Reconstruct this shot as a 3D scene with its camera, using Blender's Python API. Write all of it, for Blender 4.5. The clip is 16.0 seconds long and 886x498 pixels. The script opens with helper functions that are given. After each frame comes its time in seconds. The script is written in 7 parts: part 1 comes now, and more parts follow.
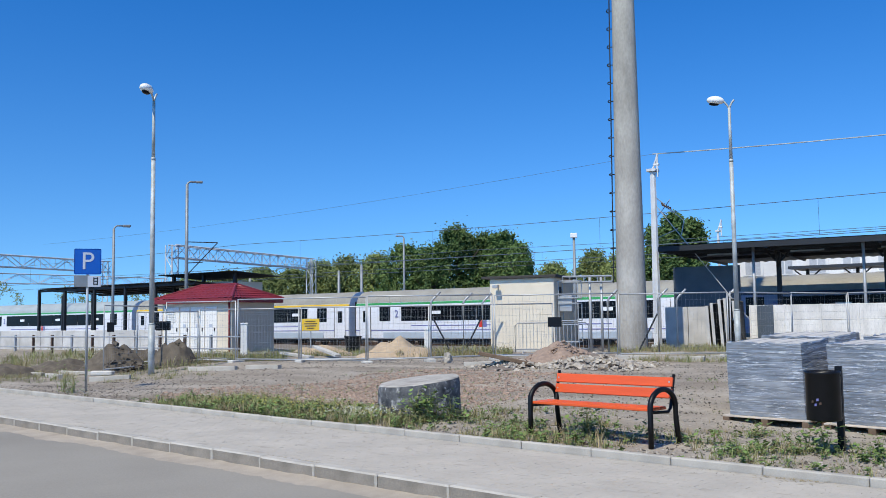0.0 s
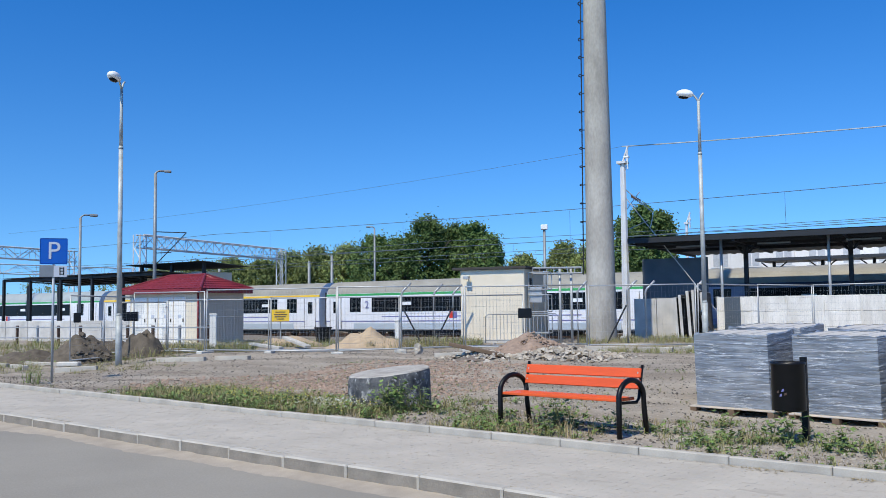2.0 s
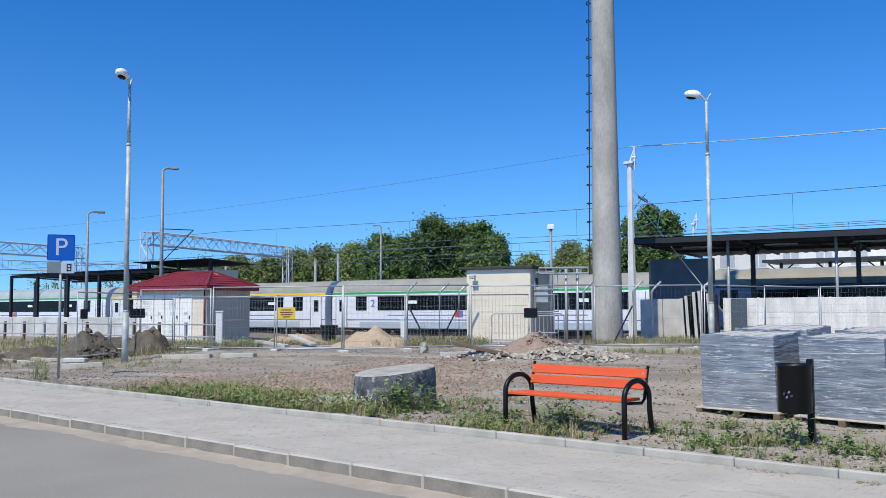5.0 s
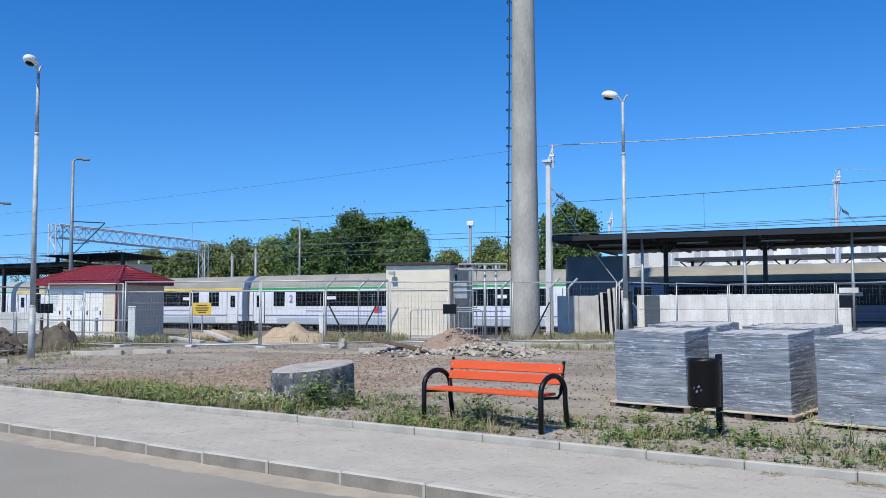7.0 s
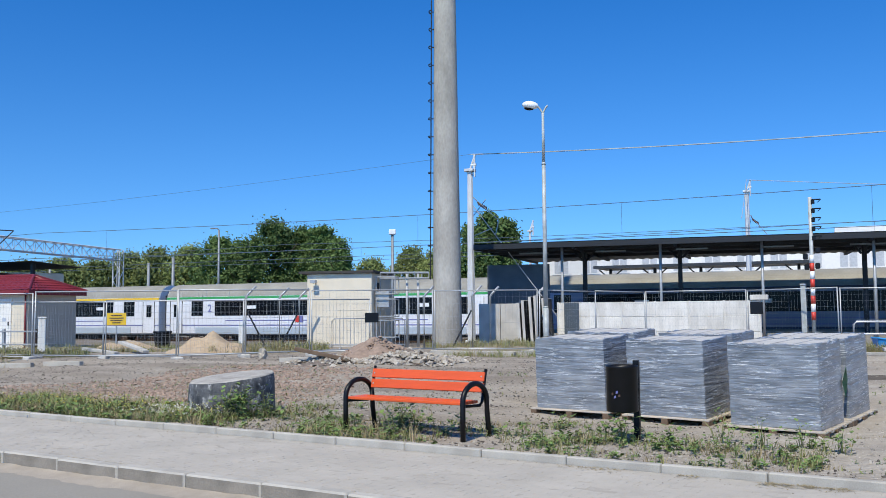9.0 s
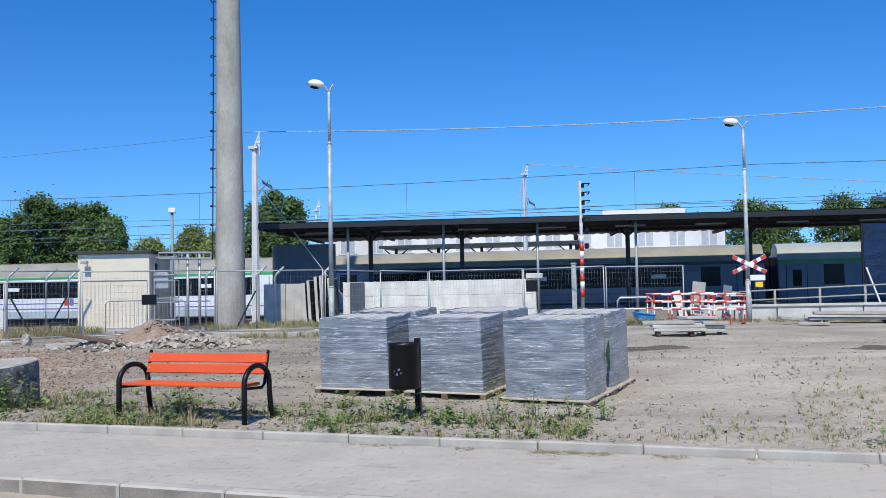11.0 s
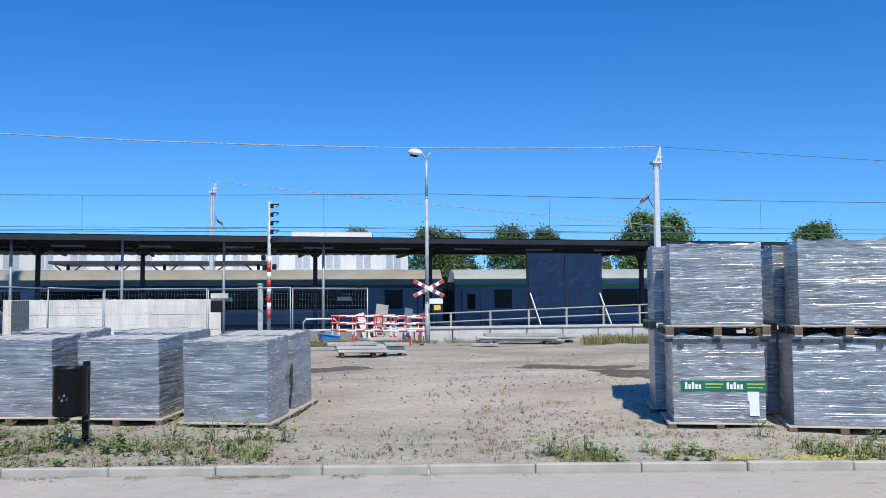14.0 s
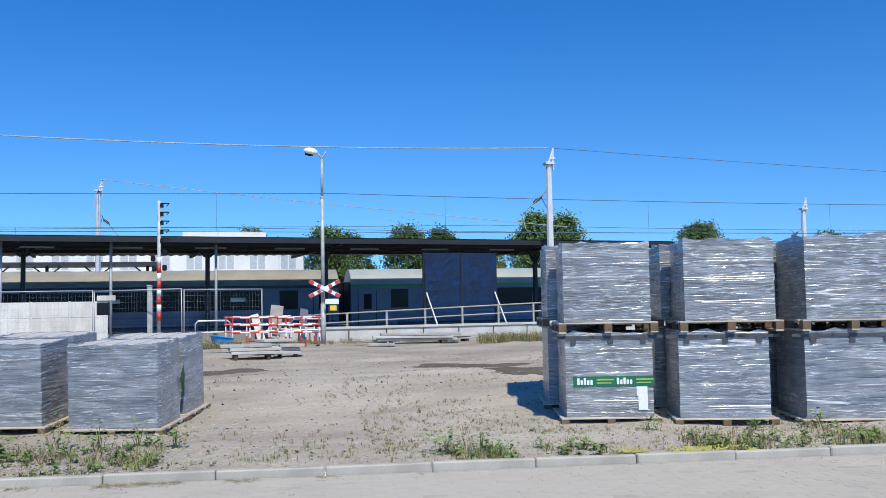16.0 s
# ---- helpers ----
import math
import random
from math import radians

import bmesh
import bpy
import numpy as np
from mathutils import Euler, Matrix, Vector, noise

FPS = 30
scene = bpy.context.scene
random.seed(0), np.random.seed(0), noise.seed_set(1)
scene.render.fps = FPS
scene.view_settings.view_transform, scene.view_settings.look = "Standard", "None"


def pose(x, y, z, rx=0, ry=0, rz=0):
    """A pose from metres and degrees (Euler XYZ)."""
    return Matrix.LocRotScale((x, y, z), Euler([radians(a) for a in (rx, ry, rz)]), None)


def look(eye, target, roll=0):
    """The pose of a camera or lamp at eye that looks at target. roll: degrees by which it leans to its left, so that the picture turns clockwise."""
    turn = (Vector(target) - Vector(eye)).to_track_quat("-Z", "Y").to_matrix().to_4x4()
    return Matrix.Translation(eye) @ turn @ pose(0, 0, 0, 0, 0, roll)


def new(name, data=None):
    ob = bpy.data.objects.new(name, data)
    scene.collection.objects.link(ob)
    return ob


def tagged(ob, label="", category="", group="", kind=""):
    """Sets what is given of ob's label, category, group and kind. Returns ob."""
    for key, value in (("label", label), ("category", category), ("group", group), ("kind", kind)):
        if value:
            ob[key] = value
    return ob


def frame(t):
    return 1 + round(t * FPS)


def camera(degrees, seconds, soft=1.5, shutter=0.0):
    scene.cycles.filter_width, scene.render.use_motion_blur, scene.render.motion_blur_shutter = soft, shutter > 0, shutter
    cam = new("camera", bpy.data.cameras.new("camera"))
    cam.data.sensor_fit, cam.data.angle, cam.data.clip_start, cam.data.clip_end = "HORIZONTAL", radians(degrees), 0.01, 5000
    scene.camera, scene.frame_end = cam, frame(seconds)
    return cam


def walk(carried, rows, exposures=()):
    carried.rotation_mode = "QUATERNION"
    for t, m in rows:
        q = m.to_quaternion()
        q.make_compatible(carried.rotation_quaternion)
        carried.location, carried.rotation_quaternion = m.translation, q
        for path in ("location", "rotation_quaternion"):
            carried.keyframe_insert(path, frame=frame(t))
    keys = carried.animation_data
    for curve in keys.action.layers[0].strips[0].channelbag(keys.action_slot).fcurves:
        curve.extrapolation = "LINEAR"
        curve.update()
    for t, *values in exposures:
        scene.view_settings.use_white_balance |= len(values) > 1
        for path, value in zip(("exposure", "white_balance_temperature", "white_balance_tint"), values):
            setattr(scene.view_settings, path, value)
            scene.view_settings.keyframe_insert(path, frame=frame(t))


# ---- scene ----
cam = camera(51.52, 16.0, soft=0.65)
EYE = 1.55
# seconds, yaw, pitch, roll
ROWS = [
    (0.0, 26.10, 4.42, -0.80), (0.5, 25.62, 4.45, -0.68), (1.0, 24.65, 4.09, -0.92), (1.5, 24.17, 3.70, -0.97), (2.0, 24.28, 3.84, -0.70),
    (2.5, 24.32, 3.82, -0.48), (3.0, 24.73, 3.60, -0.58), (5.3, 24.58, 3.83, -0.17), (5.5, 24.20, 3.85, -0.17), (6.0, 22.91, 3.80, -0.35),
    (6.5, 21.17, 3.75, -0.36), (7.0, 19.66, 3.52, -0.11), (7.5, 17.90, 2.97, -0.18), (8.0, 16.96, 3.13, -0.29), (8.5, 16.04, 3.83, -0.33),
    (9.0, 14.79, 4.02, -0.45), (9.5, 11.97, 3.87, -0.88), (9.7, 10.02, 3.74, -0.97), (11.8, -1.96, 2.26, -0.67), (12.0, -3.13, 2.42, -0.54),
    (12.5, -8.56, 2.65, -0.72), (13.0, -12.23, 2.82, -0.92), (13.5, -14.89, 3.17, -1.09), (14.0, -17.74, 3.66, -0.44), (14.5, -22.66, 3.79, -0.47),
    (15.0, -22.41, 3.97, 0.10), (15.5, -22.46, 3.63, -0.46), (16.0, -24.22, 3.56, -1.02),
]
walk(cam, [(t, pose(0.07 * min(1, max(0, (t - 9.5) / 2.5)), 0, EYE, 90 + pitch, 0, yaw) @ pose(0, 0, 0, 0, 0, roll)) for t, yaw, pitch, roll in ROWS])

# ---- light ----
SHADE_AZ, SUN_EL = -7.0, 54.0      # the way that shadows point (to the left of +y), and the sun's height
world = bpy.data.worlds.new("sky")
scene.world = world
world.use_nodes = True
wn = world.node_tree
sky = wn.nodes.new("ShaderNodeTexSky")
sky.sky_type, sky.sun_disc = "NISHITA", False
sky.sun_elevation, sky.sun_rotation = radians(SUN_EL), radians(180 - SHADE_AZ)
sky.air_density, sky.dust_density, sky.ozone_density = 1.0, 0.2, 3.0
hue = wn.nodes.new("ShaderNodeHueSaturation")
hue.inputs["Saturation"].default_value = 1.0
deep = wn.nodes.new("ShaderNodeGamma")
deep.inputs["Gamma"].default_value = 1.75
# the clear, deep sky keeps its blue close to the horizon
wco, wsep, wmul, wcom = (wn.nodes.new(k) for k in ("ShaderNodeTexCoord", "ShaderNodeSeparateXYZ", "ShaderNodeMath", "ShaderNodeCombineXYZ"))
wmul.operation = "MULTIPLY_ADD"
wmul.inputs[1].default_value, wmul.inputs[2].default_value = 0.85, 0.12
wn.links.new(wco.outputs["Generated"], wsep.inputs[0])
wn.links.new(wsep.outputs["Z"], wmul.inputs[0])
wn.links.new(wsep.outputs["X"], wcom.inputs["X"])
wn.links.new(wsep.outputs["Y"], wcom.inputs["Y"])
wn.links.new(wmul.outputs[0], wcom.inputs["Z"])
wn.links.new(wcom.outputs[0], sky.inputs["Vector"])
wn.links.new(sky.outputs[0], hue.inputs["Color"])
tint = wn.nodes.new("ShaderNodeMix")
tint.data_type, tint.blend_type = "RGBA", "MULTIPLY"
tint.inputs["Factor"].default_value = 1.0
# paler towards the horizon, deeper above
rise, fade = wn.nodes.new("ShaderNodeMapRange"), wn.nodes.new("ShaderNodeMix")
rise.inputs["From Min"].default_value, rise.inputs["From Max"].default_value = 0.03, 0.34
wn.links.new(wsep.outputs["Z"], rise.inputs["Value"])
fade.data_type = "RGBA"
fade.inputs["A"].default_value, fade.inputs["B"].default_value = (0.78, 0.91, 0.88, 1), (0.34, 1.01, 1.20, 1)
wn.links.new(rise.outputs[0], fade.inputs["Factor"])
wn.links.new(fade.outputs["Result"], tint.inputs["B"])
wn.links.new(hue.outputs[0], deep.inputs["Color"])
wn.links.new(deep.outputs[0], tint.inputs["A"])
wn.links.new(tint.outputs["Result"], wn.nodes["Background"].inputs["Color"])
wn.nodes["Background"].inputs["Strength"].default_value = 0.052
sun_data = bpy.data.lights.new("sun", "SUN")
sun_data.energy, sun_data.angle, sun_data.color = 4.6, radians(0.53), (1.0, 0.93, 0.76)
sun = new("sun", sun_data)
sa, se = radians(SHADE_AZ), radians(SUN_EL)
sun.matrix_world = look((0, 0, 60), (-math.sin(sa) * math.cos(se), math.cos(sa) * math.cos(se), 60 - math.sin(se)))

# ---- materials ----
def mat(name, color, rough=0.7, metal=0.0, var=0.15, scale=6.0, fine=60.0, bump=0.1, rand=0.0, spec=0.5, other=None, stretch=(1, 1, 1), dist=0.01):
    """A painted, grained surface: two scales of variation round a base colour, and a fine relief."""
    m = bpy.data.materials.new(name)
    m.use_nodes = True
    nt, b = m.node_tree, m.node_tree.nodes["Principled BSDF"]
    n, l = nt.nodes.new, nt.links.new
    co = n("ShaderNodeTexCoord")
    mp = n("ShaderNodeMapping")
    mp.inputs["Scale"].default_value = stretch
    l(co.outputs["Object"], mp.inputs["Vector"])
    big, small = n("ShaderNodeTexNoise"), n("ShaderNodeTexNoise")
    big.inputs["Scale"].default_value, small.inputs["Scale"].default_value = scale, fine
    big.inputs["Detail"].default_value, small.inputs["Detail"].default_value = 6, 3
    for t in (big, small):
        l(mp.outputs[0], t.inputs["Vector"])
    ramp = n("ShaderNodeMapRange")
    ramp.inputs["From Min"].default_value, ramp.inputs["From Max"].default_value = 0.3, 0.7
    l(big.outputs["Fac"], ramp.inputs["Value"])
    mix = n("ShaderNodeMix")
    mix.data_type = "RGBA"
    c = Vector(color)
    o = Vector(other) if other else c * (1 - 1.6 * var)
    mix.inputs["A"].default_value, mix.inputs["B"].default_value = (*c, 1), (*o, 1)
    l(ramp.outputs[0], mix.inputs["Factor"])
    hs = n("ShaderNodeHueSaturation")
    grain = n("ShaderNodeMapRange")
    grain.inputs["To Min"].default_value, grain.inputs["To Max"].default_value = 1 - var, 1 + var
    l(small.outputs["Fac"], grain.inputs["Value"])
    l(mix.outputs["Result"], hs.inputs["Color"])
    if rand:
        info, geo, add, mul = n("ShaderNodeObjectInfo"), n("ShaderNodeNewGeometry"), n("ShaderNodeMath"), n("ShaderNodeMath")
        isl = n("ShaderNodeMapRange")
        add.operation = "ADD"
        l(info.outputs["Random"], add.inputs[0])
        l(geo.outputs["Random Per Island"], add.inputs[1])
        isl.inputs["From Max"].default_value = 2.0
        isl.inputs["To Min"].default_value, isl.inputs["To Max"].default_value = 1 - rand, 1 + rand
        l(add.outputs[0], isl.inputs["Value"])
        mul.operation = "MULTIPLY"
        l(isl.outputs[0], mul.inputs[0])
        l(grain.outputs[0], mul.inputs[1])
        l(mul.outputs[0], hs.inputs["Value"])
    else:
        l(grain.outputs[0], hs.inputs["Value"])
    l(hs.outputs[0], b.inputs["Base Color"])
    b.inputs["Roughness"].default_value, b.inputs["Metallic"].default_value = rough, metal
    b.inputs["Specular IOR Level"].default_value = spec
    if bump:
        bp = n("ShaderNodeBump")
        bp.inputs["Strength"].default_value, bp.inputs["Distance"].default_value = bump, dist
        l(small.outputs["Fac"], bp.inputs["Height"])
        l(bp.outputs[0], b.inputs["Normal"])
    return m


M_ASPHALT = mat("asphalt", (0.30, 0.275, 0.228), 0.9, var=0.14, scale=0.35, fine=40, bump=0.4)
M_PAVER = mat("paver", (0.455, 0.415, 0.35), 0.9, var=0.10, scale=1.3, fine=70, bump=0.3, rand=0.05)
M_KERB = mat("kerb_concrete", (0.50, 0.465, 0.40), 0.9, var=0.2, scale=2.0, fine=80, bump=0.25, rand=0.08)
M_CONC = mat("concrete", (0.58, 0.555, 0.50), 0.9, var=0.22, scale=1.4, fine=50, bump=0.2, rand=0.06)
M_TOWER = mat("tower_concrete", (0.45, 0.425, 0.375), 0.92, var=0.24, scale=1.1, fine=14, bump=0.7, dist=0.02, stretch=(1, 1, 0.45), other=(0.27, 0.25, 0.215))
M_KERBDIRTY = mat("kerb_dirty_face", (0.30, 0.265, 0.215), 0.95, var=0.25, scale=3.0, fine=60, bump=0.4, rand=0.1)
M_PEBBLE = mat("dark_pebble", (0.155, 0.13, 0.105), 0.95, var=0.2, scale=9, fine=80, bump=0.3, rand=0.45)
M_STEEL = mat("galvanised_steel", (0.44, 0.45, 0.45), 0.5, 0.35, var=0.12, scale=5, fine=60, bump=0.05)
M_POLE = mat("pole_paint", (0.50, 0.52, 0.51), 0.6, 0.15, var=0.22, scale=4, fine=30, bump=0.1, other=(0.30, 0.32, 0.30))
M_BLACK = mat("black_paint", (0.007, 0.007, 0.008), 0.4, var=0.2, scale=8, fine=80, bump=0.05, spec=0.28)
M_DARKSTEEL = mat("dark_steel", (0.02, 0.023, 0.027), 0.6, 0.2, var=0.2, scale=2, fine=30, bump=0.1)
M_ORANGE = mat("orange_slat", (0.72, 0.10, 0.018), 0.45, var=0.10, scale=4, fine=40, bump=0.1, rand=0.06, stretch=(0.3, 3, 3))
M_CREAM = mat("cream_render", (0.72, 0.64, 0.50), 0.9, var=0.07, scale=1.5, fine=120, bump=0.2)
M_WHITE = mat("white_panel", (0.80, 0.78, 0.72), 0.6, var=0.05, scale=1.5, fine=60, bump=0.05)
# Shaded tone of the cream for one hut wall; plain grey on string courses.
M_GREYORSHADED = mat("grey_or_shaded_render", (0.52, 0.46, 0.365), 0.9, var=0.08, scale=1.5, fine=100, bump=0.2)
M_REDROOF = mat("red_roof_sheet", (0.24, 0.025, 0.03), 0.45, 0.1, var=0.15, scale=2, fine=40, bump=0.08)
M_ROOFFELT = mat("roof_edge", (0.05, 0.045, 0.04), 0.8, var=0.2)
M_COACH = mat("coach_white", (0.74, 0.745, 0.765), 0.35, var=0.05, scale=0.8, fine=12, bump=0.02)
M_COACHGREY = mat("coach_grey", (0.42, 0.48, 0.53), 0.45, var=0.08, scale=0.8, fine=12, bump=0.02)
M_COACHROOF = mat("coach_roof", (0.36, 0.40, 0.40), 0.6, var=0.12, scale=0.8, fine=10, bump=0.05)
M_COACHROOF2 = mat("coach_roof_dull", (0.31, 0.295, 0.25), 0.7, var=0.15, scale=0.8, fine=10, bump=0.05)
M_GLASS = mat("dark_glass", (0.006, 0.007, 0.009), 0.22, var=0.2, scale=1, fine=5, bump=0, spec=0.15)
# Canopy shade on the platform coaches is put into the next two colours.
M_COACHSHADE = mat("coach_shade_blue_grey", (0.20, 0.24, 0.36), 0.4, var=0.06, scale=0.8, fine=12, bump=0.02)
M_COACHSHADENAVY = mat("coach_shade_navy", (0.02, 0.03, 0.075), 0.4, var=0.08, scale=0.8, fine=12, bump=0.02)
M_GREEN = mat("green_stripe", (0.05, 0.36, 0.10), 0.4, var=0.05, bump=0)
M_YELLOW = mat("yellow_paint", (0.85, 0.55, 0.03), 0.45, var=0.06, bump=0)
M_STRIPE = mat("stripe_navy", (0.16, 0.16, 0.36), 0.4, var=0.05, bump=0)
M_RED = mat("red_paint", (0.62, 0.05, 0.03), 0.45, var=0.12, scale=6, bump=0.03)
M_RUST = mat("rusty_steel", (0.10, 0.06, 0.04), 0.8, var=0.25, bump=0.2)
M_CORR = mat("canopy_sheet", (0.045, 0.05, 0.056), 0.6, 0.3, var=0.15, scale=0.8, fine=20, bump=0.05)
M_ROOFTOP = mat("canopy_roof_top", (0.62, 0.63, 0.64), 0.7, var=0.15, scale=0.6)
M_WOOD = mat("pallet_wood", (0.56, 0.49, 0.40), 0.85, var=0.18, scale=5, fine=60, bump=0.3, rand=0.15, stretch=(1, 1, 4))
M_WOODGREY = mat("grey_board", (0.42, 0.39, 0.34), 0.85, var=0.18, scale=5, fine=60, bump=0.3, rand=0.12)
M_TARP = mat("blue_board_sheet", (0.012, 0.055, 0.17), 0.5, var=0.4, other=(0.02, 0.035, 0.07), scale=2.5, fine=9, bump=0.3, dist=0.04)
M_BITUMEN = mat("bitumen_coat", (0.022, 0.024, 0.027), 0.75, var=0.6, scale=6, fine=30, bump=0.5, other=(0.15, 0.15, 0.15))
M_SAND = mat("sand", (0.50, 0.38, 0.25), 0.95, var=0.15, scale=6, fine=90, bump=0.5)
M_SOIL = mat("soil", (0.14, 0.115, 0.085), 0.95, var=0.3, scale=5, fine=60, bump=0.6)
M_RUBBLE = mat("rubble", (0.43, 0.385, 0.315), 0.95, var=0.2, scale=9, fine=80, bump=0.4, rand=0.3)
M_BRICKBIT = mat("brick_rubble", (0.33, 0.24, 0.18), 0.95, var=0.2, scale=9, fine=80, bump=0.4, rand=0.35)
M_BALLAST = mat("ballast", (0.22, 0.18, 0.15), 0.95, var=0.3, scale=6, fine=50, bump=0.6)
M_LEAF = mat("leaf", (0.135, 0.185, 0.055), 0.7, var=0.25, scale=0.35, fine=2, bump=0, rand=0.5, other=(0.06, 0.115, 0.03), spec=0.25)
M_LEAF2 = mat("leaf_light", (0.215, 0.245, 0.08), 0.7, var=0.25, scale=0.35, fine=2, bump=0, rand=0.5, other=(0.125, 0.17, 0.052), spec=0.25)
M_BARK = mat("bark", (0.12, 0.09, 0.06), 0.9, var=0.3, bump=0.4)
M_GRASS = mat("weed_leaf", (0.20, 0.235, 0.07), 0.7, var=0.2, scale=1.0, fine=5, bump=0, rand=0.4, other=(0.29, 0.26, 0.12))
M_WEED = mat("weed_broadleaf", (0.15, 0.225, 0.055), 0.6, var=0.2, scale=1.0, fine=5, bump=0, rand=0.4)
M_DRY = mat("dry_grass", (0.36, 0.29, 0.15), 0.8, var=0.2, scale=1.0, fine=5, bump=0, rand=0.35)
M_FLOWER = mat("yellow_flower", (0.46, 0.42, 0.06), 0.7, bump=0)
M_FLOWERW = mat("white_flower", (0.75, 0.75, 0.68), 0.7, bump=0)
M_BLDG = mat("far_render", (0.72, 0.705, 0.67), 0.9, var=0.10, scale=0.4, fine=4, bump=0.05)
M_SIGNBLUE = mat("sign_blue", (0.0, 0.085, 0.42), 0.35, var=0.04, bump=0)
M_SIGNWHITE = mat("sign_white", (0.80, 0.80, 0.80), 0.4, var=0.04, bump=0)
M_WIRE = mat("wire_steel", (0.10, 0.13, 0.16), 0.6, 0.2, var=0.1, bump=0)
M_SIGNPALE = mat("sign_pale_blue_grey", (0.50, 0.53, 0.58), 0.5, var=0.06, bump=0)
M_SIGNBACK = mat("sign_grey_back", (0.25, 0.27, 0.28), 0.5, 0.4, var=0.1, bump=0)
M_TEAL = mat("bright_blue_plastic", (0.03, 0.28, 0.62), 0.45, var=0.1, bump=0.05)
M_LAMPGLASS = mat("lamp_cover", (0.80, 0.80, 0.78), 0.35, var=0.05, bump=0)
M_DARKBOARD = mat("dark_shelter_wall", (0.085, 0.105, 0.125), 0.5, var=0.2, scale=1.5, fine=20, bump=0.05)

# ---- geometry helpers ----
def empty(name, m=Matrix(), **tags):
    ob = new(name)
    ob.matrix_world = m
    return tagged(ob, **tags)


def mesh_of(name, bm, material, smooth=False):
    me = bpy.data.meshes.new(name)
    bm.to_mesh(me)
    bm.free()
    for mt in (material if isinstance(material, (list, tuple)) else [material]):
        me.materials.append(mt)
    if smooth:
        for p in me.polygons:
            p.use_smooth = True
    return me


def part(name, bm, material, parent=None, label="", smooth=False, m=None):
    ob = new(name, mesh_of(name, bm, material, smooth))
    if parent is not None:
        ob.parent = parent
    if m is not None:
        ob.matrix_basis = m
    if label:
        tagged(ob, label=label)
    return ob


def share(name, me, parent, m, label=""):
    ob = new(name, me)
    ob.parent = parent
    ob.matrix_basis = m
    if label:
        tagged(ob, label=label)
    return ob


def box(bm, x0, x1, y0, y1, z0, z1, bevel=0.0, m=None, mi=0):
    """A block between the given limits."""
    r = bmesh.ops.create_cube(bm, size=1)["verts"]
    bmesh.ops.transform(bm, verts=r, matrix=Matrix.Translation(((x0 + x1) / 2, (y0 + y1) / 2, (z0 + z1) / 2)) @ Matrix.Diagonal((x1 - x0, y1 - y0, z1 - z0, 1)))
    faces = list({f for v in r for f in v.link_faces})
    for f in faces:
        f.material_index = mi
    if bevel:
        es = list({e for v in r for e in v.link_edges})
        out = bmesh.ops.bevel(bm, geom=es, offset=bevel, segments=1, affect="EDGES")
        for f in out["faces"]:
            f.material_index = mi
        r = list({v for f in out["faces"] for v in f.verts})
    if m is not None:
        bmesh.ops.transform(bm, verts=r, matrix=m)
    return r


def rod(bm, a, b, r0, r1=None, seg=8, caps=True, mi=0):
    """A round bar from a to b."""
    a, b = Vector(a), Vector(b)
    d = b - a
    q = d.to_track_quat("Z", "Y").to_matrix().to_4x4()
    out = bmesh.ops.create_cone(bm, cap_ends=caps, segments=seg, radius1=r0, radius2=r0 if r1 is None else r1, depth=d.length)["verts"]
    bmesh.ops.transform(bm, verts=out, matrix=Matrix.Translation((a + b) / 2) @ q)
    if mi:
        for f in {f for v in out for f in v.link_faces}:
            f.material_index = mi
    return out


def tube(bm, pts, r, seg=8):
    """A bent round bar through pts."""
    pts = [Vector(p) for p in pts]
    rings = []
    for i, p in enumerate(pts):
        d = (pts[min(i + 1, len(pts) - 1)] - pts[max(i - 1, 0)]).normalized()
        q = d.to_track_quat("Z", "Y").to_matrix()
        rings.append([bm.verts.new(p + q @ Vector((r * math.cos(k * math.tau / seg), r * math.sin(k * math.tau / seg), 0))) for k in range(seg)])
    for r0, r1 in zip(rings, rings[1:]):
        best = min(range(seg), key=lambda s: (r1[s].co - r0[0].co).length)
        for k in range(seg):
            bm.faces.new((r0[k], r0[(k + 1) % seg], r1[(k + 1 + best) % seg], r1[(k + best) % seg]))
    bm.faces.new(rings[0][::-1])
    bm.faces.new(rings[-1])


def BM():
    return bmesh.new()


class Line:
    """A straight run in the plan: u along it to the right, v away from the eye, seen square at the bearing az."""
    def __init__(self, az):
        self.az, self.a = az, radians(az)
        self.d, self.n = Vector((math.cos(self.a), math.sin(self.a))), Vector((-math.sin(self.a), math.cos(self.a)))
    def at(self, u, v, z=0.0):
        p = self.d * u + self.n * v
        return Vector((p.x, p.y, z))
    def m(self, u=0, v=0, z=0, rz=0):
        p = self.at(u, v, z)
        return pose(p.x, p.y, z, 0, 0, self.az + rz)
    def u(self, az, v):
        return -v * math.tan(radians(az) - self.a)
    def uv(self, x, y):
        return x * self.d.x + y * self.d.y, x * self.n.x + y * self.n.y


KERB, RAIL, PLAT = Line(-17.2), Line(-9.9), Line(-3.4)
KERB_IN, KERB_OUT, YARD, ROAD = 8.80, 6.42, 9.15, -0.155


def polar(az, d):
    return -d * math.sin(radians(az)), d * math.cos(radians(az))


def smooth01(x, a, b):
    t = min(1, max(0, (x - a) / (b - a)))
    return t * t * (3 - 2 * t)


def gz(x, y):
    """The height of the bare ground, without its small unevenness."""
    u, v = KERB.uv(x, y)
    z = 0.28 * smooth01(v, YARD + 3.0, YARD + 8.0)
    ru, rv = RAIL.uv(x, y)
    return z - 0.75 * smooth01(rv, 35.5, 44)


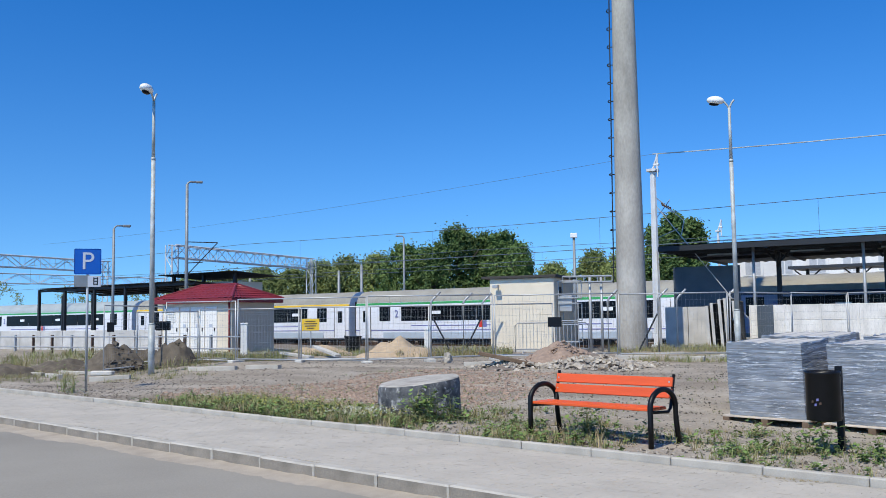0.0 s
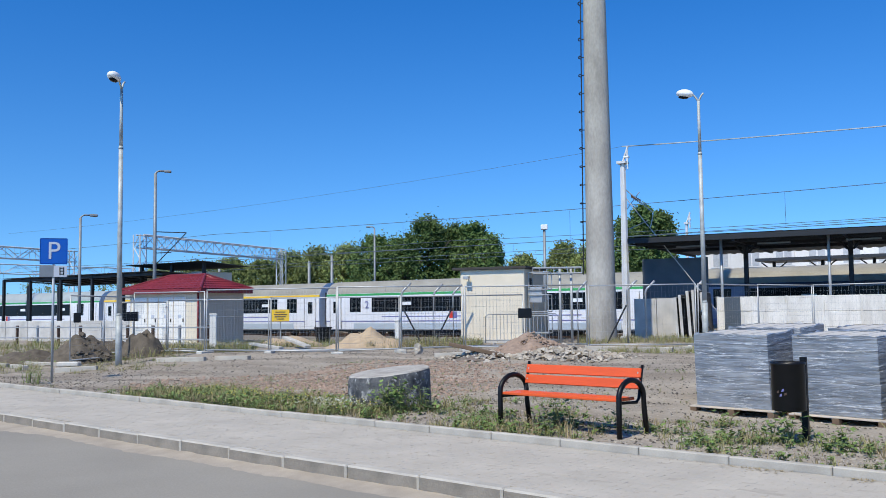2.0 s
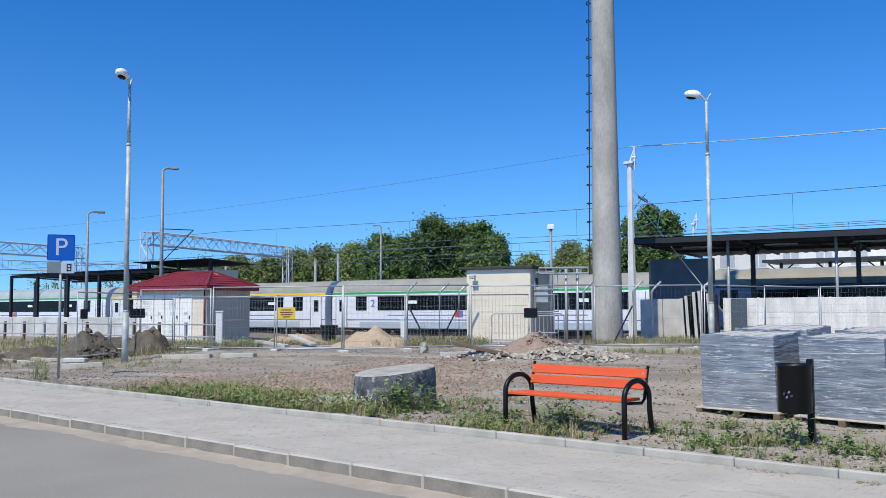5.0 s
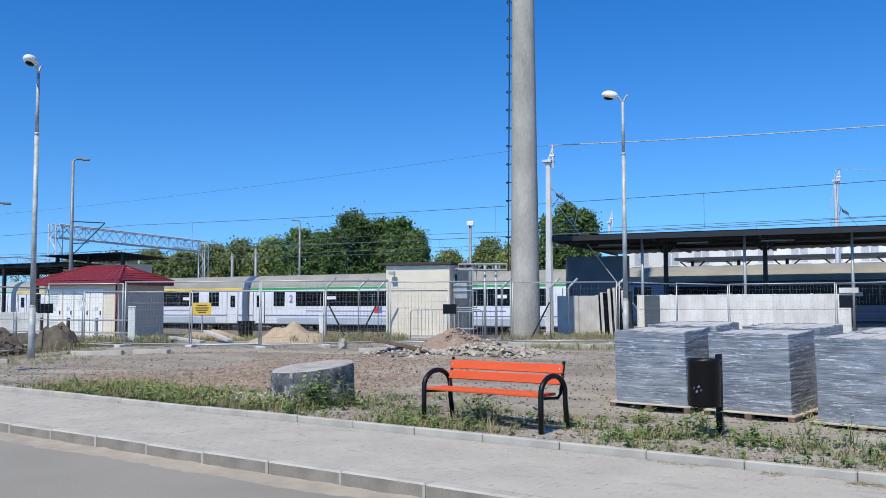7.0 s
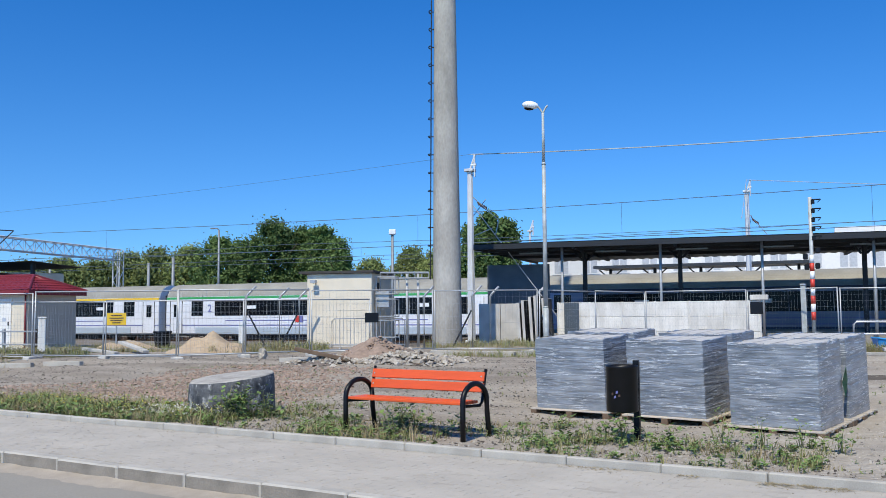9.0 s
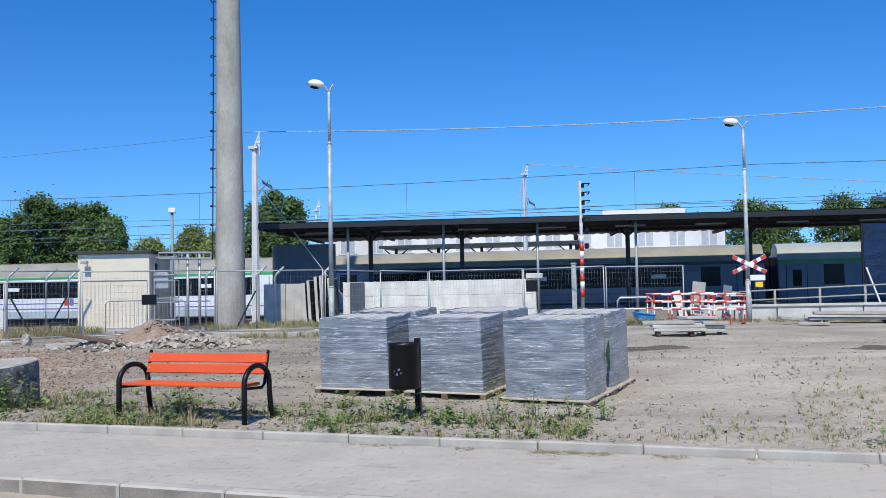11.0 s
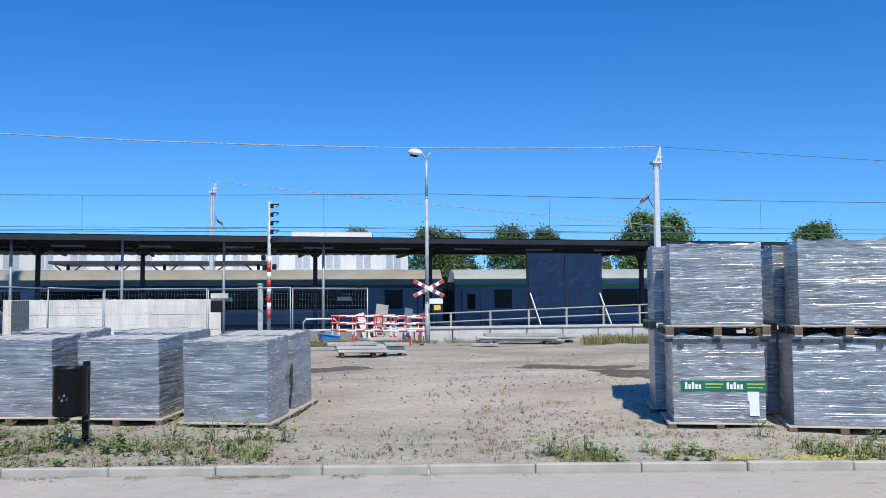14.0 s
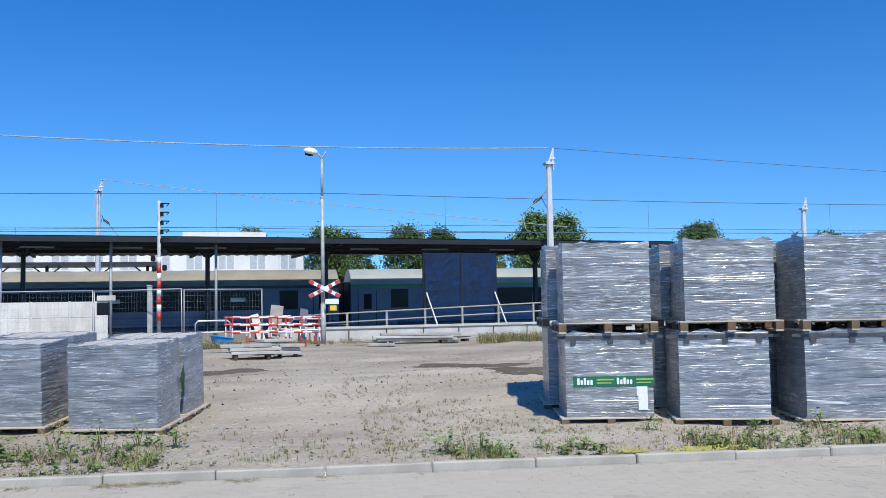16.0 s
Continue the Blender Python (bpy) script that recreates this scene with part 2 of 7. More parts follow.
def bump(x, y, amp=1.0):
    p = Vector((x * 0.35, y * 0.35, 0))
    return amp * (0.07 * noise.noise(p) + 0.03 * noise.noise(p * 4) + 0.012 * noise.noise(p * 13) + 0.055 * noise.noise(Vector((x * 0.22 + y * 0.05, y * 1.5, 5.0))))


def rut(x, y):
    """Two shallow wheel tracks that curve in over the kerb and along the yard."""
    u, v = KERB.uv(x, y)
    z = 0.0
    for c in (17.6, 19.4, 21.9):
        o = (v - c - 0.6 * math.sin(u * 0.16 + c) + 0.05 * u) / 0.28
        z += -0.035 * math.exp(-o * o) + 0.022 * math.exp(-((abs(o) - 1.6) / 0.6) ** 2)
    return z * smooth01(u, -6, 1)


def gtop(x, y):
    u, v = KERB.uv(x, y)
    return gz(x, y) + bump(x, y, smooth01(v, KERB_IN + 0.2, KERB_IN + 2.0)) + rut(x, y) + 0.015

# ---- ground ----
def ground_material():
    m = mat("bare_ground", (0.40, 0.35, 0.28), 0.95, var=0.32, scale=0.8, fine=26, bump=1.0, other=(0.20, 0.165, 0.125), dist=0.04, stretch=(0.45, 1.3, 1))
    nt = m.node_tree
    n, l = nt.nodes.new, nt.links.new
    b = nt.nodes["Principled BSDF"]
    src = b.inputs["Base Color"].links[0].from_socket
    co = nt.nodes["Texture Coordinate"]
    vor = n("ShaderNodeTexVoronoi")
    vor.inputs["Scale"].default_value = 11
    l(co.outputs["Object"], vor.inputs["Vector"])
    pick = n("ShaderNodeMapRange")
    pick.inputs["From Min"].default_value, pick.inputs["From Max"].default_value = 0.30, 0.16
    l(vor.outputs["Distance"], pick.inputs["Value"])
    patch = n("ShaderNodeTexNoise")
    patch.inputs["Scale"].default_value = 0.9
    patch.inputs["Detail"].default_value = 5
    l(co.outputs["Object"], patch.inputs["Vector"])
    pr = n("ShaderNodeMapRange")
    pr.inputs["From Min"].default_value, pr.inputs["From Max"].default_value = 0.42, 0.56
    l(patch.outputs["Fac"], pr.inputs["Value"])
    mul = n("ShaderNodeMath")
    mul.operation = "MULTIPLY"
    l(pick.outputs[0], mul.inputs[0])
    l(pr.outputs[0], mul.inputs[1])
    mix = n("ShaderNodeMix")
    mix.data_type = "RGBA"
    l(mul.outputs[0], mix.inputs["Factor"])
    l(src, mix.inputs["A"])
    hs = n("ShaderNodeMix")
    hs.data_type = "RGBA"
    l(vor.outputs["Color"], hs.inputs["Factor"])
    hs.inputs["A"].default_value, hs.inputs["B"].default_value = (0.55, 0.50, 0.43, 1), (0.20, 0.16, 0.12, 1)
    l(hs.outputs["Result"], mix.inputs["B"])
    # paler dry sand over the east half of the yard
    pos, east, sand = n("ShaderNodeSeparateXYZ"), n("ShaderNodeMapRange"), n("ShaderNodeMix")
    l(co.outputs["Object"], pos.inputs[0])
    wob = n("ShaderNodeMath")
    wob.operation = "MULTIPLY_ADD"
    wob.inputs[1].default_value = 9.0
    l(patch.outputs["Fac"], wob.inputs[0])
    l(pos.outputs["X"], wob.inputs[2])
    east.inputs["From Min"].default_value, east.inputs["From Max"].default_value = 2.0, 10.0
    east.inputs["To Max"].default_value = 0.55
    l(wob.outputs[0], east.inputs["Value"])
    sand.data_type, sand.blend_type = "RGBA", "SCREEN"
    sand.inputs["B"].default_value = (0.31, 0.285, 0.24, 1)
    # trodden, moister soil farther in
    inner, both = n("ShaderNodeMapRange"), n("ShaderNodeMath")
    inner.inputs["From Min"].default_value, inner.inputs["From Max"].default_value = 17.0, 23.0
    inner.inputs["To Min"].default_value, inner.inputs["To Max"].default_value = 1.0, 0.45
    nearer = n("ShaderNodeMath")
    nearer.operation = "MULTIPLY_ADD"
    nearer.inputs[1].default_value = 6.0
    l(patch.outputs["Fac"], nearer.inputs[0])
    l(pos.outputs["Y"], nearer.inputs[2])
    l(nearer.outputs[0], inner.inputs["Value"])
    both.operation = "MULTIPLY"
    l(east.outputs[0], both.inputs[0])
    l(inner.outputs[0], both.inputs[1])
    l(both.outputs[0], sand.inputs["Factor"])
    l(mix.outputs["Result"], sand.inputs["A"])
    # dark cinders and ballast dust towards the tracks
    north, dust = n("ShaderNodeMapRange"), n("ShaderNodeMix")
    north.inputs["From Min"].default_value, north.inputs["From Max"].default_value = 33.0, 37.0
    north.inputs["To Max"].default_value = 0.75
    l(pos.outputs["Y"], north.inputs["Value"])
    dust.data_type = "RGBA"
    dust.inputs["B"].default_value = (0.17, 0.14, 0.105, 1)
    l(north.outputs[0], dust.inputs["Factor"])
    l(sand.outputs["Result"], dust.inputs["A"])
    l(dust.outputs["Result"], b.inputs["Base Color"])
    return m


M_GROUND = ground_material()


def build_ground():
    bm = BM()
    us = [-400, -200, -110, -70] + [-48 + 0.3 * i for i in range(260)] + [45, 70, 110, 200, 400]
    vs = [KERB_IN + 0.05, KERB_IN + 0.2] + [KERB_IN + 0.4 + 0.22 * i for i in range(90)] + [KERB_IN + 20.5 + 0.8 * i for i in range(40)] + [75, 110, 200, 500, 1500]
    grid = []
    for v in vs:
        row = []
        for u in us:
            p = KERB.at(u, v)
            row.append(bm.verts.new((p.x, p.y, gtop(p.x, p.y))))
        grid.append(row)
    for r0, r1 in zip(grid, grid[1:]):
        for k in range(len(us) - 1):
            bm.faces.new((r0[k], r0[k + 1], r1[k + 1], r1[k]))
    tagged(part("ground", bm, M_GROUND, smooth=True), "trodden sandy bare ground with gravel, rubble and weeds", "ground", kind="structure")
    bm = BM()
    # road surface, cambered, from behind the eye to the outer kerb, with a crust of sand along the kerb
    prev = None
    for i in range(30):
        v = -60 + (KERB_OUT + 60) * (1 - (1 - i / 29) ** 2)
        z = ROAD - 0.0006 * max(0, KERB_OUT - v) if v > -6 else ROAD - 0.01
        row = [bm.verts.new(KERB.at(u, v, z)) for u in (-300, -60, -20, 0, 20, 60, 300)]
        if prev:
            for k in range(6):
                bm.faces.new((prev[k], prev[k + 1], row[k + 1], row[k]))
        prev = row
    tagged(part("road", bm, M_ASPHALT), "pale dusty asphalt road surface along the kerb", "road", kind="structure")
    bm = BM()
    box(bm, -300, 300, KERB_OUT + 0.12, KERB_IN - 0.08, -0.3, -0.002)
    pav = tagged(part("pavement", bm, mat("joint_sand", (0.44, 0.40, 0.335), 0.95, bump=0.3), m=KERB.m()), "grey concrete block pavement with sandy joints", "pavement", kind="structure")
    return pav


PAVEMENT = build_ground()


# ---- the wrapped pallets of paving blocks ----
def wrap_material(lo, much, gloss, base):
    """Slate-grey paving blocks under stretch film: patches of short pale scuffs, overlap seams, film sheen painted in
    as pale streaks and a milky tone, crinkled gloss.
    """
    m = mat("wrapped_blocks", base, 0.42, var=0.16, scale=2.0, fine=24, bump=0.0, spec=0.6)
    nt = m.node_tree
    n, l = nt.nodes.new, nt.links.new
    b = nt.nodes["Principled BSDF"]
    src = b.inputs["Base Color"].links[0].from_socket
    co = nt.nodes["Texture Coordinate"]
    info = n("ShaderNodeObjectInfo")
    off = n("ShaderNodeVectorMath")
    off.operation = "MULTIPLY_ADD"
    off.inputs[1].default_value = (1, 1, 1)
    far_off = n("ShaderNodeMath")
    far_off.operation = "MULTIPLY"
    far_off.inputs[1].default_value = 37.0
    l(info.outputs["Random"], far_off.inputs[0])
    l(co.outputs["Object"], off.inputs[0])
    l(far_off.outputs[0], off.inputs[2])

    def field(scale, tilt, size, detail, rough, wobble):
        mp, tx = n("ShaderNodeMapping"), n("ShaderNodeTexNoise")
        mp.inputs["Scale"].default_value = scale
        mp.inputs["Rotation"].default_value = (tilt, tilt, 0)
        tx.inputs["Scale"].default_value, tx.inputs["Detail"].default_value = size, detail
        tx.inputs["Roughness"].default_value, tx.inputs["Distortion"].default_value = rough, wobble
        l(off.outputs[0], mp.inputs["Vector"])
        l(mp.outputs[0], tx.inputs["Vector"])
        return tx.outputs["Fac"]

    def ramp(socket, a, c, top=1.0):
        k = n("ShaderNodeMapRange")
        k.inputs["From Min"].default_value, k.inputs["From Max"].default_value, k.inputs["To Max"].default_value = a, c, top
        l(socket, k.inputs["Value"])
        return k.outputs[0]

    def math2(op, a, c):
        k = n("ShaderNodeMath")
        k.operation = op
        for i, v in enumerate((a, c)):
            if isinstance(v, float):
                k.inputs[i].default_value = v
            else:
                l(v, k.inputs[i])
        return k.outputs[0]

    scratch = ramp(field((2.6, 2.6, 24), 0.02, 2.3, 6, 0.72, 0.15), 0.515, 0.62)
    patch = ramp(field((0.8, 0.8, 2.0), 0.1, 2.6, 4, 0.6, 0.3), lo, lo + 0.17)
    scuffs = math2("MULTIPLY", math2("MULTIPLY", scratch, patch), much)
    seam_far = math2("ABSOLUTE", math2("SUBTRACT", field((0.10, 0.10, 3.4), 0.015, 1.5, 1, 0.4, 0.0), 0.5), 0.0)
    seam = math2("MULTIPLY", ramp(seam_far, 0.011, 0.003, 0.75), ramp(field((1.3, 1.3, 1.3), 0.0, 2.2, 4, 0.6, 0.0), 0.42, 0.55))
    # broad sheen of the film, painted in as a paler tone
    sheen_veil = ramp(field((1.0, 1.0, 3.0), 0.05, 1.9, 4, 0.55, 0.3), 0.40, 0.74, 0.42 * much)
    pale = math2("MAXIMUM", math2("MAXIMUM", scuffs, seam), sheen_veil)
    mix = n("ShaderNodeMix")
    mix.data_type = "RGBA"
    mix.inputs["B"].default_value = (0.66, 0.67, 0.67, 1)
    l(pale, mix.inputs["Factor"])
    l(src, mix.inputs["A"])
    l(mix.outputs["Result"], b.inputs["Base Color"])
    folds = math2("MULTIPLY", field((0.7, 0.7, 6.5), 0.16, 2.0, 3, 0.55, 0.5), 1.6)
    fine = math2("MULTIPLY", field((2.0, 2.0, 8), 0.09, 2.0, 3, 0.55, 0.35), 0.6)
    crinkle = math2("ADD", math2("ADD", fine, folds), math2("MULTIPLY", seam, 0.5))
    bp = n("ShaderNodeBump")
    bp.inputs["Strength"].default_value, bp.inputs["Distance"].default_value = 0.50, 0.03
    l(crinkle, bp.inputs["Height"])
    l(bp.outputs[0], b.inputs["Normal"])
    b.inputs["Coat Weight"].default_value, b.inputs["Coat Roughness"].default_value = gloss, 0.18
    l(bp.outputs[0], b.inputs["Coat Normal"])
    return m


M_WRAP = wrap_material(0.40, 0.85, 0.7, (0.165, 0.188, 0.215))
# more pale patches here, painting in the brighter glints of these loads
M_WRAPGLINT = wrap_material(0.34, 0.85, 1.0, (0.16, 0.167, 0.176))
# Dark beam wood; on the pallet blocks it paints in the deck's shade.
M_WOODDARK = mat("dark_and_shaded_wood", (0.18, 0.12, 0.075), 0.85, var=0.2, scale=6, fine=60, bump=0.3)
M_BLOCKTOP = mat("block_tops", (0.52, 0.50, 0.47), 0.85, var=0.1, scale=3, fine=60, bump=0.3)
PW, PD = 1.14, 1.10   # a load of blocks: width, depth


def wrapped_load(seed, h, w=PW, d=PD, ragged=0.03):
    """The film-wrapped block of pavers: courses with a slight step, bulges and rounded edges."""
    rnd = random.Random(seed)
    bm = BM()
    courses = max(6, round(h / 0.085))
    nx = 9
    rings = []
    def outline(inset, bulge):
        pts = []
        for sx, sy, ex, ey in ((-1, -1, 1, -1), (1, -1, 1, 1), (1, 1, -1, 1), (-1, 1, -1, -1)):
            for i in range(nx):
                t = i / nx
                x, y = (sx + (ex - sx) * t) * w / 2, (sy + (ey - sy) * t) * d / 2
                nxn, nyn = (0, sy) if sy == ey else (sx, 0)
                k = rnd.gauss(0, 0.0022) + bulge * math.sin(math.pi * t)
                c = 0.012 if i == 0 else 0
                pts.append((x * (1 - c - inset) + nxn * k, y * (1 - c - inset) + nyn * k))
        return pts
    for c in range(courses):
        z0, z1 = h * c / courses, h * (c + 1) / courses
        bulge = 0.007 * math.sin(math.pi * (c + 0.5) / courses) + rnd.uniform(-0.002, 0.002)
        base = outline(rnd.uniform(0, 0.0022), bulge)
        for z, k in ((z0 + 0.004, 0.9988), (z0 + 0.02, 1.0), (z1 - 0.02, 1.0), (z1 - 0.004, 0.9988)):
            rings.append([bm.verts.new((x * k, y * k, z)) for x, y in base])
    n = len(rings[0])
    for r0, r1 in zip(rings, rings[1:]):
        for k in range(n):
            bm.faces.new((r0[k], r0[(k + 1) % n], r1[(k + 1) % n], r1[k]))
    bm.faces.new(rings[0][::-1])
    top = bm.faces.new(rings[-1])
    top.material_index = 1
    # the film's ragged rim, standing a little above the top course and folded in
    rim = [bm.verts.new((v.co.x * rnd.uniform(0.985, 1.01), v.co.y * rnd.uniform(0.985, 1.01), h + ragged * rnd.random() ** 2)) for v in rings[-1]]
    fold = [bm.verts.new((v.co.x * rnd.uniform(0.84, 0.95), v.co.y * rnd.uniform(0.84, 0.95), h + 0.018)) for v in rings[-1]]
    for k in range(n):
        j = (k + 1) % n
        bm.faces.new((rings[-1][k], rings[-1][j], rim[j], rim[k]))
        bm.faces.new((rim[k], rim[j], fold[j], fold[k]))
    return bm


def pallet_boards(parent, w=1.22, d=1.16, z=0.0):
    bm = BM()
    box(bm, -w / 2, w / 2, -0.05, 0.05, 0, 0.02, 0.003)
    deck = mesh_of("deck_board", bm, M_WOOD)
    bm = BM()
    box(bm, -0.05, 0.05, -d / 2, d / 2, 0, 0.022, 0.003)
    runner = mesh_of("runner", bm, M_WOOD)
    bm = BM()
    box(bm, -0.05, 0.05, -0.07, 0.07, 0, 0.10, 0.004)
    # shade below the deck is put into the blocks' colour
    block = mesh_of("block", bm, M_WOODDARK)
    for i in range(7):
        share("deck_board", deck, parent, pose(0, -d / 2 + 0.05 + i * (d - 0.1) / 6, z + 0.122))
    for x in (-w / 2 + 0.05, 0, w / 2 - 0.05):
        share("runner", runner, parent, pose(x, 0, z))
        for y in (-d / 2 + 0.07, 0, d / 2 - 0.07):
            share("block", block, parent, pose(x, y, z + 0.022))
    for y in (-d / 2 + 0.26, d / 2 - 0.26):
        share("deck_board", deck, parent, pose(0, y, z + 0.1015))


def wrapped_pallet(seed, m, h, label, film_top=0.0, w=PW, d=PD, film=None):
    """One pallet with its load; those stacked on top stand a little proud of the load below."""
    film = film or M_WRAP
    root = empty("pallet_of_pavers", m, label=label, category="pallet of pavers", group="wrapped pallets of paving blocks")
    pallet_boards(root, w + 0.14, d + 0.15)
    ob = part("wrapped_load", wrapped_load(seed, h, w, d, 0.06 if film_top else 0.035), [film, film if film_top else M_BLOCKTOP], root, m=pose(0, 0, 0.142))
    if not film_top:
        # rows of bare blocks on top, with joints between them
        n = 12
        bm = BM()
        box(bm, 0.006, w * 0.97 / n - 0.006, -d * 0.485, d * 0.485, -0.03, 0.012, 0.004)
        me = mesh_of("top_block", bm, M_BLOCKTOP)
        for k in range(n):
            share("top_block", me, root, pose((k / n - 0.5) * w * 0.97, 0, 0.142 + h + 0.003 * (k % 3)))
    return root


PL = "film-wrapped grey pavers on a wooden pallet"
# the low rows: front row of three, a second row close behind
def pose_at(x, y, rz, z=None):
    return pose(x, y, gz(x, y) - 0.06 if z is None else z, 0, 0, rz)


LOWROW = [(-1.56, 14.37, -22), (-0.13, 13.75, -25), (1.24, 12.87, -27)]
LW, LD = 1.18, 0.84   # the loads on the low pallets: width, depth
for i, (x, y, rz) in enumerate(LOWROW):
    n = Vector((-math.sin(radians(rz)), math.cos(radians(rz))))
    wrapped_pallet(10 + i, pose_at(x, y, rz) @ pose(0, 0, 0, 3), 1.05, PL, w=LW, d=LD)
    wrapped_pallet(20 + i, pose_at(x + n.x * 1.04, y + n.y * 1.04, rz + random.uniform(-1, 1)) @ pose(0, 0, 0.01, 3.5), 1.04, PL + ", behind the front row", w=LW, d=LD)
HIGHROW = [(7.17, 10.55, -26), (8.36, 9.70, -29), (9.58, 8.85, -26), (10.8, 8.0, -27)]
for i, (x, y, rz) in enumerate(HIGHROW):
    n = Vector((-math.sin(radians(rz)), math.cos(radians(rz))))
    for k in (0, 1.3):
        m = pose_at(x + n.x * k - 0.08 * k, y + n.y * k + 0.04 * k, rz)
        wrapped_pallet(30 + i + int(k * 10), m, 1.07, PL + ", lower of two stacked", film_top=1, film=M_WRAPGLINT if i == 0 and k == 0 else None)
        wrapped_pallet(60 + i + int(k * 10), m @ pose((0.0, 0.10, 0.05, 0.0)[i], 0, 1.222, 0, 0, random.uniform(-1.5, 1.5)), 1.02, PL + ", stacked on another", film_top=1, film=M_WRAPGLINT)


# ---- the bench ----
def bench():
    root = empty("park_bench", KERB.m(0, 0, 0), label="orange slatted park bench with black tubular steel frame", category="bench")
    L = 1.80
    def side(x):
        bm = BM()
        arc = [(x, -0.30, -0.05), (x, -0.30, 0.3)]
        arc += [(x, -0.02 - 0.28 * math.cos(t), 0.46 + 0.21 * math.sin(t)) for t in [i * math.pi / 14 for i in range(15)]]
        arc += [(x, 0.27, 0.3), (x, 0.33, -0.05)]
        tube(bm, arc, 0.033, 10)
        return bm
    for x in (0, L):
        part("side_frame", side(x), M_BLACK, root, "black bent steel tube leg and armrest", smooth=True)
    for x in (0.03, L - 0.03):
        bm = BM()
        tube(bm, [(x, -0.28, 0.41), (x, 0.14, 0.39), (x, 0.2, 0.43), (x, 0.30, 0.83)], 0.02, 8)
        part("seat_bracket", bm, M_BLACK, root, smooth=True)
    for i, y in enumerate((-0.23, -0.10, 0.03)):
        bm = BM()
        box(bm, 0.02, L - 0.02, y - 0.055, y + 0.055, 0.425, 0.46, 0.006)
        part("seat_slat", bm, M_ORANGE, root, "orange varnished seat slat")
    for z in (0.60, 0.735):
        bm = BM()
        box(bm, 0.02, L - 0.02, -0.018, 0.018, -0.058, 0.058, 0.006)
        sl = part("back_slat", bm, M_ORANGE, root, "orange varnished back slat", m=pose(0, 0.225 + (z - 0.6) * 0.24, z, -14))
        for x in (0.06, L - 0.06):
            b2 = BM()
            rod(b2, (x, -0.022, 0.0), (x, -0.017, 0.0), 0.012, seg=8)
            part("bolt", b2, M_STEEL, sl)
    return root


BENCH = bench()
BENCH.matrix_world = pose(-4.23, 11.64, 0.02, 0, 0, -18.5)


# ---- the litter bin ----
def litter_bin():
    root = empty("litter_bin", label="black round metal litter bin on a post", category="litter bin")
    bm = BM()
    box(bm, -0.035, 0.035, -0.035, 0.035, -0.1, 0.975, 0.006)
    part("post", bm, M_BLACK, root)
    bm = BM()
    seg = 28
    prof = [(0.165, 0.38), (0.18, 0.385), (0.185, 0.40), (0.184, 0.89), (0.19, 0.90), (0.19, 0.925), (0.178, 0.925), (0.174, 0.87), (0.17, 0.40)]
    rings = [[bm.verts.new((r * math.cos(k * math.tau / seg), r * math.sin(k * math.tau / seg), z)) for k in range(seg)] for r, z in prof]
    for r0, r1 in zip(rings, rings[1:]):
        for k in range(seg):
            bm.faces.new((r0[k], r0[(k + 1) % seg], r1[(k + 1) % seg], r1[k]))
    bm.faces.new(rings[0][::-1])
    bm.faces.new(rings[-1])
    part("bucket", bm, M_BLACK, root, smooth=True, m=pose(-0.12, -0.19, 0))
    bm = BM()
    for k, (dx, dz, mi) in enumerate(((-0.03, 0.0, 0), (0.02, 0.02, 1), (0.0, -0.035, 1), (0.045, -0.02, 0))):
        a = -1.75 + dx * 6
        p = Vector((0.1885 * math.cos(a), 0.1885 * math.sin(a), 0.60 + dz))
        vs = [bm.verts.new(p + Vector((-math.sin(a) * sx * 0.014, math.cos(a) * sx * 0.014, sz * 0.018)) + Vector((math.cos(a), math.sin(a), 0)) * 0.003) for sx, sz in ((-1, -1), (1, -0.6), (0.8, 1), (-0.7, 0.5))]
        bm.faces.new(vs).material_index = mi
    part("sticker", bm, [M_RUST, M_STRIPE], root, "small torn sticker on the bucket", m=pose(-0.12, -0.19, 0))
    return root


BIN = litter_bin()
BIN.matrix_world = pose(-0.60, 11.27, 0.0, 0, 0, -12)


# ---- the round concrete base ----
def round_base():
    bm = BM()
    seg, R = 40, 0.60
    rings = []
    for k, (r, z, tilt) in enumerate(((0.64, -0.12, 0), (0.62, 0.2, 0), (0.615, 0.40, 0.8), (0.60, 0.47, 1), (0.585, 0.485, 1), (0.3, 0.49, 1))):
        rings.append([bm.verts.new((r * math.cos(t), r * math.sin(t), z + tilt * 0.062 * r * math.cos(t) / R + (0.006 * noise.noise(Vector((math.cos(t) * 3, math.sin(t) * 3, z * 9))))) ) for t in [i * math.tau / seg for i in range(seg)]])
    for q, (r0, r1) in enumerate(zip(rings, rings[1:])):
        for i in range(seg):
            f = bm.faces.new((r0[i], r0[(i + 1) % seg], r1[(i + 1) % seg], r1[i]))
            f.material_index = 1 if q >= 3 else 0
    bm.faces.new(rings[-1]).material_index = 1
    ob = part("bollard_foundation", bm, [M_BITUMEN, M_BASETOP], smooth=False)
    return tagged(ob, "round concrete base with worn black bitumen sides", "concrete base")


